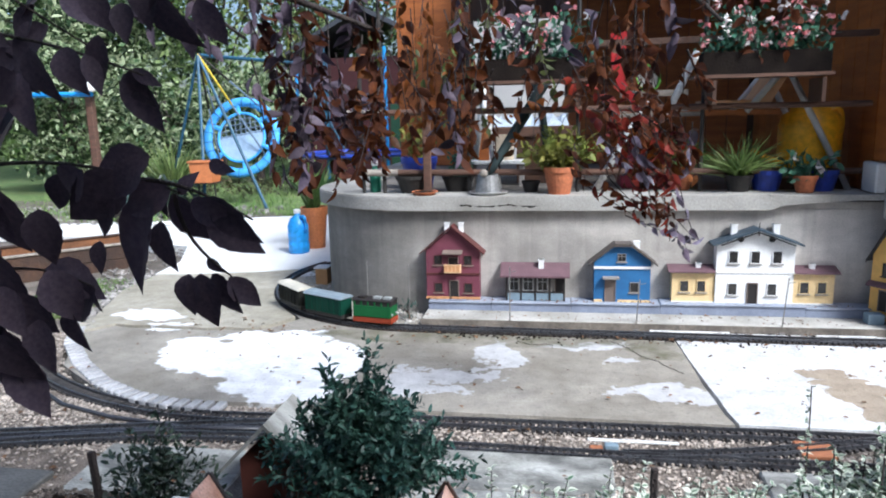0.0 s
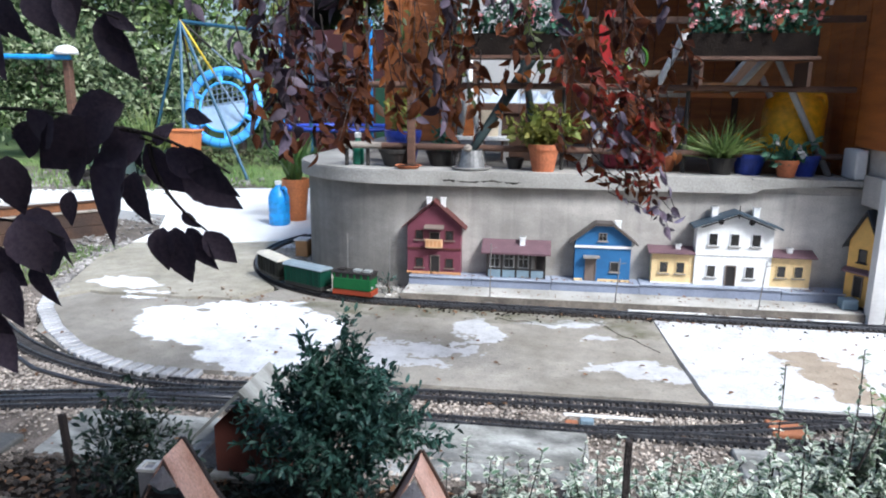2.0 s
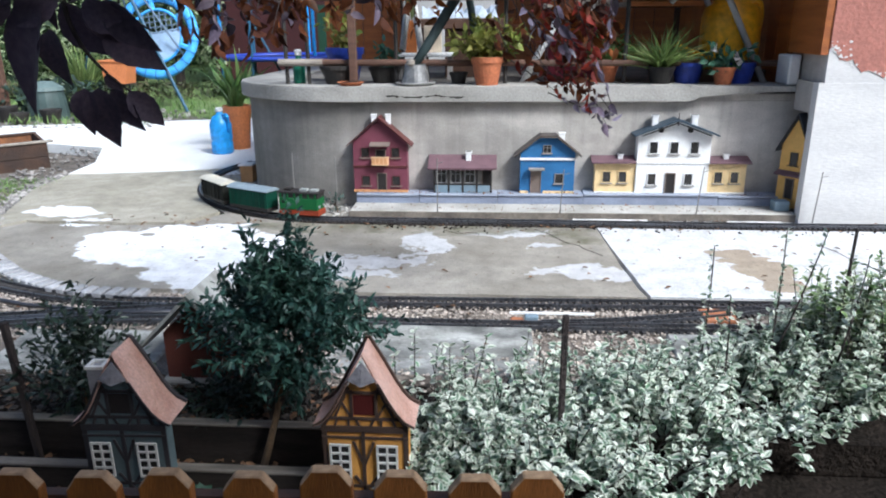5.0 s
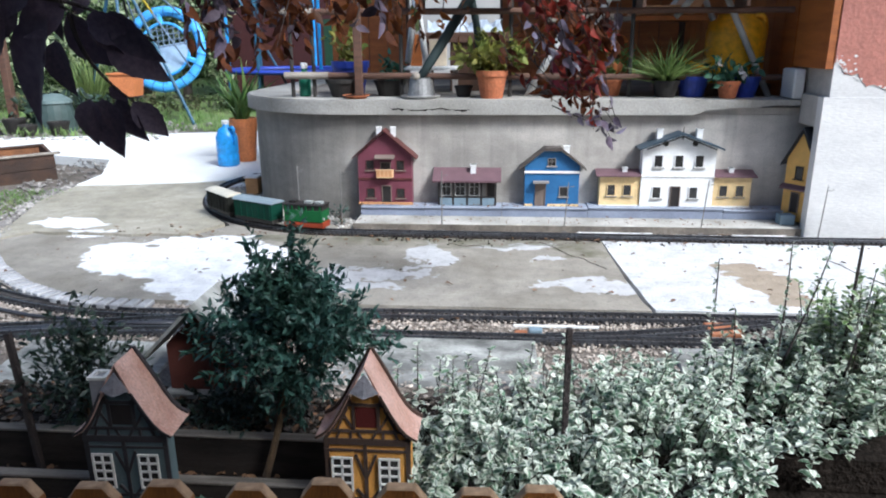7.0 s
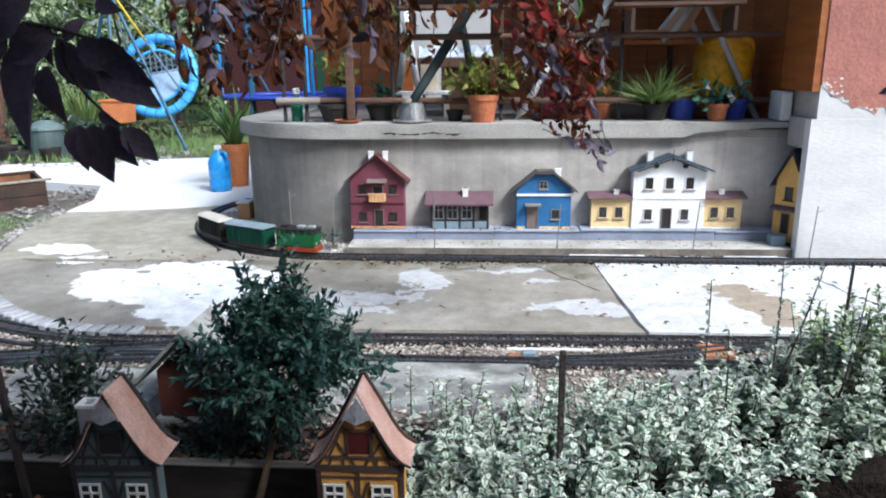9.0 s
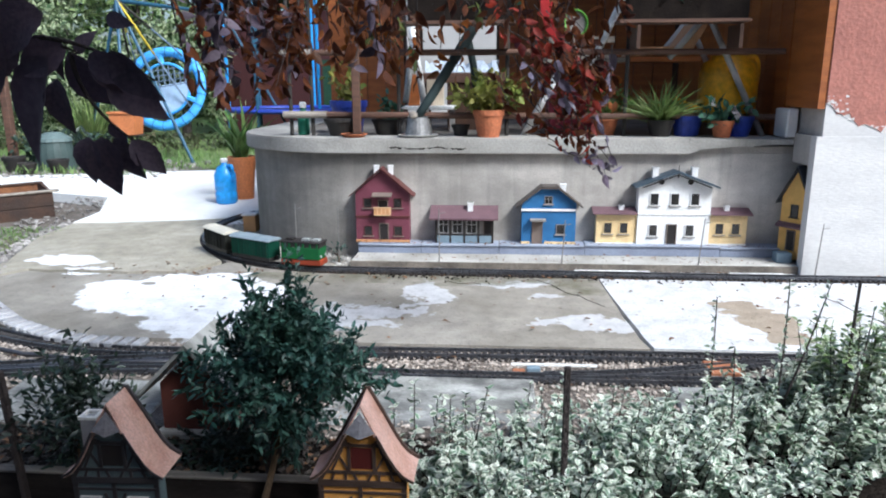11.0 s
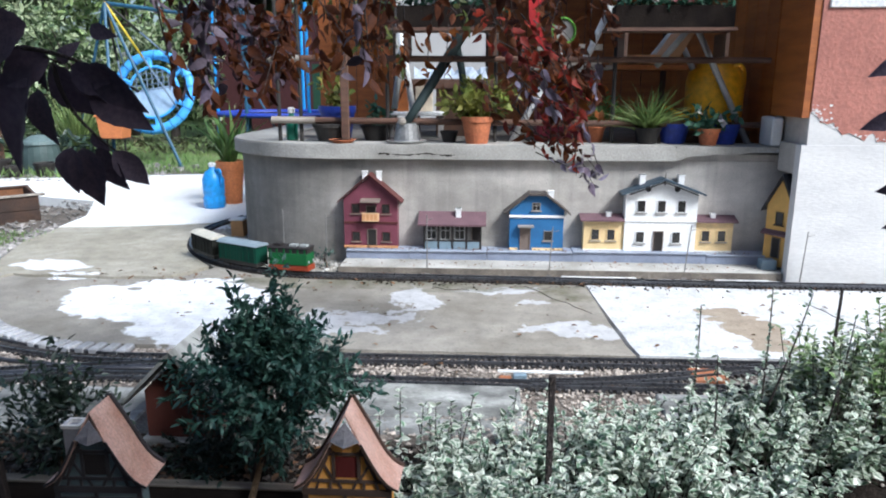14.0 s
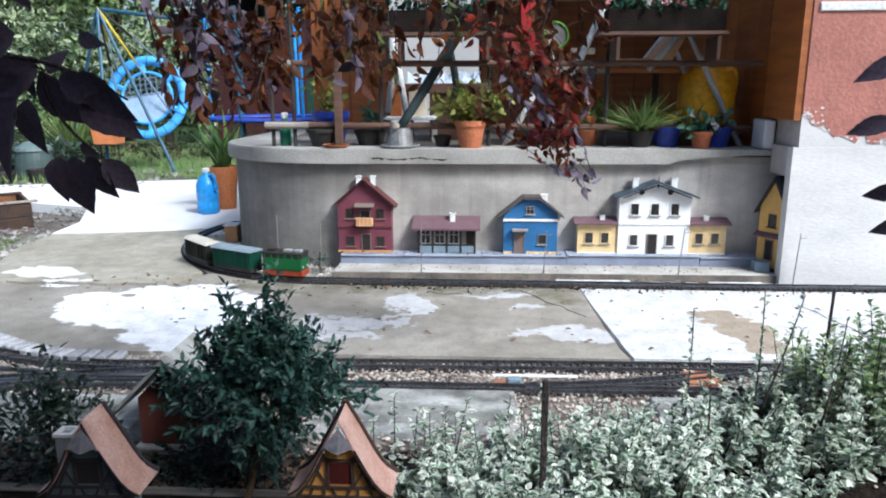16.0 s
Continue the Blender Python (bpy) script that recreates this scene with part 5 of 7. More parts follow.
shrub("small_shrub", "low dark green shrub under the taller one", 15, (-0.63, 2.76, -0.125), (-0.62, 2.76, 0.0), (0.19, 0.12, 0.13), 190, 110, 0.028, SHRUB_DARK, stem=0.005)
shrub("small_shrub", "low dark green shrub near the wall base", 14, (-0.80, 4.99, 0.0), (-0.82, 5.03, 0.06), (0.12, 0.06, 0.09), 26, 90, 0.026, BUSH_LEAF, stem=0.005)

# variegated hedge: shoots with pairs of leaves that face up and outwards
def leafy_shoots(g, starts, ends, gap, size):
    """Opposite pairs of leaves up each shoot, larger in the middle, a tuft at the tip."""
    P, W, S = [], [], []
    for a, b in zip(starts, ends):
        d = b - a
        ln = np.linalg.norm(d)
        turn = g.uniform(0, 6.28)
        k = max(3, int(ln / gap))
        bow = g.normal(0, 0.02, 3)
        for i in range(k):
            t = 0.25 + 0.75 * (i + 1) / k
            p = a + d * t + bow * math.sin(math.pi * t)
            turn += 1.57 + g.normal(0, 0.35)
            for side in (0, math.pi):
                q = turn + side
                rise = 0.15 + 0.75 * max(0.0, t - 0.8) / 0.2 + g.normal(0, 0.25)
                P.append(p)
                W.append((math.cos(q), math.sin(q) - 0.15, rise))
                S.append(size * g.uniform(0.7, 1.15) * (1.0 if t < 0.9 else 0.75))
    return np.array(P), np.array(W), np.array(S)


g5 = np.random.default_rng(6)
hedge = thing("variegated_hedge", "low spreading hedge with white-edged green leaves", "hedge")
VARIEGATED_DULL = variegated("dull_variegated_leaf", (0.10, 0.17, 0.09), (0.54, 0.59, 0.48), 0.88, 0.85)
HX = (-0.08, 0.10, 0.45, 0.80, 1.10, 1.40, 2.10)
N = 800
hx = -0.06 + 2.16 * g5.random(N) ** 1.1
lo = np.interp(hx, HX, (2.34, 2.30, 2.36, 2.46, 2.68, 2.80, 2.95))
hi = np.interp(hx, HX, (2.62, 2.80, 2.92, 3.05, 3.28, 3.40, 3.45))
v = g5.random(N)
hy = lo + v * (hi - lo)
crest = np.interp(hx, HX, (0.07, 0.17, 0.16, 0.20, 0.22, 0.25, 0.26))
top = crest * (0.30 + 0.70 * np.clip(v / 0.4, 0, 1)) * (1 - 0.45 * np.clip((v - 0.7) / 0.3, 0, 1))
top *= 0.85 + 0.4 * np.sin(hx * 9 + hy * 7) * np.sin(hy * 11)
starts = np.stack([hx + g5.normal(0, 0.03, N), hy + 0.04 + g5.normal(0, 0.03, N), np.full(N, -0.11)], 1)
ends = np.stack([hx + g5.normal(0, 0.05, N), hy + g5.normal(-0.03, 0.05, N), top * g5.uniform(0.55, 1.25, N)], 1)
dull = np.clip((hx - 0.85) / 0.35, 0, 0.7) > g5.random(N)
for pick, m_ in ((~dull, VARIEGATED), (dull, VARIEGATED_DULL)):
    P, W, S = leafy_shoots(g5, starts[pick], ends[pick], 0.019, 0.031)
    tagged(leaf_cloud("leaves", P, W, S, m_, hedge, rng=g5, up=0.7, shape=leaf_shape(4, 0.62, 0.25, 0.25, 0.8)), kind="stuff")
N = 40
tall = np.stack([g5.uniform(-0.17, 0.62, N), g5.uniform(2.66, 2.90, N), np.full(N, -0.11)], 1)
tops = tall + np.stack([g5.normal(0, 0.05, N), g5.normal(-0.02, 0.04, N), g5.uniform(0.18, 0.34, N)], 1)
P, W, S = leafy_shoots(g5, tall, tops, 0.026, 0.029)
tagged(leaf_cloud("leaves", P, W, S, VARIEGATED, hedge, rng=g5, up=0.6, shape=leaf_shape(4, 0.55, 0.25, 0.25, 0.8)), kind="stuff")
bm = bmesh.new()
for a, b in zip(np.concatenate([starts, tall]), np.concatenate([ends, tops])):
    rod(bm, a, b, 0.003, 0.0012, seg=4)
tagged(part("stem_mass", bm, BARK, hedge), kind="stuff")

# taller fresh green shrub at the end of the hedge
g5 = np.random.default_rng(16)
fresh = thing("green_shrub", "upright fresh green shrub beside the white-edged hedge", "shrub")
N = 60
st = np.stack([g5.uniform(1.22, 1.75, N), g5.uniform(2.95, 3.25, N), np.full(N, -0.1)], 1)
en = st + np.stack([g5.normal(0, 0.05, N), g5.normal(0, 0.05, N), np.interp(st[:, 0], (1.2, 1.35, 1.75), (0.34, 0.48, 0.52)) * g5.uniform(0.6, 1.1, N)], 1)
P, W, S = leafy_shoots(g5, st, en, 0.024, 0.038)
tagged(leaf_cloud("leaves", P, W, S, variegated("fresh_pale_leaf", (0.14, 0.24, 0.07), (0.55, 0.62, 0.42), 1.0, 0.8), fresh, rng=g5, up=0.7, shape=leaf_shape(4, 0.5, 0.2, 0.2, 0.8)), kind="stuff")
bm = bmesh.new()
for a, b in zip(st, en):
    rod(bm, a, b, 0.003, 0.0012, seg=4)
tagged(part("stem_mass", bm, BARK, fresh), kind="stuff")

# pale plank, bricks and scraps between the tracks
tagged(part("wooden_strip", boxes((0.225, 0.565, 3.518, 3.532, -0.018, -0.008), bevel=0.002), WHITE), "white wooden strip lying between the tracks", "strip")
BRICK = paint("orange_brick", (0.42, 0.17, 0.085), 0.85)
for x0, x1, y0, y1 in ((0.228, 0.278, 3.425, 3.462), (0.985, 1.115, 3.465, 3.585)):
    tagged(part("brick", boxes((x0, x1, y0, y1, -0.02, -0.002), bevel=0.004), BRICK), "orange brick lying in the ballast", "brick", "bricks")
tagged(part("switch_motor", boxes((0.283, 0.335, 3.43, 3.462, -0.02, 0.012), bevel=0.003), BLUE_GREY), "blue-grey turnout motor beside the track", "switch motor")
tagged(part("wooden_strip", boxes((0.62, 1.05, 4.875, 4.895, 0.005, 0.012)), WHITE), "white strip lying beside the far track", "strip")
tagged(part("wooden_strip", boxes((1.50, 1.80, 4.868, 4.882, 0.005, 0.011)), WHITE), "short white strip lying beside the far track", "strip")

# small weeds in the bare soil
def weed(x, y, z, n, size, seed):
    g = np.random.default_rng(seed)
    wd = thing("weed", "small fresh green weed in dark soil", "weed", "weeds in the bed")
    a = g.uniform(0, 6.28, n)
    d = np.stack([np.cos(a), np.sin(a), g.uniform(0.3, 1.0, n)], 1)
    leaf_cloud("leaves", np.tile((x, y, z), (n, 1)) + d * size * 0.2, d, size * g.uniform(0.6, 1.2, n), POT_LEAF_BLUE, wd, rng=g, up=0.7, shape=leaf_shape(4, 0.7, 0.2, 0.1))["kind"] = "stuff"


weed(-0.615, 2.44, -0.125, 12, 0.05, 5)
weed(-0.325, 2.43, -0.125, 10, 0.05, 6)
weed(1.62, 2.9, 0.2, 12, 0.07, 7)


# ---- veranda: railing, boxes, pots and clutter ----
rl = thing("veranda_railing", "dark timber veranda railing with black steel posts", "railing")
LOG = mat("barked_log", (0.14, 0.07, 0.045), (0.085, 0.045, 0.03), 0.75, 6, 50, 0.4, stretch=(1, 6, 6))
part("rail", rods(((-1.20, 5.36, 0.885), (1.86, 5.36, 0.865), 0.021, 0.018), seg=10), LOG, rl)
part("rail", rods(((-1.26, 5.34, 1.265), (1.86, 5.34, 1.25), 0.020, 0.017), seg=10), LOG, rl)
part("rail", boxes((0.15, 1.86, 5.32, 5.36, 1.62, 1.655)), WOOD_DARK, rl)
part("end_cap", rods(((-1.262, 5.34, 1.265), (-1.00, 5.34, 1.264), 0.0215), seg=10), WOOD_PALE, rl, "pale bare rail end")
part("end_cap", rods(((-1.203, 5.36, 0.885), (-0.92, 5.36, 0.884), 0.0225), seg=10), WOOD_PALE, rl, "pale bare rail end")
part("post", boxes((-0.745, -0.695, 5.30, 5.335, 0.752, 1.42), bevel=0.004), LOG, rl)
for x in (-1.16, -1.02, -0.46, 0.22, 0.95):
    part("post", rods(((x, 5.385, 0.752), (x, 5.385, 2.94), 0.013)), BLACK, rl)


def flowers(parent, seed, x0, x1, y, z, n=130):
    g = np.random.default_rng(seed)
    st = np.stack([g.uniform(x0, x1, n), g.uniform(y - 0.05, y + 0.05, n), np.full(n, z)], 1)
    en = st + np.stack([g.normal(0, 0.07, n), g.normal(-0.03, 0.06, n), g.uniform(0.03, 0.28, n)], 1)
    P, W, S = shoots(g, st, en, 30, 0.045, 0.7, 0.03)
    tagged(leaf_cloud("leaves", P, W, S, POT_LEAF_BLUE, parent, rng=g, shape=leaf_shape(3, 0.7)), kind="stuff")
    for m_, k in ((PETAL_PINK, 3), (PETAL_WHITE, 2)):
        sel = en[g.permutation(n)[: n // 5]]
        P = np.repeat(sel, 6, axis=0) + g.normal(0, 0.012, (len(sel) * 6, 3)) + np.array([0, -0.02, 0.02])
        tagged(leaf_cloud("petals", P, g.normal(size=P.shape), np.full(len(P), 0.03), m_, parent, rng=g, shape=leaf_shape(2, 0.9)), kind="stuff")


def flower_box(label, x0, x1, z0, seed):
    b_ = thing("flower_box", label, "flower box", "railing flower boxes")
    part("box", boxes((x0, x1, 5.16, 5.18, z0, z0 + 0.125), (x0, x1, 5.30, 5.315, z0, z0 + 0.125), (x0, x0 + 0.02, 5.18, 5.30, z0, z0 + 0.125), (x1 - 0.02, x1, 5.18, 5.30, z0, z0 + 0.125), (x0, x1, 5.18, 5.30, z0, z0 + 0.01)), mat("dark_box_board", (0.02, 0.015, 0.012), (0.012, 0.009, 0.008), 0.9, 10, 80, 0.2, spec=0.1), b_)
    part("ledge", boxes((x0 - 0.05, x1 + 0.01, 5.13, 5.33, z0 - 0.018, z0)), LOG, b_)
    part("earth", boxes((x0 + 0.02, x1 - 0.02, 5.18, 5.30, z0 + 0.01, z0 + 0.105)), SOIL, b_)
    for x in (x0 + 0.05, x1 - 0.05):
        part("bracket", boxes((x, x + 0.02, 5.13, 5.35, z0 - 0.16, z0 - 0.03)), WOOD_DARK, b_)
    flowers(b_, seed, x0 + 0.03, x1 - 0.03, 5.24, z0 + 0.1)
    return b_


flower_box("dark wooden flower box with pink and white blossoms on the railing", 0.90, 1.57, 1.425, 21)
flower_box("dark wooden flower box with small pink blossoms on the railing", -0.37, 0.25, 1.43, 22)


def pot(name, label, x, y, z, r, h, material, plant=None):
    p_ = thing(name, label, "flower pot", "pots on the terrace")
    part("pot", lathe([(r * 0.68, 0), (r * 0.92, h * 0.8), (r * 0.98, h * 0.8), (r, h), (r * 0.9, h), (r * 0.86, h * 0.88)], 24, (x, y, z)), material, p_, smooth=False)
    part("earth", lathe([(r * 0.87, h * 0.86), (r * 0.86, h * 0.9)], 20, (x, y, z)), SOIL, p_)
    if plant:
        plant(p_, x, y, z + h * 0.85)
    return p_


def bushy(seed, w, hgt, n, size, material, flowers_of=None):
    def make(parent, x, y, z):
        g = np.random.default_rng(seed)
        a = g.uniform(0, 6.28, n)
        rr = np.sqrt(g.random(n)) * w
        en = np.stack([x + rr * np.cos(a), y + rr * np.sin(a) * 0.6, z + hgt * (0.35 + 0.75 * g.random(n)) * (1 - 0.4 * (rr / w) ** 2)], 1)
        st = np.stack([np.full(n, x), np.full(n, y), np.full(n, z)], 1) + g.normal(0, 0.02, (n, 3)) * np.array([1, 1, 0])
        P, W, S = shoots(g, st, en, 45, size, 0.6, 0.03)
        tagged(leaf_cloud("leaves", P, W, S, material, parent, rng=g), kind="stuff")
        if flowers_of:
            sel = en[: n // 7]
            tagged(leaf_cloud("petals", np.repeat(sel, 3, axis=0), g.normal(size=(len(sel) * 3, 3)), np.full(len(sel) * 3, size * 0.8), flowers_of, parent, rng=g, shape=leaf_shape(2, 0.9)), kind="stuff")
    return make


def spiky(seed, n, length, width, material, lean=0.8):
    def make(parent, x, y, z):
        g = np.random.default_rng(seed)
        vs, fs = leaf_shape(6, width, 0.3, 0.35, 0.55)
        a = g.uniform(0, 6.28, n)
        t = lean * np.sqrt(g.random(n))
        W = np.stack([np.cos(a) * t, np.sin(a) * t, np.ones(n)], 1)
        P = np.stack([np.full(n, x), np.full(n, y), np.full(n, z)], 1) + g.normal(0, 0.012, (n, 3))
        tagged(leaf_cloud("leaves", P, W, length * g.uniform(0.6, 1.1, n), material, parent, rng=g, up=0.6, shape=(vs, fs)), kind="stuff")
    return make


YELLOW_GREEN = mat("yellow_green_leaf", (0.15, 0.19, 0.035), (0.24, 0.22, 0.05), 0.5, 5, 60, 0, random_by=0.4, see_through=0.35)
GREY_GREEN = mat("grey_green_blade", (0.13, 0.22, 0.06), (0.26, 0.31, 0.11), 0.5, 5, 60, 0, random_by=0.35, see_through=0.3)
pot("flower_pot", "terracotta pot with a yellow-green bushy plant on the coping", 0.108, 5.29, 0.75, 0.098, 0.165, TERRACOTTA, bushy(31, 0.25, 0.25, 62, 0.062, YELLOW_GREEN))
pot("flower_pot", "dark pot with a large grassy spider plant on the coping", 1.165, 5.36, 0.75, 0.085, 0.10, BLACK, spiky(32, 260, 0.29, 0.046, GREY_GREEN, 1.7))
pot("flower_pot", "terracotta pot with a blue-green leafy plant on the coping", 1.515, 5.28, 0.75, 0.068, 0.10, TERRACOTTA, bushy(33, 0.17, 0.16, 26, 0.065, POT_LEAF_BLUE, PETAL_WHITE))
pot("flower_pot", "dark pot with a green plant behind the coping", 0.85, 5.48, 0.742, 0.08, 0.12, TERRACOTTA, bushy(34, 0.18, 0.22, 34, 0.055, POT_LEAF))
pot("plant_bowl", "wide dark bowl standing on the coping", -0.83, 5.42, 0.75, 0.125, 0.11, BLACK, None)
pot("plant_bowl", "blue tub standing behind the railing", -0.86, 5.75, 0.742, 0.13, 0.22, BLUE_DARK, bushy(36, 0.16, 0.3, 15, 0.066, YELLOW_GREEN))
pot("plant_bowl", "dark planting bowl on the terrace edge", -0.55, 5.50, 0.75, 0.11, 0.10, BLACK, bushy(37, 0.12, 0.2, 14, 0.06, POT_LEAF_BLUE))
pot("saucer", "flat orange clay saucer on the coping", -0.73, 5.265, 0.75, 0.085, 0.022, TERRACOTTA, None)
pot("plant_bowl", "royal blue plastic tub behind the pots", 1.34, 5.42, 0.742, 0.10, 0.13, BLUE_DARK, None)
pot("plant_bowl", "royal blue plastic tub behind the pots", 1.64, 5.40, 0.742, 0.10, 0.13, BLUE_DARK, None)
pot("plant_bowl", "small black pot lying on the coping", -0.07, 5.40, 0.75, 0.06, 0.07, BLACK, None)

# yellow watering can
yc = thing("watering_can", "big yellow plastic watering can on the terrace", "watering can")
part("body", lathe([(0.165, 0.0), (0.18, 0.03), (0.18, 0.31), (0.165, 0.37), (0.12, 0.395), (0.12, 0.415), (0.10, 0.415)], 20, (1.635, 5.63, 0.82)), YELLOW, yc, smooth=True)
tube("handle", bezier((1.70, 5.56, 1.20), (1.80, 5.52, 1.30), (1.80, 5.62, 1.02), 10), 0.018, YELLOW, yc)
tube("spout", bezier((1.48, 5.60, 0.90), (1.38, 5.57, 0.92), (1.28, 5.55, 0.98), 8), 0.025, YELLOW, yc, 0.016)
tagged(part("crate", boxes((1.43, 1.84, 5.50, 5.80, 0.742, 0.822), bevel=0.005), WOOD_DARK), "low dark wooden crate under the watering can", "crate")

# bottle canister with white cap
gb = thing("garden_canister", "dark green canister with a white cap", "canister")
part("body", lathe([(0.035, 0), (0.038, 0.01), (0.038, 0.13), (0.018, 0.16), (0.018, 0.175)], 14, (-1.10, 5.45, 0.75)), paint("bottle_green", (0.02, 0.16, 0.10), 0.35), gb, smooth=True)
part("cap", lathe([(0.022, 0.175), (0.024, 0.20), (0.018, 0.212)], 12, (-1.10, 5.45, 0.75)), WHITE, gb)

GALV = mat("dull_galvanised_steel", (0.20, 0.20, 0.20), (0.32, 0.32, 0.31), 0.5, 12, 60, 0.1, metal=0.5)
# parasol stand: bucket on a dish with a leaning dark green pole
ps = thing("parasol_stand", "metal bucket on a dish with a leaning dark green parasol", "parasol")
part("dish", lathe([(0.10, 0.0), (0.122, 0.012), (0.125, 0.018), (0.115, 0.02), (0.09, 0.008)], 24, (-0.33, 5.285, 0.75)), ALU, ps)
part("bucket", lathe([(0.085, 0.012), (0.062, 0.12), (0.066, 0.125), (0.058, 0.125), (0.055, 0.11)], 20, (-0.33, 5.285, 0.75)), GALV, ps)
tube("parasol", [(-0.34, 5.285, 0.86), (-0.25, 5.36, 1.0), (-0.02, 5.55, 1.38), (0.16, 5.7, 1.68)], 0.026, GREEN_TUBE, ps, 0.04)
part("tip", lathe([(0.012, 0), (0.026, 0.012), (0.026, 0.03), (0.01, 0.045)], 12, (-0.352, 5.225, 0.865)), WOOD_PALE, ps, "pale round tip")
tagged(tube("garden_pole", [(0.06, 5.62, 0.742), (0.0, 5.62, 1.2), (-0.09, 5.6, 1.62)], 0.024, GREEN_TUBE), "dark green pole leaning behind the railing", "pole")

# folding chair frames, cushion, cloths
CHAIR_GREY = paint("pale_grey_chair_tube", (0.52, 0.52, 0.50), 0.4)
fc = thing("folding_chair", "folding garden chair with grey aluminium legs and striped cushion", "chair")
for a, b in (((1.352, 5.42, 1.60), (1.805, 5.42, 0.742)), ((1.36, 5.92, 1.62), (1.81, 5.92, 0.742)), ((1.23, 5.92, 1.215), (1.47, 5.92, 1.53)), ((1.225, 5.51, 1.215), (1.48, 5.48, 1.54))):
    tube("leg", [a, b], 0.019, CHAIR_GREY, fc)
part("seat", boxes((0.98, 1.42, 5.50, 5.92, 1.20, 1.23)), WOOD, fc)
cs = part("cushion", prism_of([(1.0, 1.24), (1.35, 1.235), (1.45, 1.42), (1.40, 1.44), (1.30, 1.29), (1.0, 1.29)], "y", 5.52, 5.90), paint("apricot_cushion", (0.62, 0.36, 0.20)), fc, "apricot striped cushion")
for k in range(4):
    part("stripe", boxes((1.02 + k * 0.085, 1.05 + k * 0.085, 5.515, 5.905, 1.2345, 1.292)), ORANGE, cs)
fc2 = thing("folding_chair", "white folding garden chair leaning behind the railing", "chair")
for a, b in (((0.92, 5.46, 1.58), (0.74, 5.46, 1.18)), ((0.63, 5.46, 1.30), (0.33, 5.46, 0.742)), ((-0.42, 5.7, 1.5), (-0.30, 5.7, 0.742)), ((-0.36, 5.72, 1.62), (-0.46, 5.72, 0.95))):
    tube("leg", [a, b], 0.022, WHITE, fc2)
part("seat", boxes((0.45, 0.95, 5.44, 5.80, 1.20, 1.225)), WOOD_PALE, fc2)
part("backrest", boxes((0.50, 0.93, 5.78, 5.80, 1.23, 1.27), (0.50, 0.93, 5.78, 5.80, 1.33, 1.37)), WOOD_PALE, fc2)
tagged(part("red_cloth", prism_of([(0.42, 1.72), (0.52, 1.73), (0.515, 1.60), (0.49, 1.52), (0.52, 1.42), (0.60, 1.31), (0.56, 1.29), (0.47, 1.40), (0.43, 1.52)], "y", 5.62, 5.66), paint("bright_red_cloth", (0.42, 0.018, 0.02), 0.8)), "bright red cloth hanging on the railing", "cloth")
tagged(part("storage_box", boxes((0.50, 0.88, 5.62, 5.95, 0.742, 1.10), bevel=0.015), paint("wine_red_plastic", (0.22, 0.02, 0.04), 0.5)), "wine-red plastic storage box on the terrace", "box")
sf = thing("low_shelf", "low white-topped shelf on the terrace", "shelf")
part("top", boxes((-0.54, -0.12, 5.84, 6.02, 0.895, 0.92), bevel=0.004), WHITE, sf, "white top board")
for x in (-0.52, -0.17):
    part("side", boxes((x, x + 0.03, 5.86, 6.0, 0.742, 0.8945)), GREY_TRIM, sf)
tagged(part("cream_panel", boxes((-0.337, -0.214, 5.93, 5.95, 0.921, 1.10), bevel=0.003), paint("cream_board", (0.66, 0.56, 0.42))), "cream board standing on the low shelf", "board")
tagged(part("wooden_board", boxes((-0.466, -0.385, 5.91, 5.935, 0.921, 1.135), bevel=0.003), WOOD), "orange-brown board standing on the low shelf", "board")
ct = thing("low_cabinet", "dark brown low cabinet behind the railing", "cabinet")
part("body", boxes((-0.20, 0.19, 6.06, 6.38, 0.742, 1.0745), bevel=0.004), WOOD_DARK, ct)
part("top", boxes((-0.41, 0.22, 6.04, 6.42, 1.075, 1.145), bevel=0.006), LOG, ct, "thick brown top")
part("leg", boxes((-0.39, -0.345, 6.06, 6.105, 0.742, 1.0745)), WOOD_DARK, ct)
part("leg", boxes((-0.39, -0.345, 6.33, 6.375, 0.742, 1.0745)), WOOD_DARK, ct)
# crumpled sheet on the cabinet
gs_ = np.random.default_rng(12)
bm = bmesh.new()
hts = 0.012 + 0.085 * gs_.random((15, 5)) ** 1.3
rows = [[bm.verts.new((-0.37 + 0.038 * i + gs_.uniform(-0.012, 0.012), 6.08 + 0.07 * j, 1.146 + (hts[i, j] if 0 < j < 4 else 0.004))) for j in range(5)] for i in range(15)]
for i in range(14):
    for j in range(4):
        bm.faces.new((rows[i][j], rows[i + 1][j], rows[i + 1][j + 1], rows[i][j + 1]))
tagged(part("plastic_sheet", bm, paint("bluish_white_sheet", (0.62, 0.70, 0.80), 0.4, dark=0.75)), "crumpled bluish white plastic sheet on the low cabinet", "sheet")

# pale sunlit wall seen through the opening at the back of the veranda
tagged(part("wall_8", boxes((-1.3, 1.3, 11.0, 11.2, -0.13, 4.0)), mat("pale_grey_plaster", (0.48, 0.47, 0.46), (0.40, 0.39, 0.38), 0.85, 1.5, 70, 0.15, space="Geo", grain=0.08)), "pale grey plastered wall beyond the veranda opening", "wall", kind="structure")

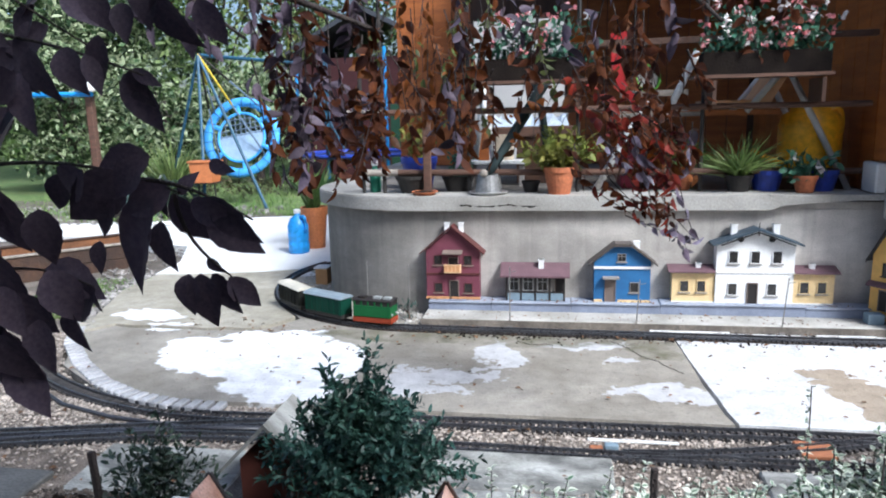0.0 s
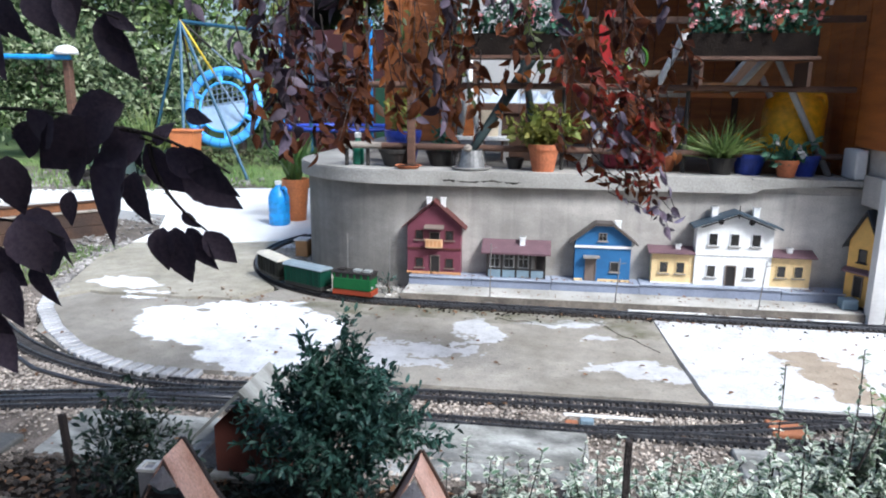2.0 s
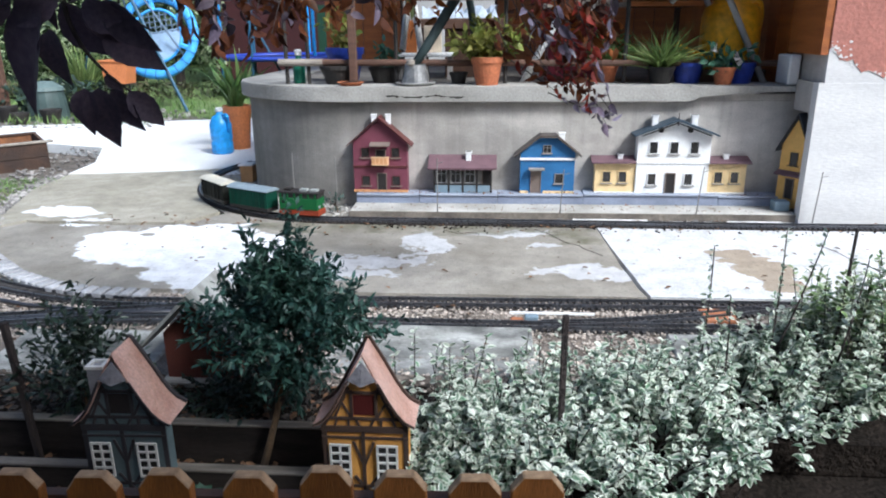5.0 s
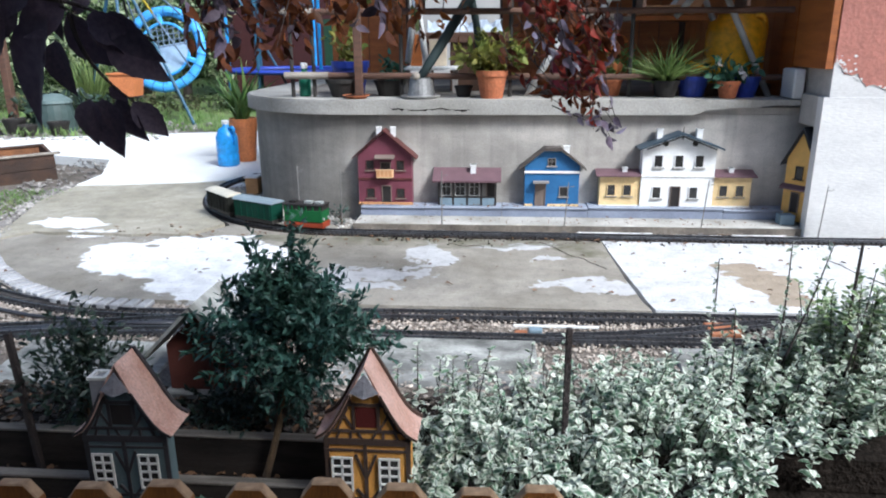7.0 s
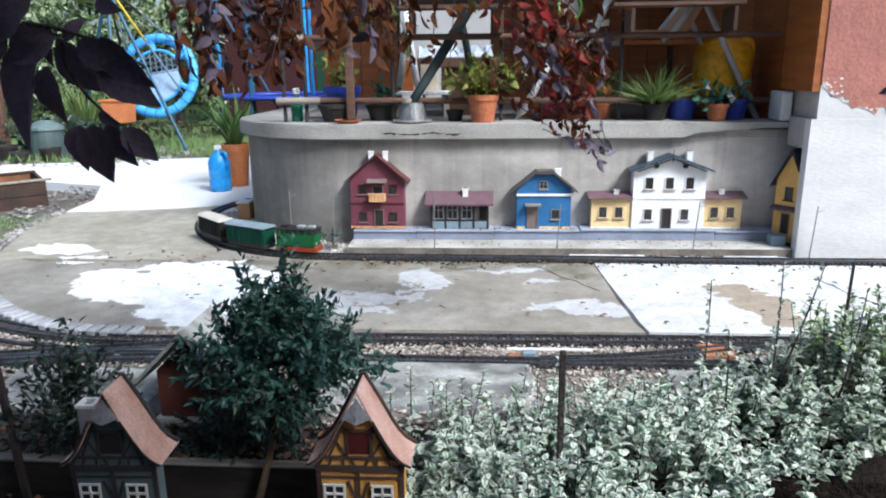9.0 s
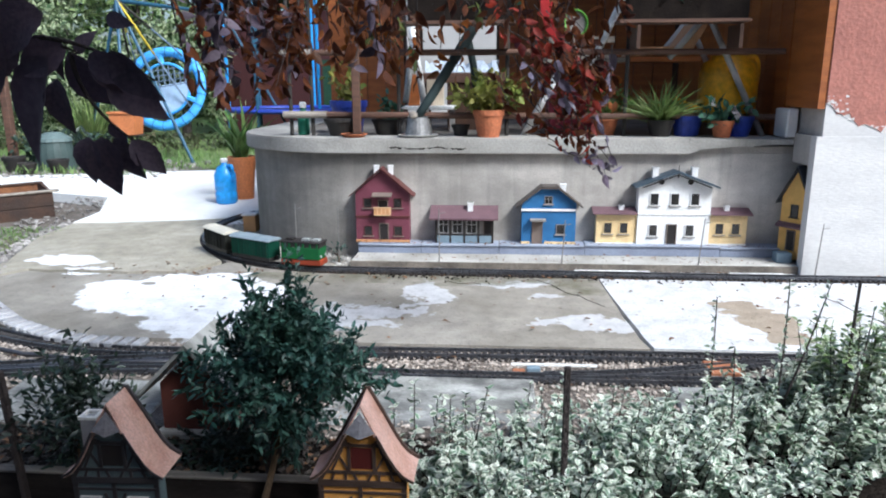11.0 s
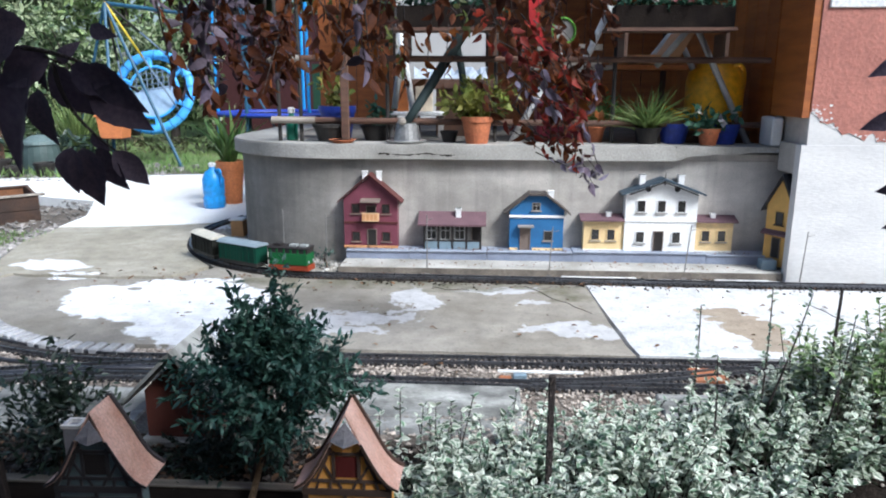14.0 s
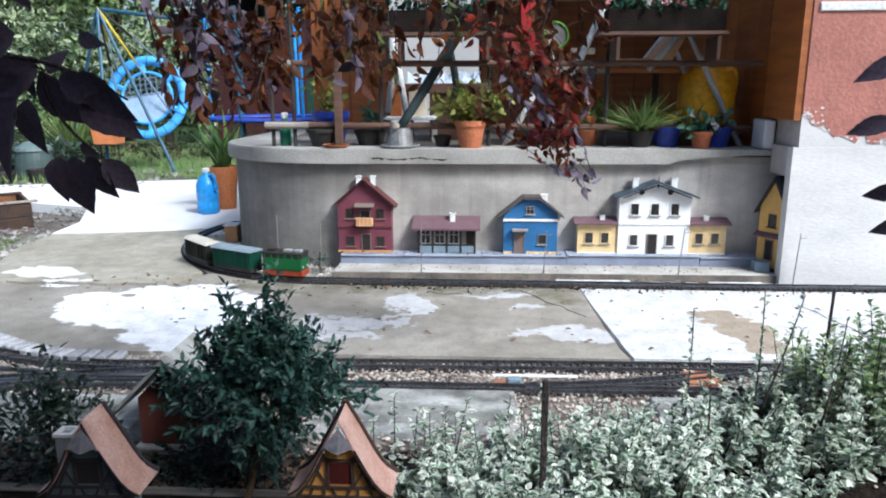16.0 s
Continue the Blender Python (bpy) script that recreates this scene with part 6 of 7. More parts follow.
# round sieve hung on the railing
sv = thing("garden_sieve", "round grey garden sieve with a bright green rim", "sieve")
at_ = Matrix.Translation((0.632, 5.45, 1.431)) @ Matrix.Rotation(radians(82), 4, "X") @ Matrix.Rotation(radians(20), 4, "Y")
bm = lathe([(0.072, -0.012), (0.082, -0.012), (0.082, 0.016), (0.072, 0.016), (0.072, -0.012)], 24)
bmesh.ops.transform(bm, matrix=at_, verts=bm.verts)
part("rim", bm, paint("bright_green_rim", (0.16, 0.42, 0.05), 0.4), sv, "bright green rim")
bm = lathe([(0.071, -0.004), (0.071, 0.0), (0.004, 0.006)], 24)
bmesh.ops.transform(bm, matrix=at_, verts=bm.verts)
part("mesh", bm, GREY_TRIM, sv, "grey mesh")


# ---- the garden at the left ----
cb = thing("wooden_box", "small brown wooden box with a white lid beside the track", "box")
part("body", boxes((-1.71, -1.615, 5.86, 5.96, 0.005, 0.125), bevel=0.004), paint("tan_wood", (0.55, 0.31, 0.14)), cb)
part("lid", boxes((-1.72, -1.612, 5.85, 5.97, 0.1255, 0.138), bevel=0.003), WHITE, cb, "white lid")
pot("flower_pot", "orange plastic pot with a tall spiky yucca", -2.24, 7.36, 0.008, 0.132, 0.40, PLASTIC_POT, spiky(41, 36, 0.58, 0.11, POT_LEAF, 0.45))
bt = thing("water_bottle", "blue plastic water canister with a pale cap", "canister")
part("body", lathe([(0.085, 0), (0.097, 0.014), (0.097, 0.10), (0.089, 0.115), (0.097, 0.13), (0.097, 0.26), (0.068, 0.33), (0.028, 0.355), (0.028, 0.375)], 18, (-2.305, 7.08, 0.008)), BLUE, bt, smooth=True)
part("cap", lathe([(0.031, 0.375), (0.034, 0.405), (0.022, 0.412)], 12, (-2.305, 7.08, 0.008)), WHITE, bt)
tube("handle", bezier((-2.26, 7.04, 0.35), (-2.18, 7.00, 0.41), (-2.215, 7.03, 0.21), 8), 0.013, BLUE, bt)

# wooden trough planter
tp = thing("trough_planter", "weathered rusty-brown wooden trough planter", "planter", at=pose(-4.134, 6.278, 0.0, 0, 0, 47))
# rusty boards in two tones: near side darkened as in shade, far side as lit
RUST_SHADED = mat("shaded_rusty_board", (0.075, 0.038, 0.022), (0.035, 0.021, 0.016), 0.8, 5, 50, 0.4)
RUST_LIT = mat("lit_rusty_board", (0.24, 0.10, 0.04), (0.10, 0.045, 0.022), 0.8, 5, 50, 0.4)
for z0, z1 in ((-0.05, 0.065), (0.068, 0.185)):
    part("side", boxes((-0.95, 0.55, -0.19, -0.165, z0, z1), bevel=0.004), RUST_SHADED, tp)
    part("side", boxes((-0.95, 0.55, 0.185, 0.21, z0, z1 + (0.03 if z1 > 0.1 else 0)), bevel=0.004), RUST_LIT, tp, "rust-orange far side in the lit board colour")
for x in (-0.95, 0.525):
    part("end", prism_of([(-0.165, -0.05), (0.185, -0.05), (0.185, 0.215), (0.10, 0.235), (-0.165, 0.19)], "x", x, x + 0.025), RUST_SHADED, tp)
part("rim", boxes((-0.97, 0.60, -0.205, -0.155, 0.1855, 0.205), bevel=0.005), WOOD_PALE, tp, "pale worn rim")
part("rim", boxes((-0.97, 0.57, 0.175, 0.225, 0.2155, 0.235), bevel=0.005), RUST_SHADED, tp)
part("earth", boxes((-0.92, 0.52, -0.165, 0.185, -0.03, 0.05)), SOIL, tp)

# stones and grass along the slab's edge
VERGE_STONE = mat("dull_rubble", (0.34, 0.32, 0.30), (0.16, 0.15, 0.14), 0.9, 3, 60, 0.3, random_by=0.45, space="Geo")
VERGE = mat("grey_brown_earth", (0.19, 0.165, 0.14), (0.10, 0.085, 0.07), 0.95, 5, 60, 0.8, space="Geo", grain=0.35)
g6 = np.random.default_rng(61)
n = 420
ex_, ey_ = g6.uniform(-3.75, -2.95, n), g6.uniform(5.2, 7.6, n)
rng = g6
stone_cloud("edge_stones", np.stack([ex_ + (ey_ - 6.2) * -0.18, ey_, np.full(n, -0.02)], 1), g6.uniform(0.008, 0.024, n), VERGE_STONE, "rubble stones along the slab edge")
sheet("verge_2", [(-14, 8.3), (-9.5, 8.42), (-5.4, 8.93), (-4.2, 9.28), (-3.4, 9.55), (-3.7, 9.9), (-4.5, 10.35), (-5.2, 11.3), (-14, 11.6)], -0.126, -0.006, VERGE, "bare grey-brown earth beyond the path", "verge")
sheet("verge_1", [(-9, 5.0), (-3.3, 5.0), (-3.0, 5.3), (-3.22, 6.1), (-3.4, 7.0), (-5.3, 7.8), (-9, 7.6)], -0.126, -0.03, VERGE, "earth verge beside the concrete slab", "verge")


def grass(name, label, n, x0, x1, y0, y1, z, size, seed):
    g = np.random.default_rng(seed)
    P = np.stack([g.uniform(x0, x1, n), y0 + (y1 - y0) * g.random(n) ** 1.5, np.full(n, z)], 1)
    W = np.stack([g.normal(0, 0.35, n), g.normal(0, 0.35, n), np.ones(n)], 1)
    return tagged(leaf_cloud(name, P, W, size * g.uniform(0.5, 1.3, n), GRASS, None, rng=g, shape=leaf_shape(2, 0.12, 0.2, 0.2)), label, "grass", kind="stuff")


grass("grass", "short green lawn grass", 9000, -9.0, -1.7, 9.6, 15, -0.02, 0.07, 62)
grass("grass_tuft", "rough weeds on the bare earth", 700, -7.5, -3.9, 8.9, 11.2, -0.01, 0.13, 65)
grass("grass_tuft", "mossy grass tuft beside the slab", 2200, -3.75, -3.1, 4.9, 6.0, -0.03, 0.045, 63)

g6 = np.random.default_rng(64)
n = 900
rng = g6
stone_cloud("verge_stones", np.stack([g6.uniform(-8.5, -3.8, n), 8.7 + (g6.random(n) ** 1.4) * 1.9, np.full(n, -0.004)], 1), g6.uniform(0.01, 0.045, n), VERGE_STONE, "stones and clods on the bare earth")
n = 1600
P = np.stack([g6.uniform(-8.5, -2.2, n), g6.normal(12.4, 0.22, n), 0.02 + 0.24 * g6.random(n)], 1)
tagged(leaf_cloud("low_border", P, g6.normal(size=(n, 3)), g6.uniform(0.06, 0.14, n), mat("brown_green_border_leaf", (0.07, 0.06, 0.025), (0.05, 0.08, 0.03), 0.8, 2, 20, 0, random_by=0.5, space="Geo"), None, rng=g6, shape=leaf_shape(2, 0.4)), "low dark brown plants edging the lawn", "plants", kind="stuff")

# nest swing
sw = thing("nest_swing", "blue round nest swing hanging on ropes from a frame", "swing")
SX, SY, SZ, SR = -4.66, 11.0, 1.0, 0.535
tilt = Matrix.Translation((SX, SY, SZ)) @ Matrix.Rotation(radians(76), 4, "X") @ Matrix.Rotation(radians(8), 4, "Z")


def torus(r, t, n=40, k=10):
    bm = bmesh.new()
    rings = []
    for i in range(n):
        a = 2 * math.pi * i / n
        rings.append([bm.verts.new(((r + t * math.cos(2 * math.pi * j / k)) * math.cos(a), (r + t * math.cos(2 * math.pi * j / k)) * math.sin(a), t * math.sin(2 * math.pi * j / k))) for j in range(k)])
    for i in range(n):
        A, B_ = rings[i], rings[(i + 1) % n]
        for j in range(k):
            bm.faces.new((A[j], B_[j], B_[(j + 1) % k], A[(j + 1) % k]))
    return bm


RING_BLUE = mat("bright_blue_foam", (0.07, 0.36, 0.86), (0.11, 0.45, 0.92), 0.5, 6, 40, 0.2)
bm = torus(SR + 0.01, 0.07)
bmesh.ops.transform(bm, matrix=tilt @ Matrix.Diagonal((1, 1, 0.7, 1)), verts=bm.verts)
part("ring", bm, RING_BLUE, sw, "thick blue foam ring", smooth=True)
SEAM = paint("dark_blue_lacing", (0.03, 0.12, 0.42), 0.7)
for k in range(22):
    a = 2 * math.pi * k / 22
    bm = torus(0.074, 0.006, 12, 5)
    bmesh.ops.transform(bm, matrix=tilt @ Matrix.Rotation(a, 4, "Z") @ Matrix.Translation((SR + 0.01, 0, 0)) @ Matrix.Diagonal((1, 1, 0.72, 1)) @ Matrix.Rotation(radians(90), 4, "X"), verts=bm.verts)
    part("lacing", bm, SEAM, sw)
bm = torus(0.37, 0.022)
bmesh.ops.transform(bm, matrix=tilt, verts=bm.verts)
part("inner_ring", bm, RING_BLUE, sw, smooth=True)
NET = paint("pale_blue_net", (0.36, 0.50, 0.68), 0.7)
for k in range(6):
    a = 2 * math.pi * k / 6 + 0.55
    p0, p1 = tilt @ Vector((0.36 * math.cos(a), 0.36 * math.sin(a), 0)), tilt @ Vector((SR * math.cos(a), SR * math.sin(a), 0))
    part("strap", rods((p0, p1, 0.035, 0.045), seg=6), RING_BLUE, sw)
# the woven seat: a pale cloth that fills the lower half, cords across the open upper half
bm = prism_of([(0.365 * math.cos(radians(a)), 0.365 * math.sin(radians(a))) for a in range(172, 371, 9)], "z", -0.008, 0.004)
bmesh.ops.transform(bm, matrix=tilt, verts=bm.verts)
part("seat", bm, NET, sw, "pale blue cloth seat")
CORD = paint("grey_blue_cord", (0.16, 0.22, 0.30), 0.8)
for k in range(9):
    x = -0.32 + 0.08 * k
    z_ = math.sqrt(0.37 ** 2 - x * x)
    part("cord", rods((tilt @ Vector((x, 0.02, 0)), tilt @ Vector((x, z_, 0)), 0.008), seg=5), CORD, sw)
for k in range(4):
    y = 0.04 + 0.08 * k
    x = math.sqrt(0.37 ** 2 - y * y)
    part("cord", rods((tilt @ Vector((-x, y, 0.004)), tilt @ Vector((x, y, 0.004)), 0.008), seg=5), CORD, sw)
ROPE = paint("yellow_rope", (0.65, 0.48, 0.05), 0.8)
apex = Vector((-5.1, 10.7, 2.2))
for k in range(4):
    a = math.pi / 4 + math.pi / 2 * k
    p0, p1 = tilt @ Vector((SR * math.cos(a), SR * math.sin(a), 0)), apex + Vector((0, 0, 0.02))
    mid = p0.lerp(p1, 0.52)
    tube("rope", [p0, mid], 0.012, CORD, sw)
    tube("rope", [mid, p1], 0.016, ROPE if k % 2 else BLACK, sw)
STEEL_BLUE = paint("blue_steel", (0.03, 0.10, 0.17), 0.4)
part("beam", rods((apex, apex + Vector((0.3, 3.2, 0.1)), 0.03)), STEEL_BLUE, sw)
for dx, dy in ((0.62, -0.35), (-0.12, -0.75), (-1.3, 0.3)):
    part("frame_leg", rods((apex, Vector((SX + dx, SY + dy - 0.3, -0.02)), 0.022)), STEEL_BLUE, sw)
for dx in (-0.3, 1.0):
    part("frame_leg", rods((apex + Vector((0.3, 3.2, 0.1)), Vector((SX + dx, SY + 3.1, -0.02)), 0.022)), STEEL_BLUE, sw)

# orange planter on a stand in front of it
op = thing("planter_box", "orange plastic planter box on a thin stand", "planter")
part("box", prism_of([(-4.92, 0.70), (-4.56, 0.70), (-4.60, 0.42), (-4.88, 0.42)], "y", 9.85, 10.1), PLASTIC_POT, op)
part("rim", boxes((-4.94, -4.54, 9.83, 10.12, 0.69, 0.718), bevel=0.006), PLASTIC_POT, op)
for x in (-4.86, -4.62):
    part("leg", rods(((x, 9.97, -0.02), (x, 9.97, 0.42), 0.012)), BLACK, op)
part("shelf", boxes((-4.91, -4.57, 9.87, 10.08, 0.405, 0.42)), BLACK, op)

# trampoline
tr_ = thing("trampoline", "blue-padded garden trampoline with blue net poles", "trampoline")
bm = torus(1.0, 0.12, 36, 8)
bmesh.ops.transform(bm, matrix=Matrix.Translation((-3.5, 13.2, 0.62)) @ Matrix.Diagonal((1, 1, 0.35, 1)), verts=bm.verts)
part("pad", bm, BLUE_DARK, tr_, smooth=True)
part("mat", lathe([(0.9, 0), (0.9, 0.01)], 30, (-3.5, 13.2, 0.60)), BLACK, tr_)
for k in range(6):
    a = math.pi / 3 * k + 0.3
    x, y = -3.5 + math.cos(a), 13.2 + math.sin(a)
    part("pole", rods(((x, y, -0.02), (x, y, 2.4), 0.03)), BLUE if k % 2 else STEEL_BLUE, tr_)

# compost bin, bird table, tall grass
cbn = thing("compost_bin", "grey-green domed plastic compost bin", "bin")
part("body", lathe([(0.25, 0), (0.22, 0.28), (0.20, 0.38)], 18, (-5.55, 9.6, -0.02)), paint("grey_green_plastic", (0.06, 0.09, 0.085), 0.5), cbn)
part("lid", lathe([(0.22, 0.38), (0.21, 0.42), (0.10, 0.49), (0.03, 0.50)], 18, (-5.55, 9.6, -0.02)), paint("pale_green_lid", (0.13, 0.18, 0.175), 0.5), cbn)
g10 = np.random.default_rng(101)
dw = thing("garden_weeds", "rank dark weeds round the compost bin", "weeds")
n = 900
P = np.stack([g10.uniform(-6.3, -5.0, n), g10.uniform(9.7, 10.5, n), 0.42 * g10.random(n) ** 1.6], 1)
tagged(leaf_cloud("leaves", P, g10.normal(size=(n, 3)) + np.array([0, 0, 0.6]), g10.uniform(0.06, 0.15, n), SHRUB_DARK, dw, rng=g10, shape=leaf_shape(3, 0.36)), kind="stuff")
for x, y, r_, h_ in ((-5.30, 9.25, 0.13, 0.17), (-5.62, 9.12, 0.11, 0.14), (-5.02, 9.42, 0.10, 0.15), (-5.95, 9.35, 0.14, 0.19)):
    pot("plant_pot", "empty black plastic plant pot on bare earth", x, y, -0.006, r_, h_, BLACK)
fp = thing("climbing_frame", "brown wooden posts carrying a blue crossbar and a white bowl", "frame")
part("post", boxes((-6.46, -6.36, 9.95, 10.05, -0.1, 1.64), bevel=0.01), LOG, fp)
part("post", boxes((-9.1, -9.0, 9.95, 10.05, -0.1, 1.66), bevel=0.01), LOG, fp)
part("crossbar", rods(((-9.2, 9.93, 1.70), (-6.32, 9.93, 1.66), 0.035), seg=10), BLUE, fp)
part("bowl", lathe([(0.16, 0.0), (0.15, 0.05), (0.10, 0.10), (0.03, 0.12)], 14, (-6.36, 9.93, 1.70)), WHITE, fp, "upturned white bowl", smooth=True)
og = thing("ornamental_grass", "tall clump of grey-green ornamental grass", "grass")
spiky(66, 220, 1.0, 0.025, GREY_GREEN, 0.5)(og, -5.75, 10.8, 0.0)

# dark red garden shed and green screen in the distance
gs = thing("garden_shed", "dark red wooden garden shed far behind the lawn", "shed")
part("wall", boxes((-5.6, -2.2, 15.5, 18.0, -0.1, 2.5)), paint("dark_red_board", (0.055, 0.014, 0.016), 0.8), gs)
part("roof", prism_of([(-5.9, 2.4), (-3.9, 3.4), (-1.9, 2.4), (-1.9, 2.5), (-3.9, 3.5), (-5.9, 2.5)], "y", 15.2, 18.2), SLATE, gs)
tagged(part("screen_panel", boxes((-3.2, -2.0, 14.6, 14.64, -0.05, 1.5)), paint("dark_green_panel", (0.012, 0.055, 0.028), 0.7)), "dark green garden screen", "screen")


PALE_BUSH = variegated("pale_bush_leaf", (0.14, 0.215, 0.08), (0.47, 0.53, 0.33), 1.0, 0.9)
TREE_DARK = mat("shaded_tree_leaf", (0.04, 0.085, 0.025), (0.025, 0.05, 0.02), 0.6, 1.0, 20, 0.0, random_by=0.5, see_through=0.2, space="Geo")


def tree_of(label, seed, x, y, h, r, material, leaves, size, z0=0.5):
    g = np.random.default_rng(seed)
    t = thing("garden_tree", label, "tree", "trees behind the lawn")
    tube("trunk", bezier((x, y, -0.13), (x + 0.1, y, h * 0.3), (x, y, h * 0.75), 8), 0.11, BARK, t, 0.03)
    ends = []
    for k in range(26):
        d = g.normal(size=3)
        d /= np.linalg.norm(d)
        ends.append(np.array([x, y, z0 + (h - z0) * 0.52]) + d * np.array([r, r, (h - z0) * 0.5]) * g.uniform(0.45, 1.0))
        tube("limb", bezier((x, y, h * g.uniform(0.15, 0.6)), (np.array([x, y, ends[-1][2]]) + ends[-1]) / 2, ends[-1], 5), 0.025, BARK, t, 0.006)
    c = np.array(ends)[g.integers(0, 26, leaves)]
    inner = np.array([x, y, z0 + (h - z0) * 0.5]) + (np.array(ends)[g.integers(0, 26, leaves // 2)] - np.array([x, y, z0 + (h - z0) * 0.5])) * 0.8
    # inner leaves get a darker green: the crown's own shade painted as leaf colour
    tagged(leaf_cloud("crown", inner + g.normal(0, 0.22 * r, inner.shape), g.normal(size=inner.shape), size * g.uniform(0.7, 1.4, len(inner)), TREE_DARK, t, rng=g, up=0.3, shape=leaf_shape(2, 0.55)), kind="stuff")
    P = c + g.normal(0, 0.30 * r * 0.7, (leaves, 3))
    tagged(leaf_cloud("crown", P, g.normal(size=(leaves, 3)), size * g.uniform(0.6, 1.4, leaves), material, t, rng=g, up=0.3, shape=leaf_shape(3, 0.34)), kind="stuff")
    return t


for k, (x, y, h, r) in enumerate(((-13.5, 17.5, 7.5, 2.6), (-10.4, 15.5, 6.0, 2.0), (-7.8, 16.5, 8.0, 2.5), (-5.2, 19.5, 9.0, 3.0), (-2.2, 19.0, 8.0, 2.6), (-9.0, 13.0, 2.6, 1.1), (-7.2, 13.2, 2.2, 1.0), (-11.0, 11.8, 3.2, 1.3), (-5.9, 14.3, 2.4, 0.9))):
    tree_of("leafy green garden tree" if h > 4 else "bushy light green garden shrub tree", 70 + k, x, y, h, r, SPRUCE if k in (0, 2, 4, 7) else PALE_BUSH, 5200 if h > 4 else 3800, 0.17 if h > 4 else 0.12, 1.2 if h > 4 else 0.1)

# far hedge that closes the garden, and the plain house wall behind the camera
g8 = np.random.default_rng(88)
n = 10000
hx, hz = g8.uniform(-30, 12, n), 4.5 * g8.random(n) ** 1.3
tagged(leaf_cloud("far_hedge", np.stack([hx, 23 + g8.normal(0, 0.7, n), hz], 1), g8.normal(size=(n, 3)), g8.uniform(0.2, 0.5, n), SPRUCE, None, rng=g8, shape=leaf_shape(2, 0.6)), "tall green hedge closing the garden", "hedge", kind="stuff")
# dark sheet added behind the leaves to stand for the shade between them
tagged(part("backdrop", boxes((-34, 14, 24.5, 24.7, -0.1, 1.6)), mat("hedge_shade_sheet", (0.05, 0.08, 0.03), (0.03, 0.05, 0.02), 0.9, 2, 9, 0.5, space="Geo")), "dark sheet standing in for shade inside the far hedge", "hedge", kind="structure")
tagged(part("wall_7", boxes((-9, 9, -3.2, -3.0, -0.13, 4.5)), WALL), "plain rendered wall that closes the garden", "wall", kind="structure")

# pale gravel at the foot of the rounded wall, damp earth under the far track, fallen leaves
rng = np.random.default_rng(91)
n = 800
a = np.radians(rng.uniform(-190, -88, n))
rr = rng.uniform(0.86, 1.14, n)
stone_cloud("wall_gravel", np.stack([-0.74 + rr * np.cos(a), 6.06 + rr * np.sin(a), np.full(n, 0.006)], 1), rng.uniform(0.004, 0.013, n), mat("pale_gravel", (0.50, 0.48, 0.45), (0.28, 0.27, 0.25), 0.85, 6, 60, 0.2, random_by=0.3, space="Geo"), "pale loose gravel at the foot of the rounded wall")
n = 1500
dx = rng.uniform(-0.6, 3.2, n)
stone_cloud("track_grit", np.stack([dx, 4.80 + rng.normal(0, 0.06, n), np.full(n, 0.005)], 1), rng.uniform(0.003, 0.009, n), SOIL, "dark grit and dirt along the far track")
DRY = mat("dry_fallen_leaf", (0.20, 0.10, 0.045), (0.11, 0.06, 0.03), 0.8, 6, 60, 0, random_by=0.5)
n = 420
lx = rng.uniform(-2.4, 2.4, n)
ly = np.where(rng.random(n) < 0.45, 4.76 + rng.normal(0, 0.09, n), np.where(rng.random(n) < 0.5, rng.uniform(3.7, 4.7, n), rng.uniform(2.7, 3.66, n)))
lz = np.where(ly > 3.7, 0.011, -0.008)
w = rng.normal(size=(n, 3)) * np.array([1, 1, 0.15])
tagged(leaf_cloud("fallen_leaves", np.stack([lx, ly, lz], 1), w, rng.uniform(0.012, 0.035, n), DRY, None, rng=rng, up=0.85, shape=leaf_shape(3, 0.55, 0.3, 0.1)), "brown fallen leaves on slab and tracks", "leaves", kind="stuff")

# rubble along the slab's ragged edge, litter in the near bed, debris before the model houses
n = 420
edge_ = [(-3.22, 6.15), (-3.17, 5.6), (-2.95, 4.98), (-2.78, 4.72)]
k_ = rng.integers(0, 3, n)
u_ = rng.random(n)
ea, eb = np.array(edge_)[k_], np.array(edge_)[k_ + 1]
ep = ea + (eb - ea) * u_[:, None] + rng.normal(0, 0.035, (n, 2)) - np.array([0.03, 0])
stone_cloud("edge_rubble", np.stack([ep[:, 0], ep[:, 1], np.full(n, -0.008)], 1), rng.uniform(0.006, 0.026, n), VERGE_STONE, "dull rubble along the broken slab edge")
n = 1700
stone_cloud("bed_litter", np.stack([rng.uniform(-2.3, 0.3, n), rng.uniform(2.66, 2.95, n), np.full(n, -0.02)], 1), rng.uniform(0.004, 0.016, n), mat("earthy_litter", (0.095, 0.078, 0.064), (0.04, 0.032, 0.026), 0.9, 5, 60, 0.3, random_by=0.5, space="Geo"), "small stones and litter on the dark bed")
n = 260
lx = rng.uniform(-0.7, 1.75, n)
ly = np.where(rng.random(n) < 0.5, rng.uniform(5.08, 5.11, n), rng.uniform(4.91, 5.06, n))
lz = np.where(ly > 5.07, 0.119, 0.056)
tagged(leaf_cloud("leaf_debris", np.stack([lx, ly, lz], 1), rng.normal(size=(n, 3)) * np.array([1, 1, 0.15]), rng.uniform(0.008, 0.024, n), DRY, None, rng=rng, up=0.85, shape=leaf_shape(3, 0.5, 0.3, 0.1)), "brown leaf debris on the model platform", "leaves", kind="stuff")
n = 380
lx, ly = rng.uniform(-1.6, -0.1, n), rng.uniform(2.3, 2.9, n)
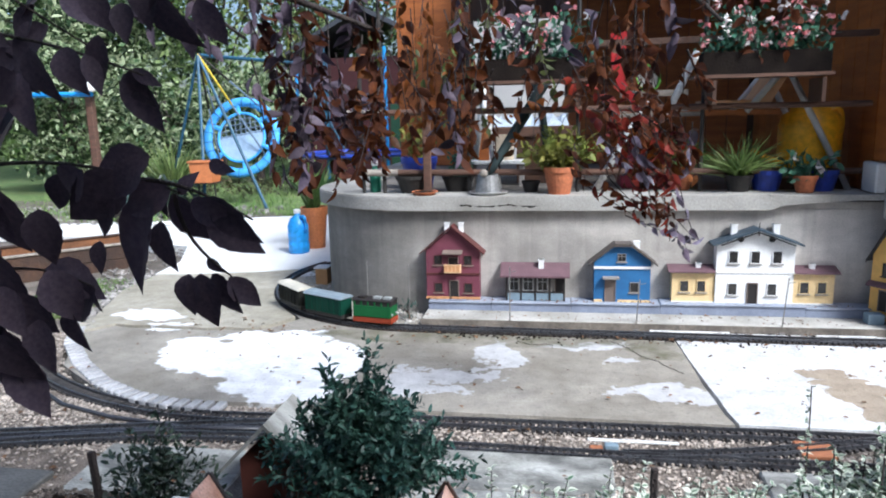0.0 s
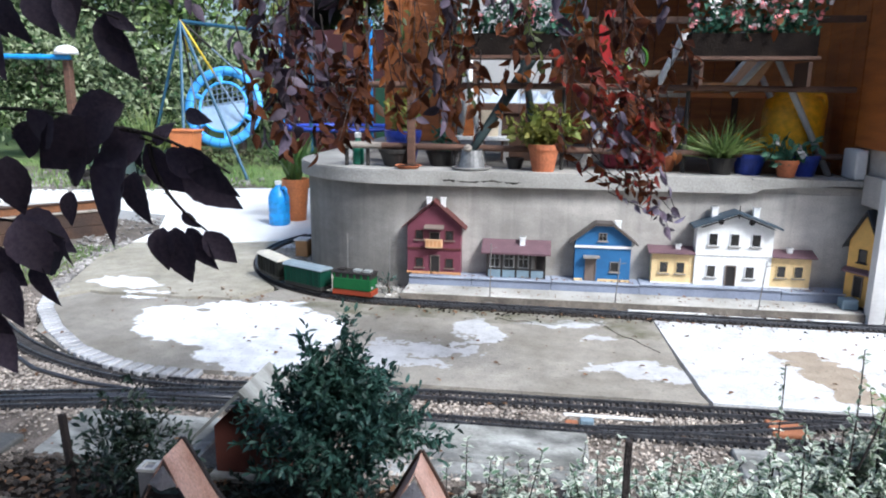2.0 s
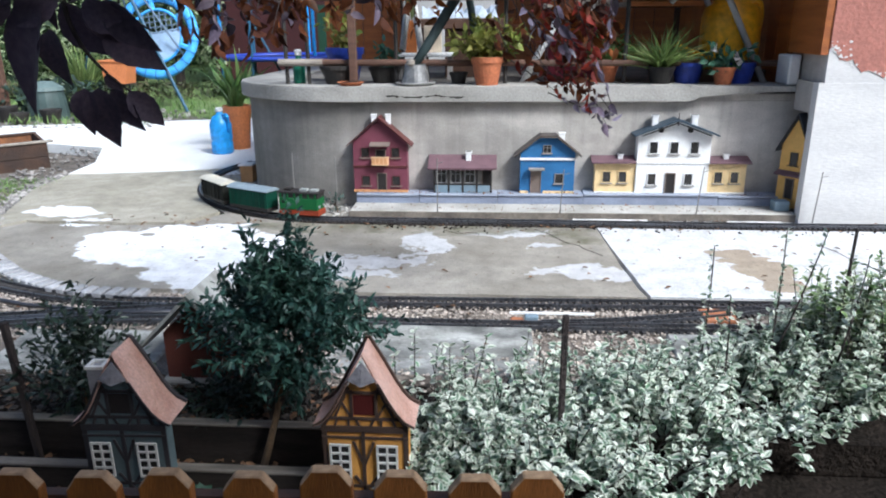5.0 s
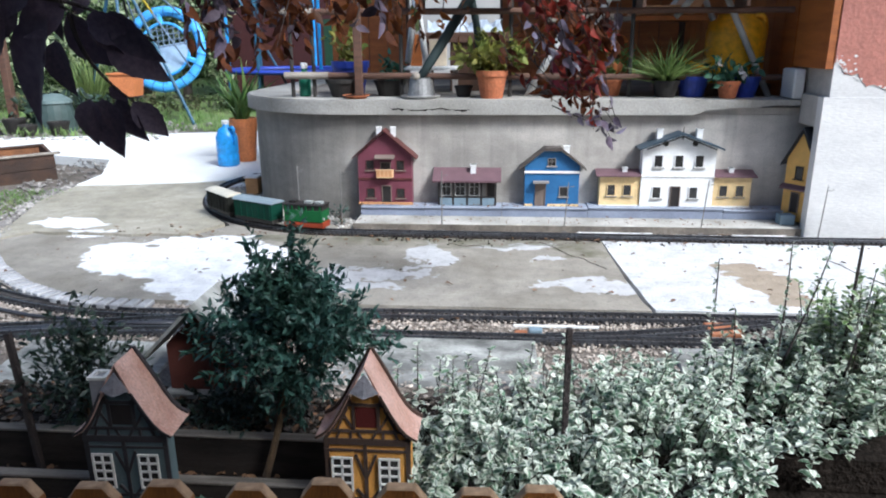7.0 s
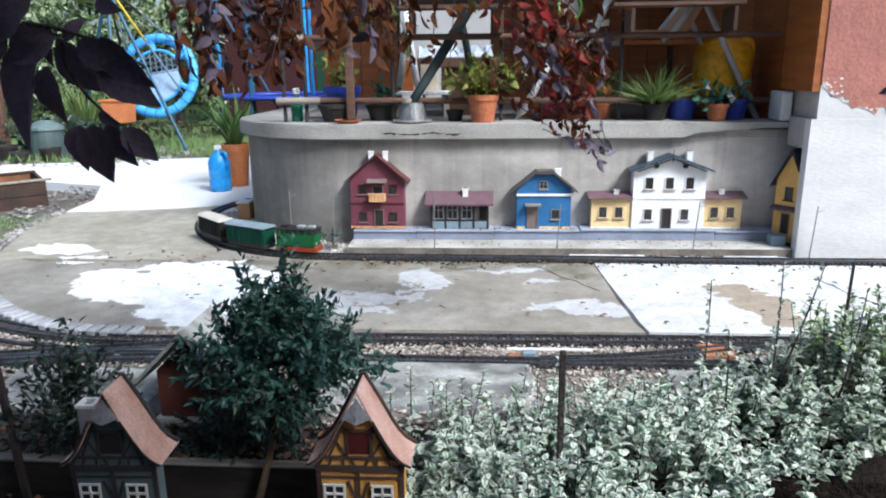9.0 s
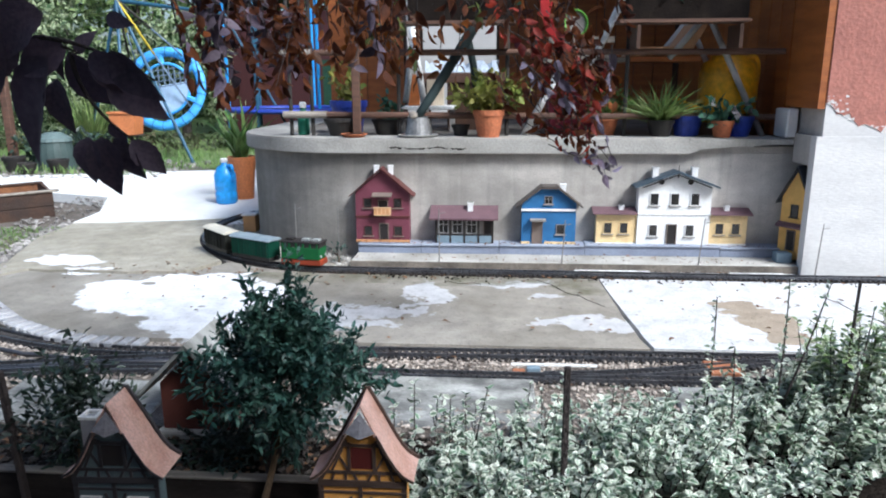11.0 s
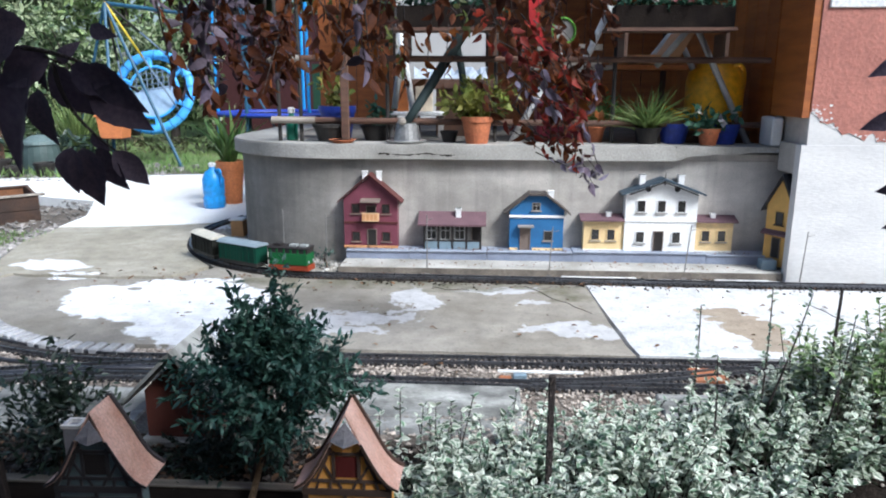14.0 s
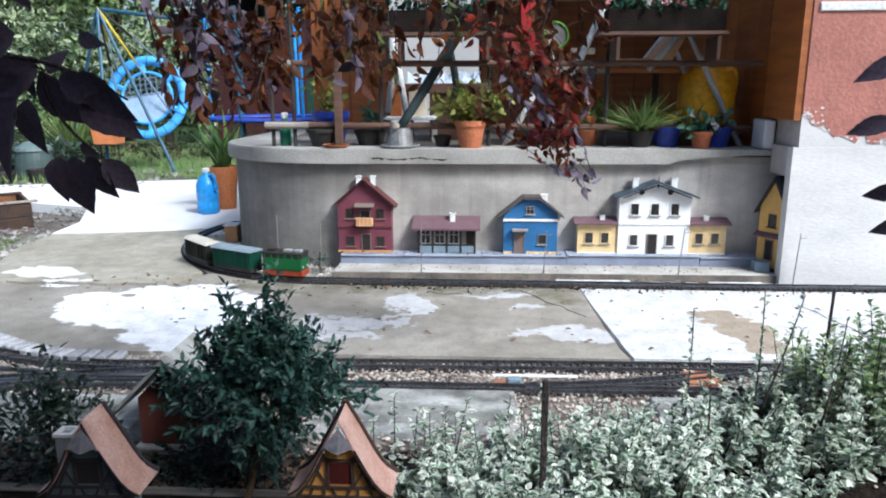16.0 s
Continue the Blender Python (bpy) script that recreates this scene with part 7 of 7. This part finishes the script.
tagged(leaf_cloud("bed_leaves", np.stack([lx, ly, np.where(ly > 2.655, -0.016, -0.122)], 1), rng.normal(size=(n, 3)) * np.array([1, 1, 0.15]), rng.uniform(0.015, 0.04, n), DRY, None, rng=rng, up=0.8, shape=leaf_shape(3, 0.55, 0.3, 0.1)), "dry brown leaves on the dark bed", "leaves", kind="stuff")


# ---- the purple plum tree, with an unseen crown added over the camera ----
g7 = np.random.default_rng(17)
tree = thing("plum_tree", "purple-leaved plum tree with drooping branches", "tree")
tube("trunk", bezier((-1.75, 1.75, -0.13), (-1.7, 1.8, 0.8), (-1.5, 1.9, 1.9), 14), 0.06, BARK, tree, 0.045)
LEAF_BIG = []
for k, wid in enumerate((0.50, 0.60, 0.70)):
    vs_, fs_ = leaf_shape(12, wid, 0.18, 0.10 + 0.09 * k, 0.82, 0.03, 0.18)
    me = bpy.data.meshes.new("leaf")
    me.from_pydata(vs_.tolist(), [], fs_)
    me.materials.append(PLUM)
    me.polygons.foreach_set("use_smooth", [True] * len(me.polygons))
    LEAF_BIG.append(me)


def big_leaf(parent, base, tip, y=1.9, broad=None):
    """A leaf that hangs from base to tip, both (x, z), its blade turned roughly to the path."""
    a, b = Vector((base[0], y, base[1])), Vector((tip[0], y + g7.uniform(-0.03, 0.03), tip[1]))
    way = (b - a).normalized()
    face = Vector((g7.normal(0, 0.35), -1.0, g7.normal(0.25, 0.3)))
    side = way.cross(face).normalized()
    rot = Matrix((side, way, side.cross(way))).transposed().to_4x4()
    ob = new("leaf", LEAF_BIG[int(g7.integers(3)) if broad is None else broad])
    ob.parent = parent
    ob.matrix_basis = Matrix.Translation(a) @ rot @ Matrix.Scale((b - a).length, 4)


def leafy_twig(a, m, b, leaves, y=1.9):
    tw = tube("twig", bezier(a, m, b, 10), 0.004, BARK, tree, 0.0015)
    for base, tip, broad in leaves:
        big_leaf(tw, base, tip, y + g7.uniform(-0.03, 0.03), broad)
    return tw


leafy_twig((-0.95, 2.0, 1.15), (-0.66, 1.93, 1.21), (-0.44, 1.9, 1.13), [
    ((-0.496, 1.184), (-0.580, 1.167), 2), ((-0.488, 1.177), (-0.542, 1.125), 2), ((-0.538, 1.160), (-0.626, 1.085), 2), ((-0.577, 1.167), (-0.649, 1.120), 2), ((-0.551, 1.123), (-0.594, 1.060), 1),
    ((-0.662, 1.110), (-0.653, 1.020), 2), ((-0.648, 1.159), (-0.690, 1.094), 1), ((-0.478, 1.126), (-0.564, 0.966), 1), ((-0.457, 1.137), (-0.540, 1.103), 2), ((-0.581, 1.058), (-0.582, 1.007), 1)])
leafy_twig((-0.50, 1.9, 1.15), (-0.43, 1.9, 1.15), (-0.33, 1.9, 1.09), [
    ((-0.462, 1.127), (-0.389, 1.044), 2), ((-0.458, 1.093), (-0.450, 1.017), 2), ((-0.447, 1.127), (-0.418, 1.162), 1), ((-0.483, 1.137), (-0.479, 1.092), 1), ((-0.410, 1.117), (-0.332, 1.096), 1),
    ((-0.381, 1.127), (-0.304, 1.060), 0), ((-0.411, 1.094), (-0.328, 1.036), 1), ((-0.383, 1.174), (-0.338, 1.163), 0), ((-0.424, 1.124), (-0.393, 1.070), 1)])
leafy_twig((-0.45, 1.9, 1.13), (-0.45, 1.9, 1.06), (-0.37, 1.9, 1.005), [
    ((-0.429, 1.012), (-0.436, 0.944), 2), ((-0.413, 1.012), (-0.400, 0.927), 2), ((-0.403, 1.008), (-0.351, 0.953), 0), ((-0.368, 1.007), (-0.330, 0.954), 1), ((-0.420, 1.028), (-0.398, 1.002), 1)])
leafy_twig((-0.95, 2.0, 0.95), (-0.76, 1.93, 1.04), (-0.60, 1.9, 0.985), [
    ((-0.702, 1.008), (-0.607, 0.970), 2), ((-0.660, 1.016), (-0.630, 0.923), 2), ((-0.617, 0.975), (-0.702, 0.917), 2), ((-0.657, 0.945), (-0.655, 0.858), 1), ((-0.706, 0.930), (-0.686, 0.845), 2), ((-0.600, 0.988), (-0.582, 0.947), 0), ((-0.738, 0.974), (-0.691, 0.895), 2)])
leafy_twig((-0.95, 2.05, 1.40), (-0.70, 1.93, 1.38), (-0.48, 1.9, 1.30), [
    ((-0.604, 1.341), (-0.566, 1.279), 2), ((-0.659, 1.345), (-0.630, 1.264), 2), ((-0.521, 1.308), (-0.483, 1.256), 1), ((-0.501, 1.310), (-0.469, 1.284), 0), ((-0.549, 1.330), (-0.534, 1.272), 0)])
edge_leaves = []
for k in range(22):
    x_, z_ = -0.79 + g7.uniform(-0.03, 0.035), 1.27 - 0.019 * k
    edge_leaves.append(((x_, z_), (x_ + g7.uniform(-0.05, 0.055), z_ - g7.uniform(0.06, 0.12)), None))
leafy_twig((-0.95, 2.05, 1.40), (-0.80, 1.95, 1.30), (-0.79, 1.92, 0.83), edge_leaves)
leafy_twig((-0.79, 1.92, 0.90), (-0.78, 1.91, 0.85), (-0.775, 1.9, 0.84), [((-0.775, 0.86), (-0.722, 0.755), 1), ((-0.79, 0.92), (-0.76, 0.80), 2)])
mass = []
for k in range(18):
    z_ = g7.uniform(1.24, 1.52)
    x_ = g7.uniform(-0.82, -0.62 if z_ > 1.37 else -0.70)
    mass.append(((x_, z_), (x_ + g7.uniform(-0.10, 0.08), z_ - g7.uniform(0.03, 0.10)), None))
leafy_twig((-0.95, 2.05, 1.55), (-0.78, 1.95, 1.46), (-0.58, 1.95, 1.34), mass, 1.96)
leafy_twig((-0.95, 2.05, 1.58), (-0.66, 1.92, 1.48), (-0.37, 1.9, 1.40), [
    ((-0.52, 1.305), (-0.482, 1.215), 0), ((-0.50, 1.40), (-0.487, 1.345), 1), ((-0.435, 1.41), (-0.395, 1.325), 2), ((-0.42, 1.38), (-0.41, 1.32), 0),
    ((-0.385, 1.40), (-0.36, 1.335), 1), ((-0.56, 1.43), (-0.53, 1.36), 1), ((-0.55, 1.36), (-0.56, 1.28), 0), ((-0.46, 1.44), (-0.45, 1.36), 1)])
leafy_twig((0.92, 1.75, 1.10), (0.78, 1.75, 1.15), (0.66, 1.75, 1.13), [((0.662, 1.135), (0.608, 1.112), 0), ((0.70, 1.14), (0.665, 1.10), 0)], 1.75)
leafy_twig((0.92, 1.75, 1.04), (0.76, 1.75, 1.08), (0.65, 1.75, 1.065), [((0.652, 1.066), (0.606, 1.050), 0), ((0.70, 1.07), (0.672, 1.03), 0)], 1.75)
leafy_twig((0.92, 1.75, 0.97), (0.78, 1.75, 1.00), (0.66, 1.75, 0.99), [((0.662, 0.992), (0.620, 0.977), 0), ((0.672, 0.955), (0.632, 0.934), 0), ((0.72, 0.985), (0.69, 0.94), 0)], 1.75)

# limbs from the trunk to the twigs, and larger limbs overhead
for b in ((-0.95, 2.05, 1.40), (-0.95, 2.0, 1.15), (-0.95, 2.0, 0.95), (-0.92, 2.05, 1.6), (-0.95, 2.1, 1.75)):
    tube("limb", bezier((-1.6, 1.85, b[2] * 0.9 + 0.1), (-1.3, 1.98, b[2] + 0.12), b, 8), 0.018, BARK, tree, 0.005)
for a, m, b in (((-0.95, 2.1, 1.7), (-0.6, 2.5, 1.85), (0.0, 2.8, 1.75)), ((-0.94, 2.1, 1.6), (-0.7, 2.5, 1.6), (-0.35, 2.8, 1.45)), ((0.0, 2.8, 1.75), (0.3, 3.0, 1.7), (0.6, 3.3, 1.5)), ((-0.93, 2.1, 1.8), (0.0, 2.3, 2.0), (0.9, 2.6, 1.85)),
                ((-0.95, 2.1, 1.75), (-1.2, 3.0, 1.75), (-1.1, 3.6, 1.55))):
    tube("limb", bezier(a, m, b, 12), 0.016, BARK, tree, 0.006)


# lilac leaves made paler so that glints on the foliage are in their colour
PLUM_PALE = mat("pale_glint_plum_leaf", (0.21, 0.19, 0.26), (0.09, 0.06, 0.085), 0.35, 12, 120, 0.1, random_by=0.5, see_through=0.2)


def hanging(n, lo, hi, drop, size, material, name, per=55, lean=0.0):
    """Drooping leafy shoots whose tips lie within the box lo..hi."""
    lo, hi = np.array(lo), np.array(hi)
    ends = lo + (hi - lo) * g7.random((n, 3))
    starts = ends + np.stack([g7.normal(-lean, 0.06, n), g7.normal(0, 0.08, n), drop * g7.uniform(0.6, 1.3, n)], 1)
    P, W, S = shoots(g7, starts, ends, per, size, 0.6, 0.03)
    W[:, 2] -= 0.35
    tagged(leaf_cloud(name, P, W, S, material, tree, rng=g7, up=0.2, shape=leaf_shape(5, 0.52, 0.2, 0.25, 0.8, 0.0, 0.15)), kind="stuff")
    bm = bmesh.new()
    for a, b in zip(starts, ends):
        rod(bm, a, b, 0.0025, 0.001, seg=4)
    tagged(part("twig_tangle", bm, BARK, tree), kind="stuff")


BRONZE = mat("bronze_plum_leaf", (0.23, 0.066, 0.008), (0.10, 0.036, 0.008), 0.6, 12, 120, 0.1, random_by=0.5, see_through=0.45)
OLIVE = mat("olive_leaf", (0.11, 0.13, 0.03), (0.06, 0.08, 0.02), 0.55, 12, 120, 0.1, random_by=0.5, see_through=0.4)
# dark mass before the veranda's open end
hanging(14, (-0.66, 2.6, 1.08), (-0.12, 3.1, 1.50), 0.24, 0.058, PLUM, "leaves", 46)
hanging(26, (-0.68, 2.7, 1.07), (-0.10, 3.2, 1.50), 0.24, 0.054, PLUM_WARM, "leaves", 46)
hanging(11, (-0.70, 2.8, 1.02), (-0.42, 3.1, 1.14), 0.26, 0.056, PLUM_WARM, "leaves", 46)
hanging(7, (-0.70, 2.8, 1.05), (-0.45, 3.1, 1.20), 0.26, 0.058, PLUM, "leaves", 46)
hanging(23, (-0.60, 3.0, 1.04), (0.1, 3.6, 1.52), 0.2, 0.054, BRONZE, "leaves", 44)
hanging(12, (-0.72, 3.4, 1.06), (0.1, 4.0, 1.55), 0.2, 0.058, OLIVE, "leaves", 40)
hanging(6, (-1.5, 4.0, 1.45), (-0.9, 4.6, 1.75), 0.2, 0.065, OLIVE, "leaves", 36)
hanging(10, (-1.3, 2.8, 1.43), (-0.7, 3.6, 1.70), 0.25, 0.062, PLUM, "leaves", 40)
hanging(7, (-1.2, 3.0, 1.40), (-0.6, 3.6, 1.70), 0.25, 0.060, PLUM_WARM, "leaves", 40)
# thinner fringe over the pots
hanging(9, (-0.1, 2.7, 1.36), (0.75, 3.2, 1.60), 0.22, 0.060, PLUM, "leaves", 40)
hanging(10, (-0.1, 2.9, 1.32), (0.80, 3.4, 1.60), 0.22, 0.058, PLUM_WARM, "leaves", 40)
hanging(8, (0.11, 2.9, 1.20), (0.36, 3.3, 1.38), 0.18, 0.054, PLUM_WARM, "leaves", 42)
hanging(5, (0.12, 3.1, 1.20), (0.40, 3.4, 1.38), 0.18, 0.054, BRONZE, "leaves", 38)
hanging(3, (0.14, 3.45, 0.98), (0.20, 3.5, 1.03), 0.12, 0.050, PLUM_WARM, "leaves", 40)
# the red spray before the terrace wall
hanging(15, (0.32, 3.4, 0.94), (0.575, 3.65, 1.22), 0.14, 0.056, PLUM_RED, "leaves", 46, 0.11)
hanging(17, (0.28, 3.4, 0.93), (0.575, 3.65, 1.24), 0.14, 0.056, PLUM_WARM, "leaves", 46, 0.11)
hanging(6, (0.32, 3.4, 0.92), (0.575, 3.65, 1.22), 0.14, 0.054, BRONZE, "leaves", 40, 0.11)
hanging(6, (0.32, 3.35, 0.90), (0.575, 3.6, 1.20), 0.13, 0.056, PLUM_PALE, "leaves", 34, 0.11)
hanging(8, (0.36, 3.45, 0.82), (0.60, 3.55, 0.94), 0.12, 0.052, PLUM_WARM, "leaves", 40, 0.08)
hanging(5, (0.38, 3.45, 0.80), (0.56, 3.55, 0.92), 0.12, 0.052, PLUM_RED, "leaves", 38, 0.08)
hanging(4, (0.56, 3.5, 0.73), (0.62, 3.56, 0.80), 0.13, 0.052, PLUM_PALE, "leaves", 38, 0.10)
hanging(5, (0.20, 3.3, 1.22), (0.60, 3.6, 1.36), 0.16, 0.056, PLUM_WARM, "leaves", 38, 0.06)
hanging(4, (-0.04, 3.0, 1.24), (0.22, 3.4, 1.40), 0.18, 0.056, PLUM_WARM, "leaves", 38, 0.02)
# unseen crown added above the camera to shade the fence, bed and left house
tips = np.stack([g7.uniform(-0.2, 2.05, 34), g7.uniform(-0.6, 0.75, 34), 2.5 + 0.75 * g7.random(34)], 1)
for k, tip in enumerate(tips):
    if k % 3 == 0:
        tube("limb", bezier((-1.5, 1.9, 1.9), (tip[0] * 0.4 - 0.5, 1.6, 2.6), tip, 10), 0.018, BARK, tree, 0.004)
shade_tips = np.stack([g7.uniform(0.5, 1.15, 14), g7.uniform(0.8, 1.25, 14), 2.35 + 0.35 * g7.random(14)], 1)
# more unseen foliage at the left, added to block skylight from the bed
side_shade_tips = np.stack([g7.uniform(-2.5, -0.35, 30), g7.uniform(0.1, 1.55, 30), 2.05 + 0.8 * g7.random(30)], 1)
for k, tip in enumerate(np.concatenate([side_shade_tips, shade_tips])):
    if k % 3 == 0:
        tube("limb", bezier((-1.5, 1.9, 1.9), ((tip[0] - 1.5) / 2, 1.6, 2.4), tip, 8), 0.018, BARK, tree, 0.004)
n = 3500
cp = np.concatenate([side_shade_tips, shade_tips])[g7.integers(0, 44, n)] + g7.normal(0, 0.2, (n, 3)) * np.array([1, 0.8, 0.5])
tagged(leaf_cloud("leaves", cp, g7.normal(size=(n, 3)), g7.uniform(0.07, 0.12, n), PLUM, tree, rng=g7, up=0.4, shape=leaf_shape(3, 0.6, 0.15, 0.2)), kind="stuff")
n = 4000
cp = tips[g7.integers(0, 34, n)] + g7.normal(0, 0.24, (n, 3)) * np.array([1, 0.6, 0.6])
tagged(leaf_cloud("leaves", cp, g7.normal(size=(n, 3)), g7.uniform(0.07, 0.13, n), PLUM, tree, rng=g7, up=0.4, shape=leaf_shape(3, 0.6, 0.15, 0.2)), kind="stuff")
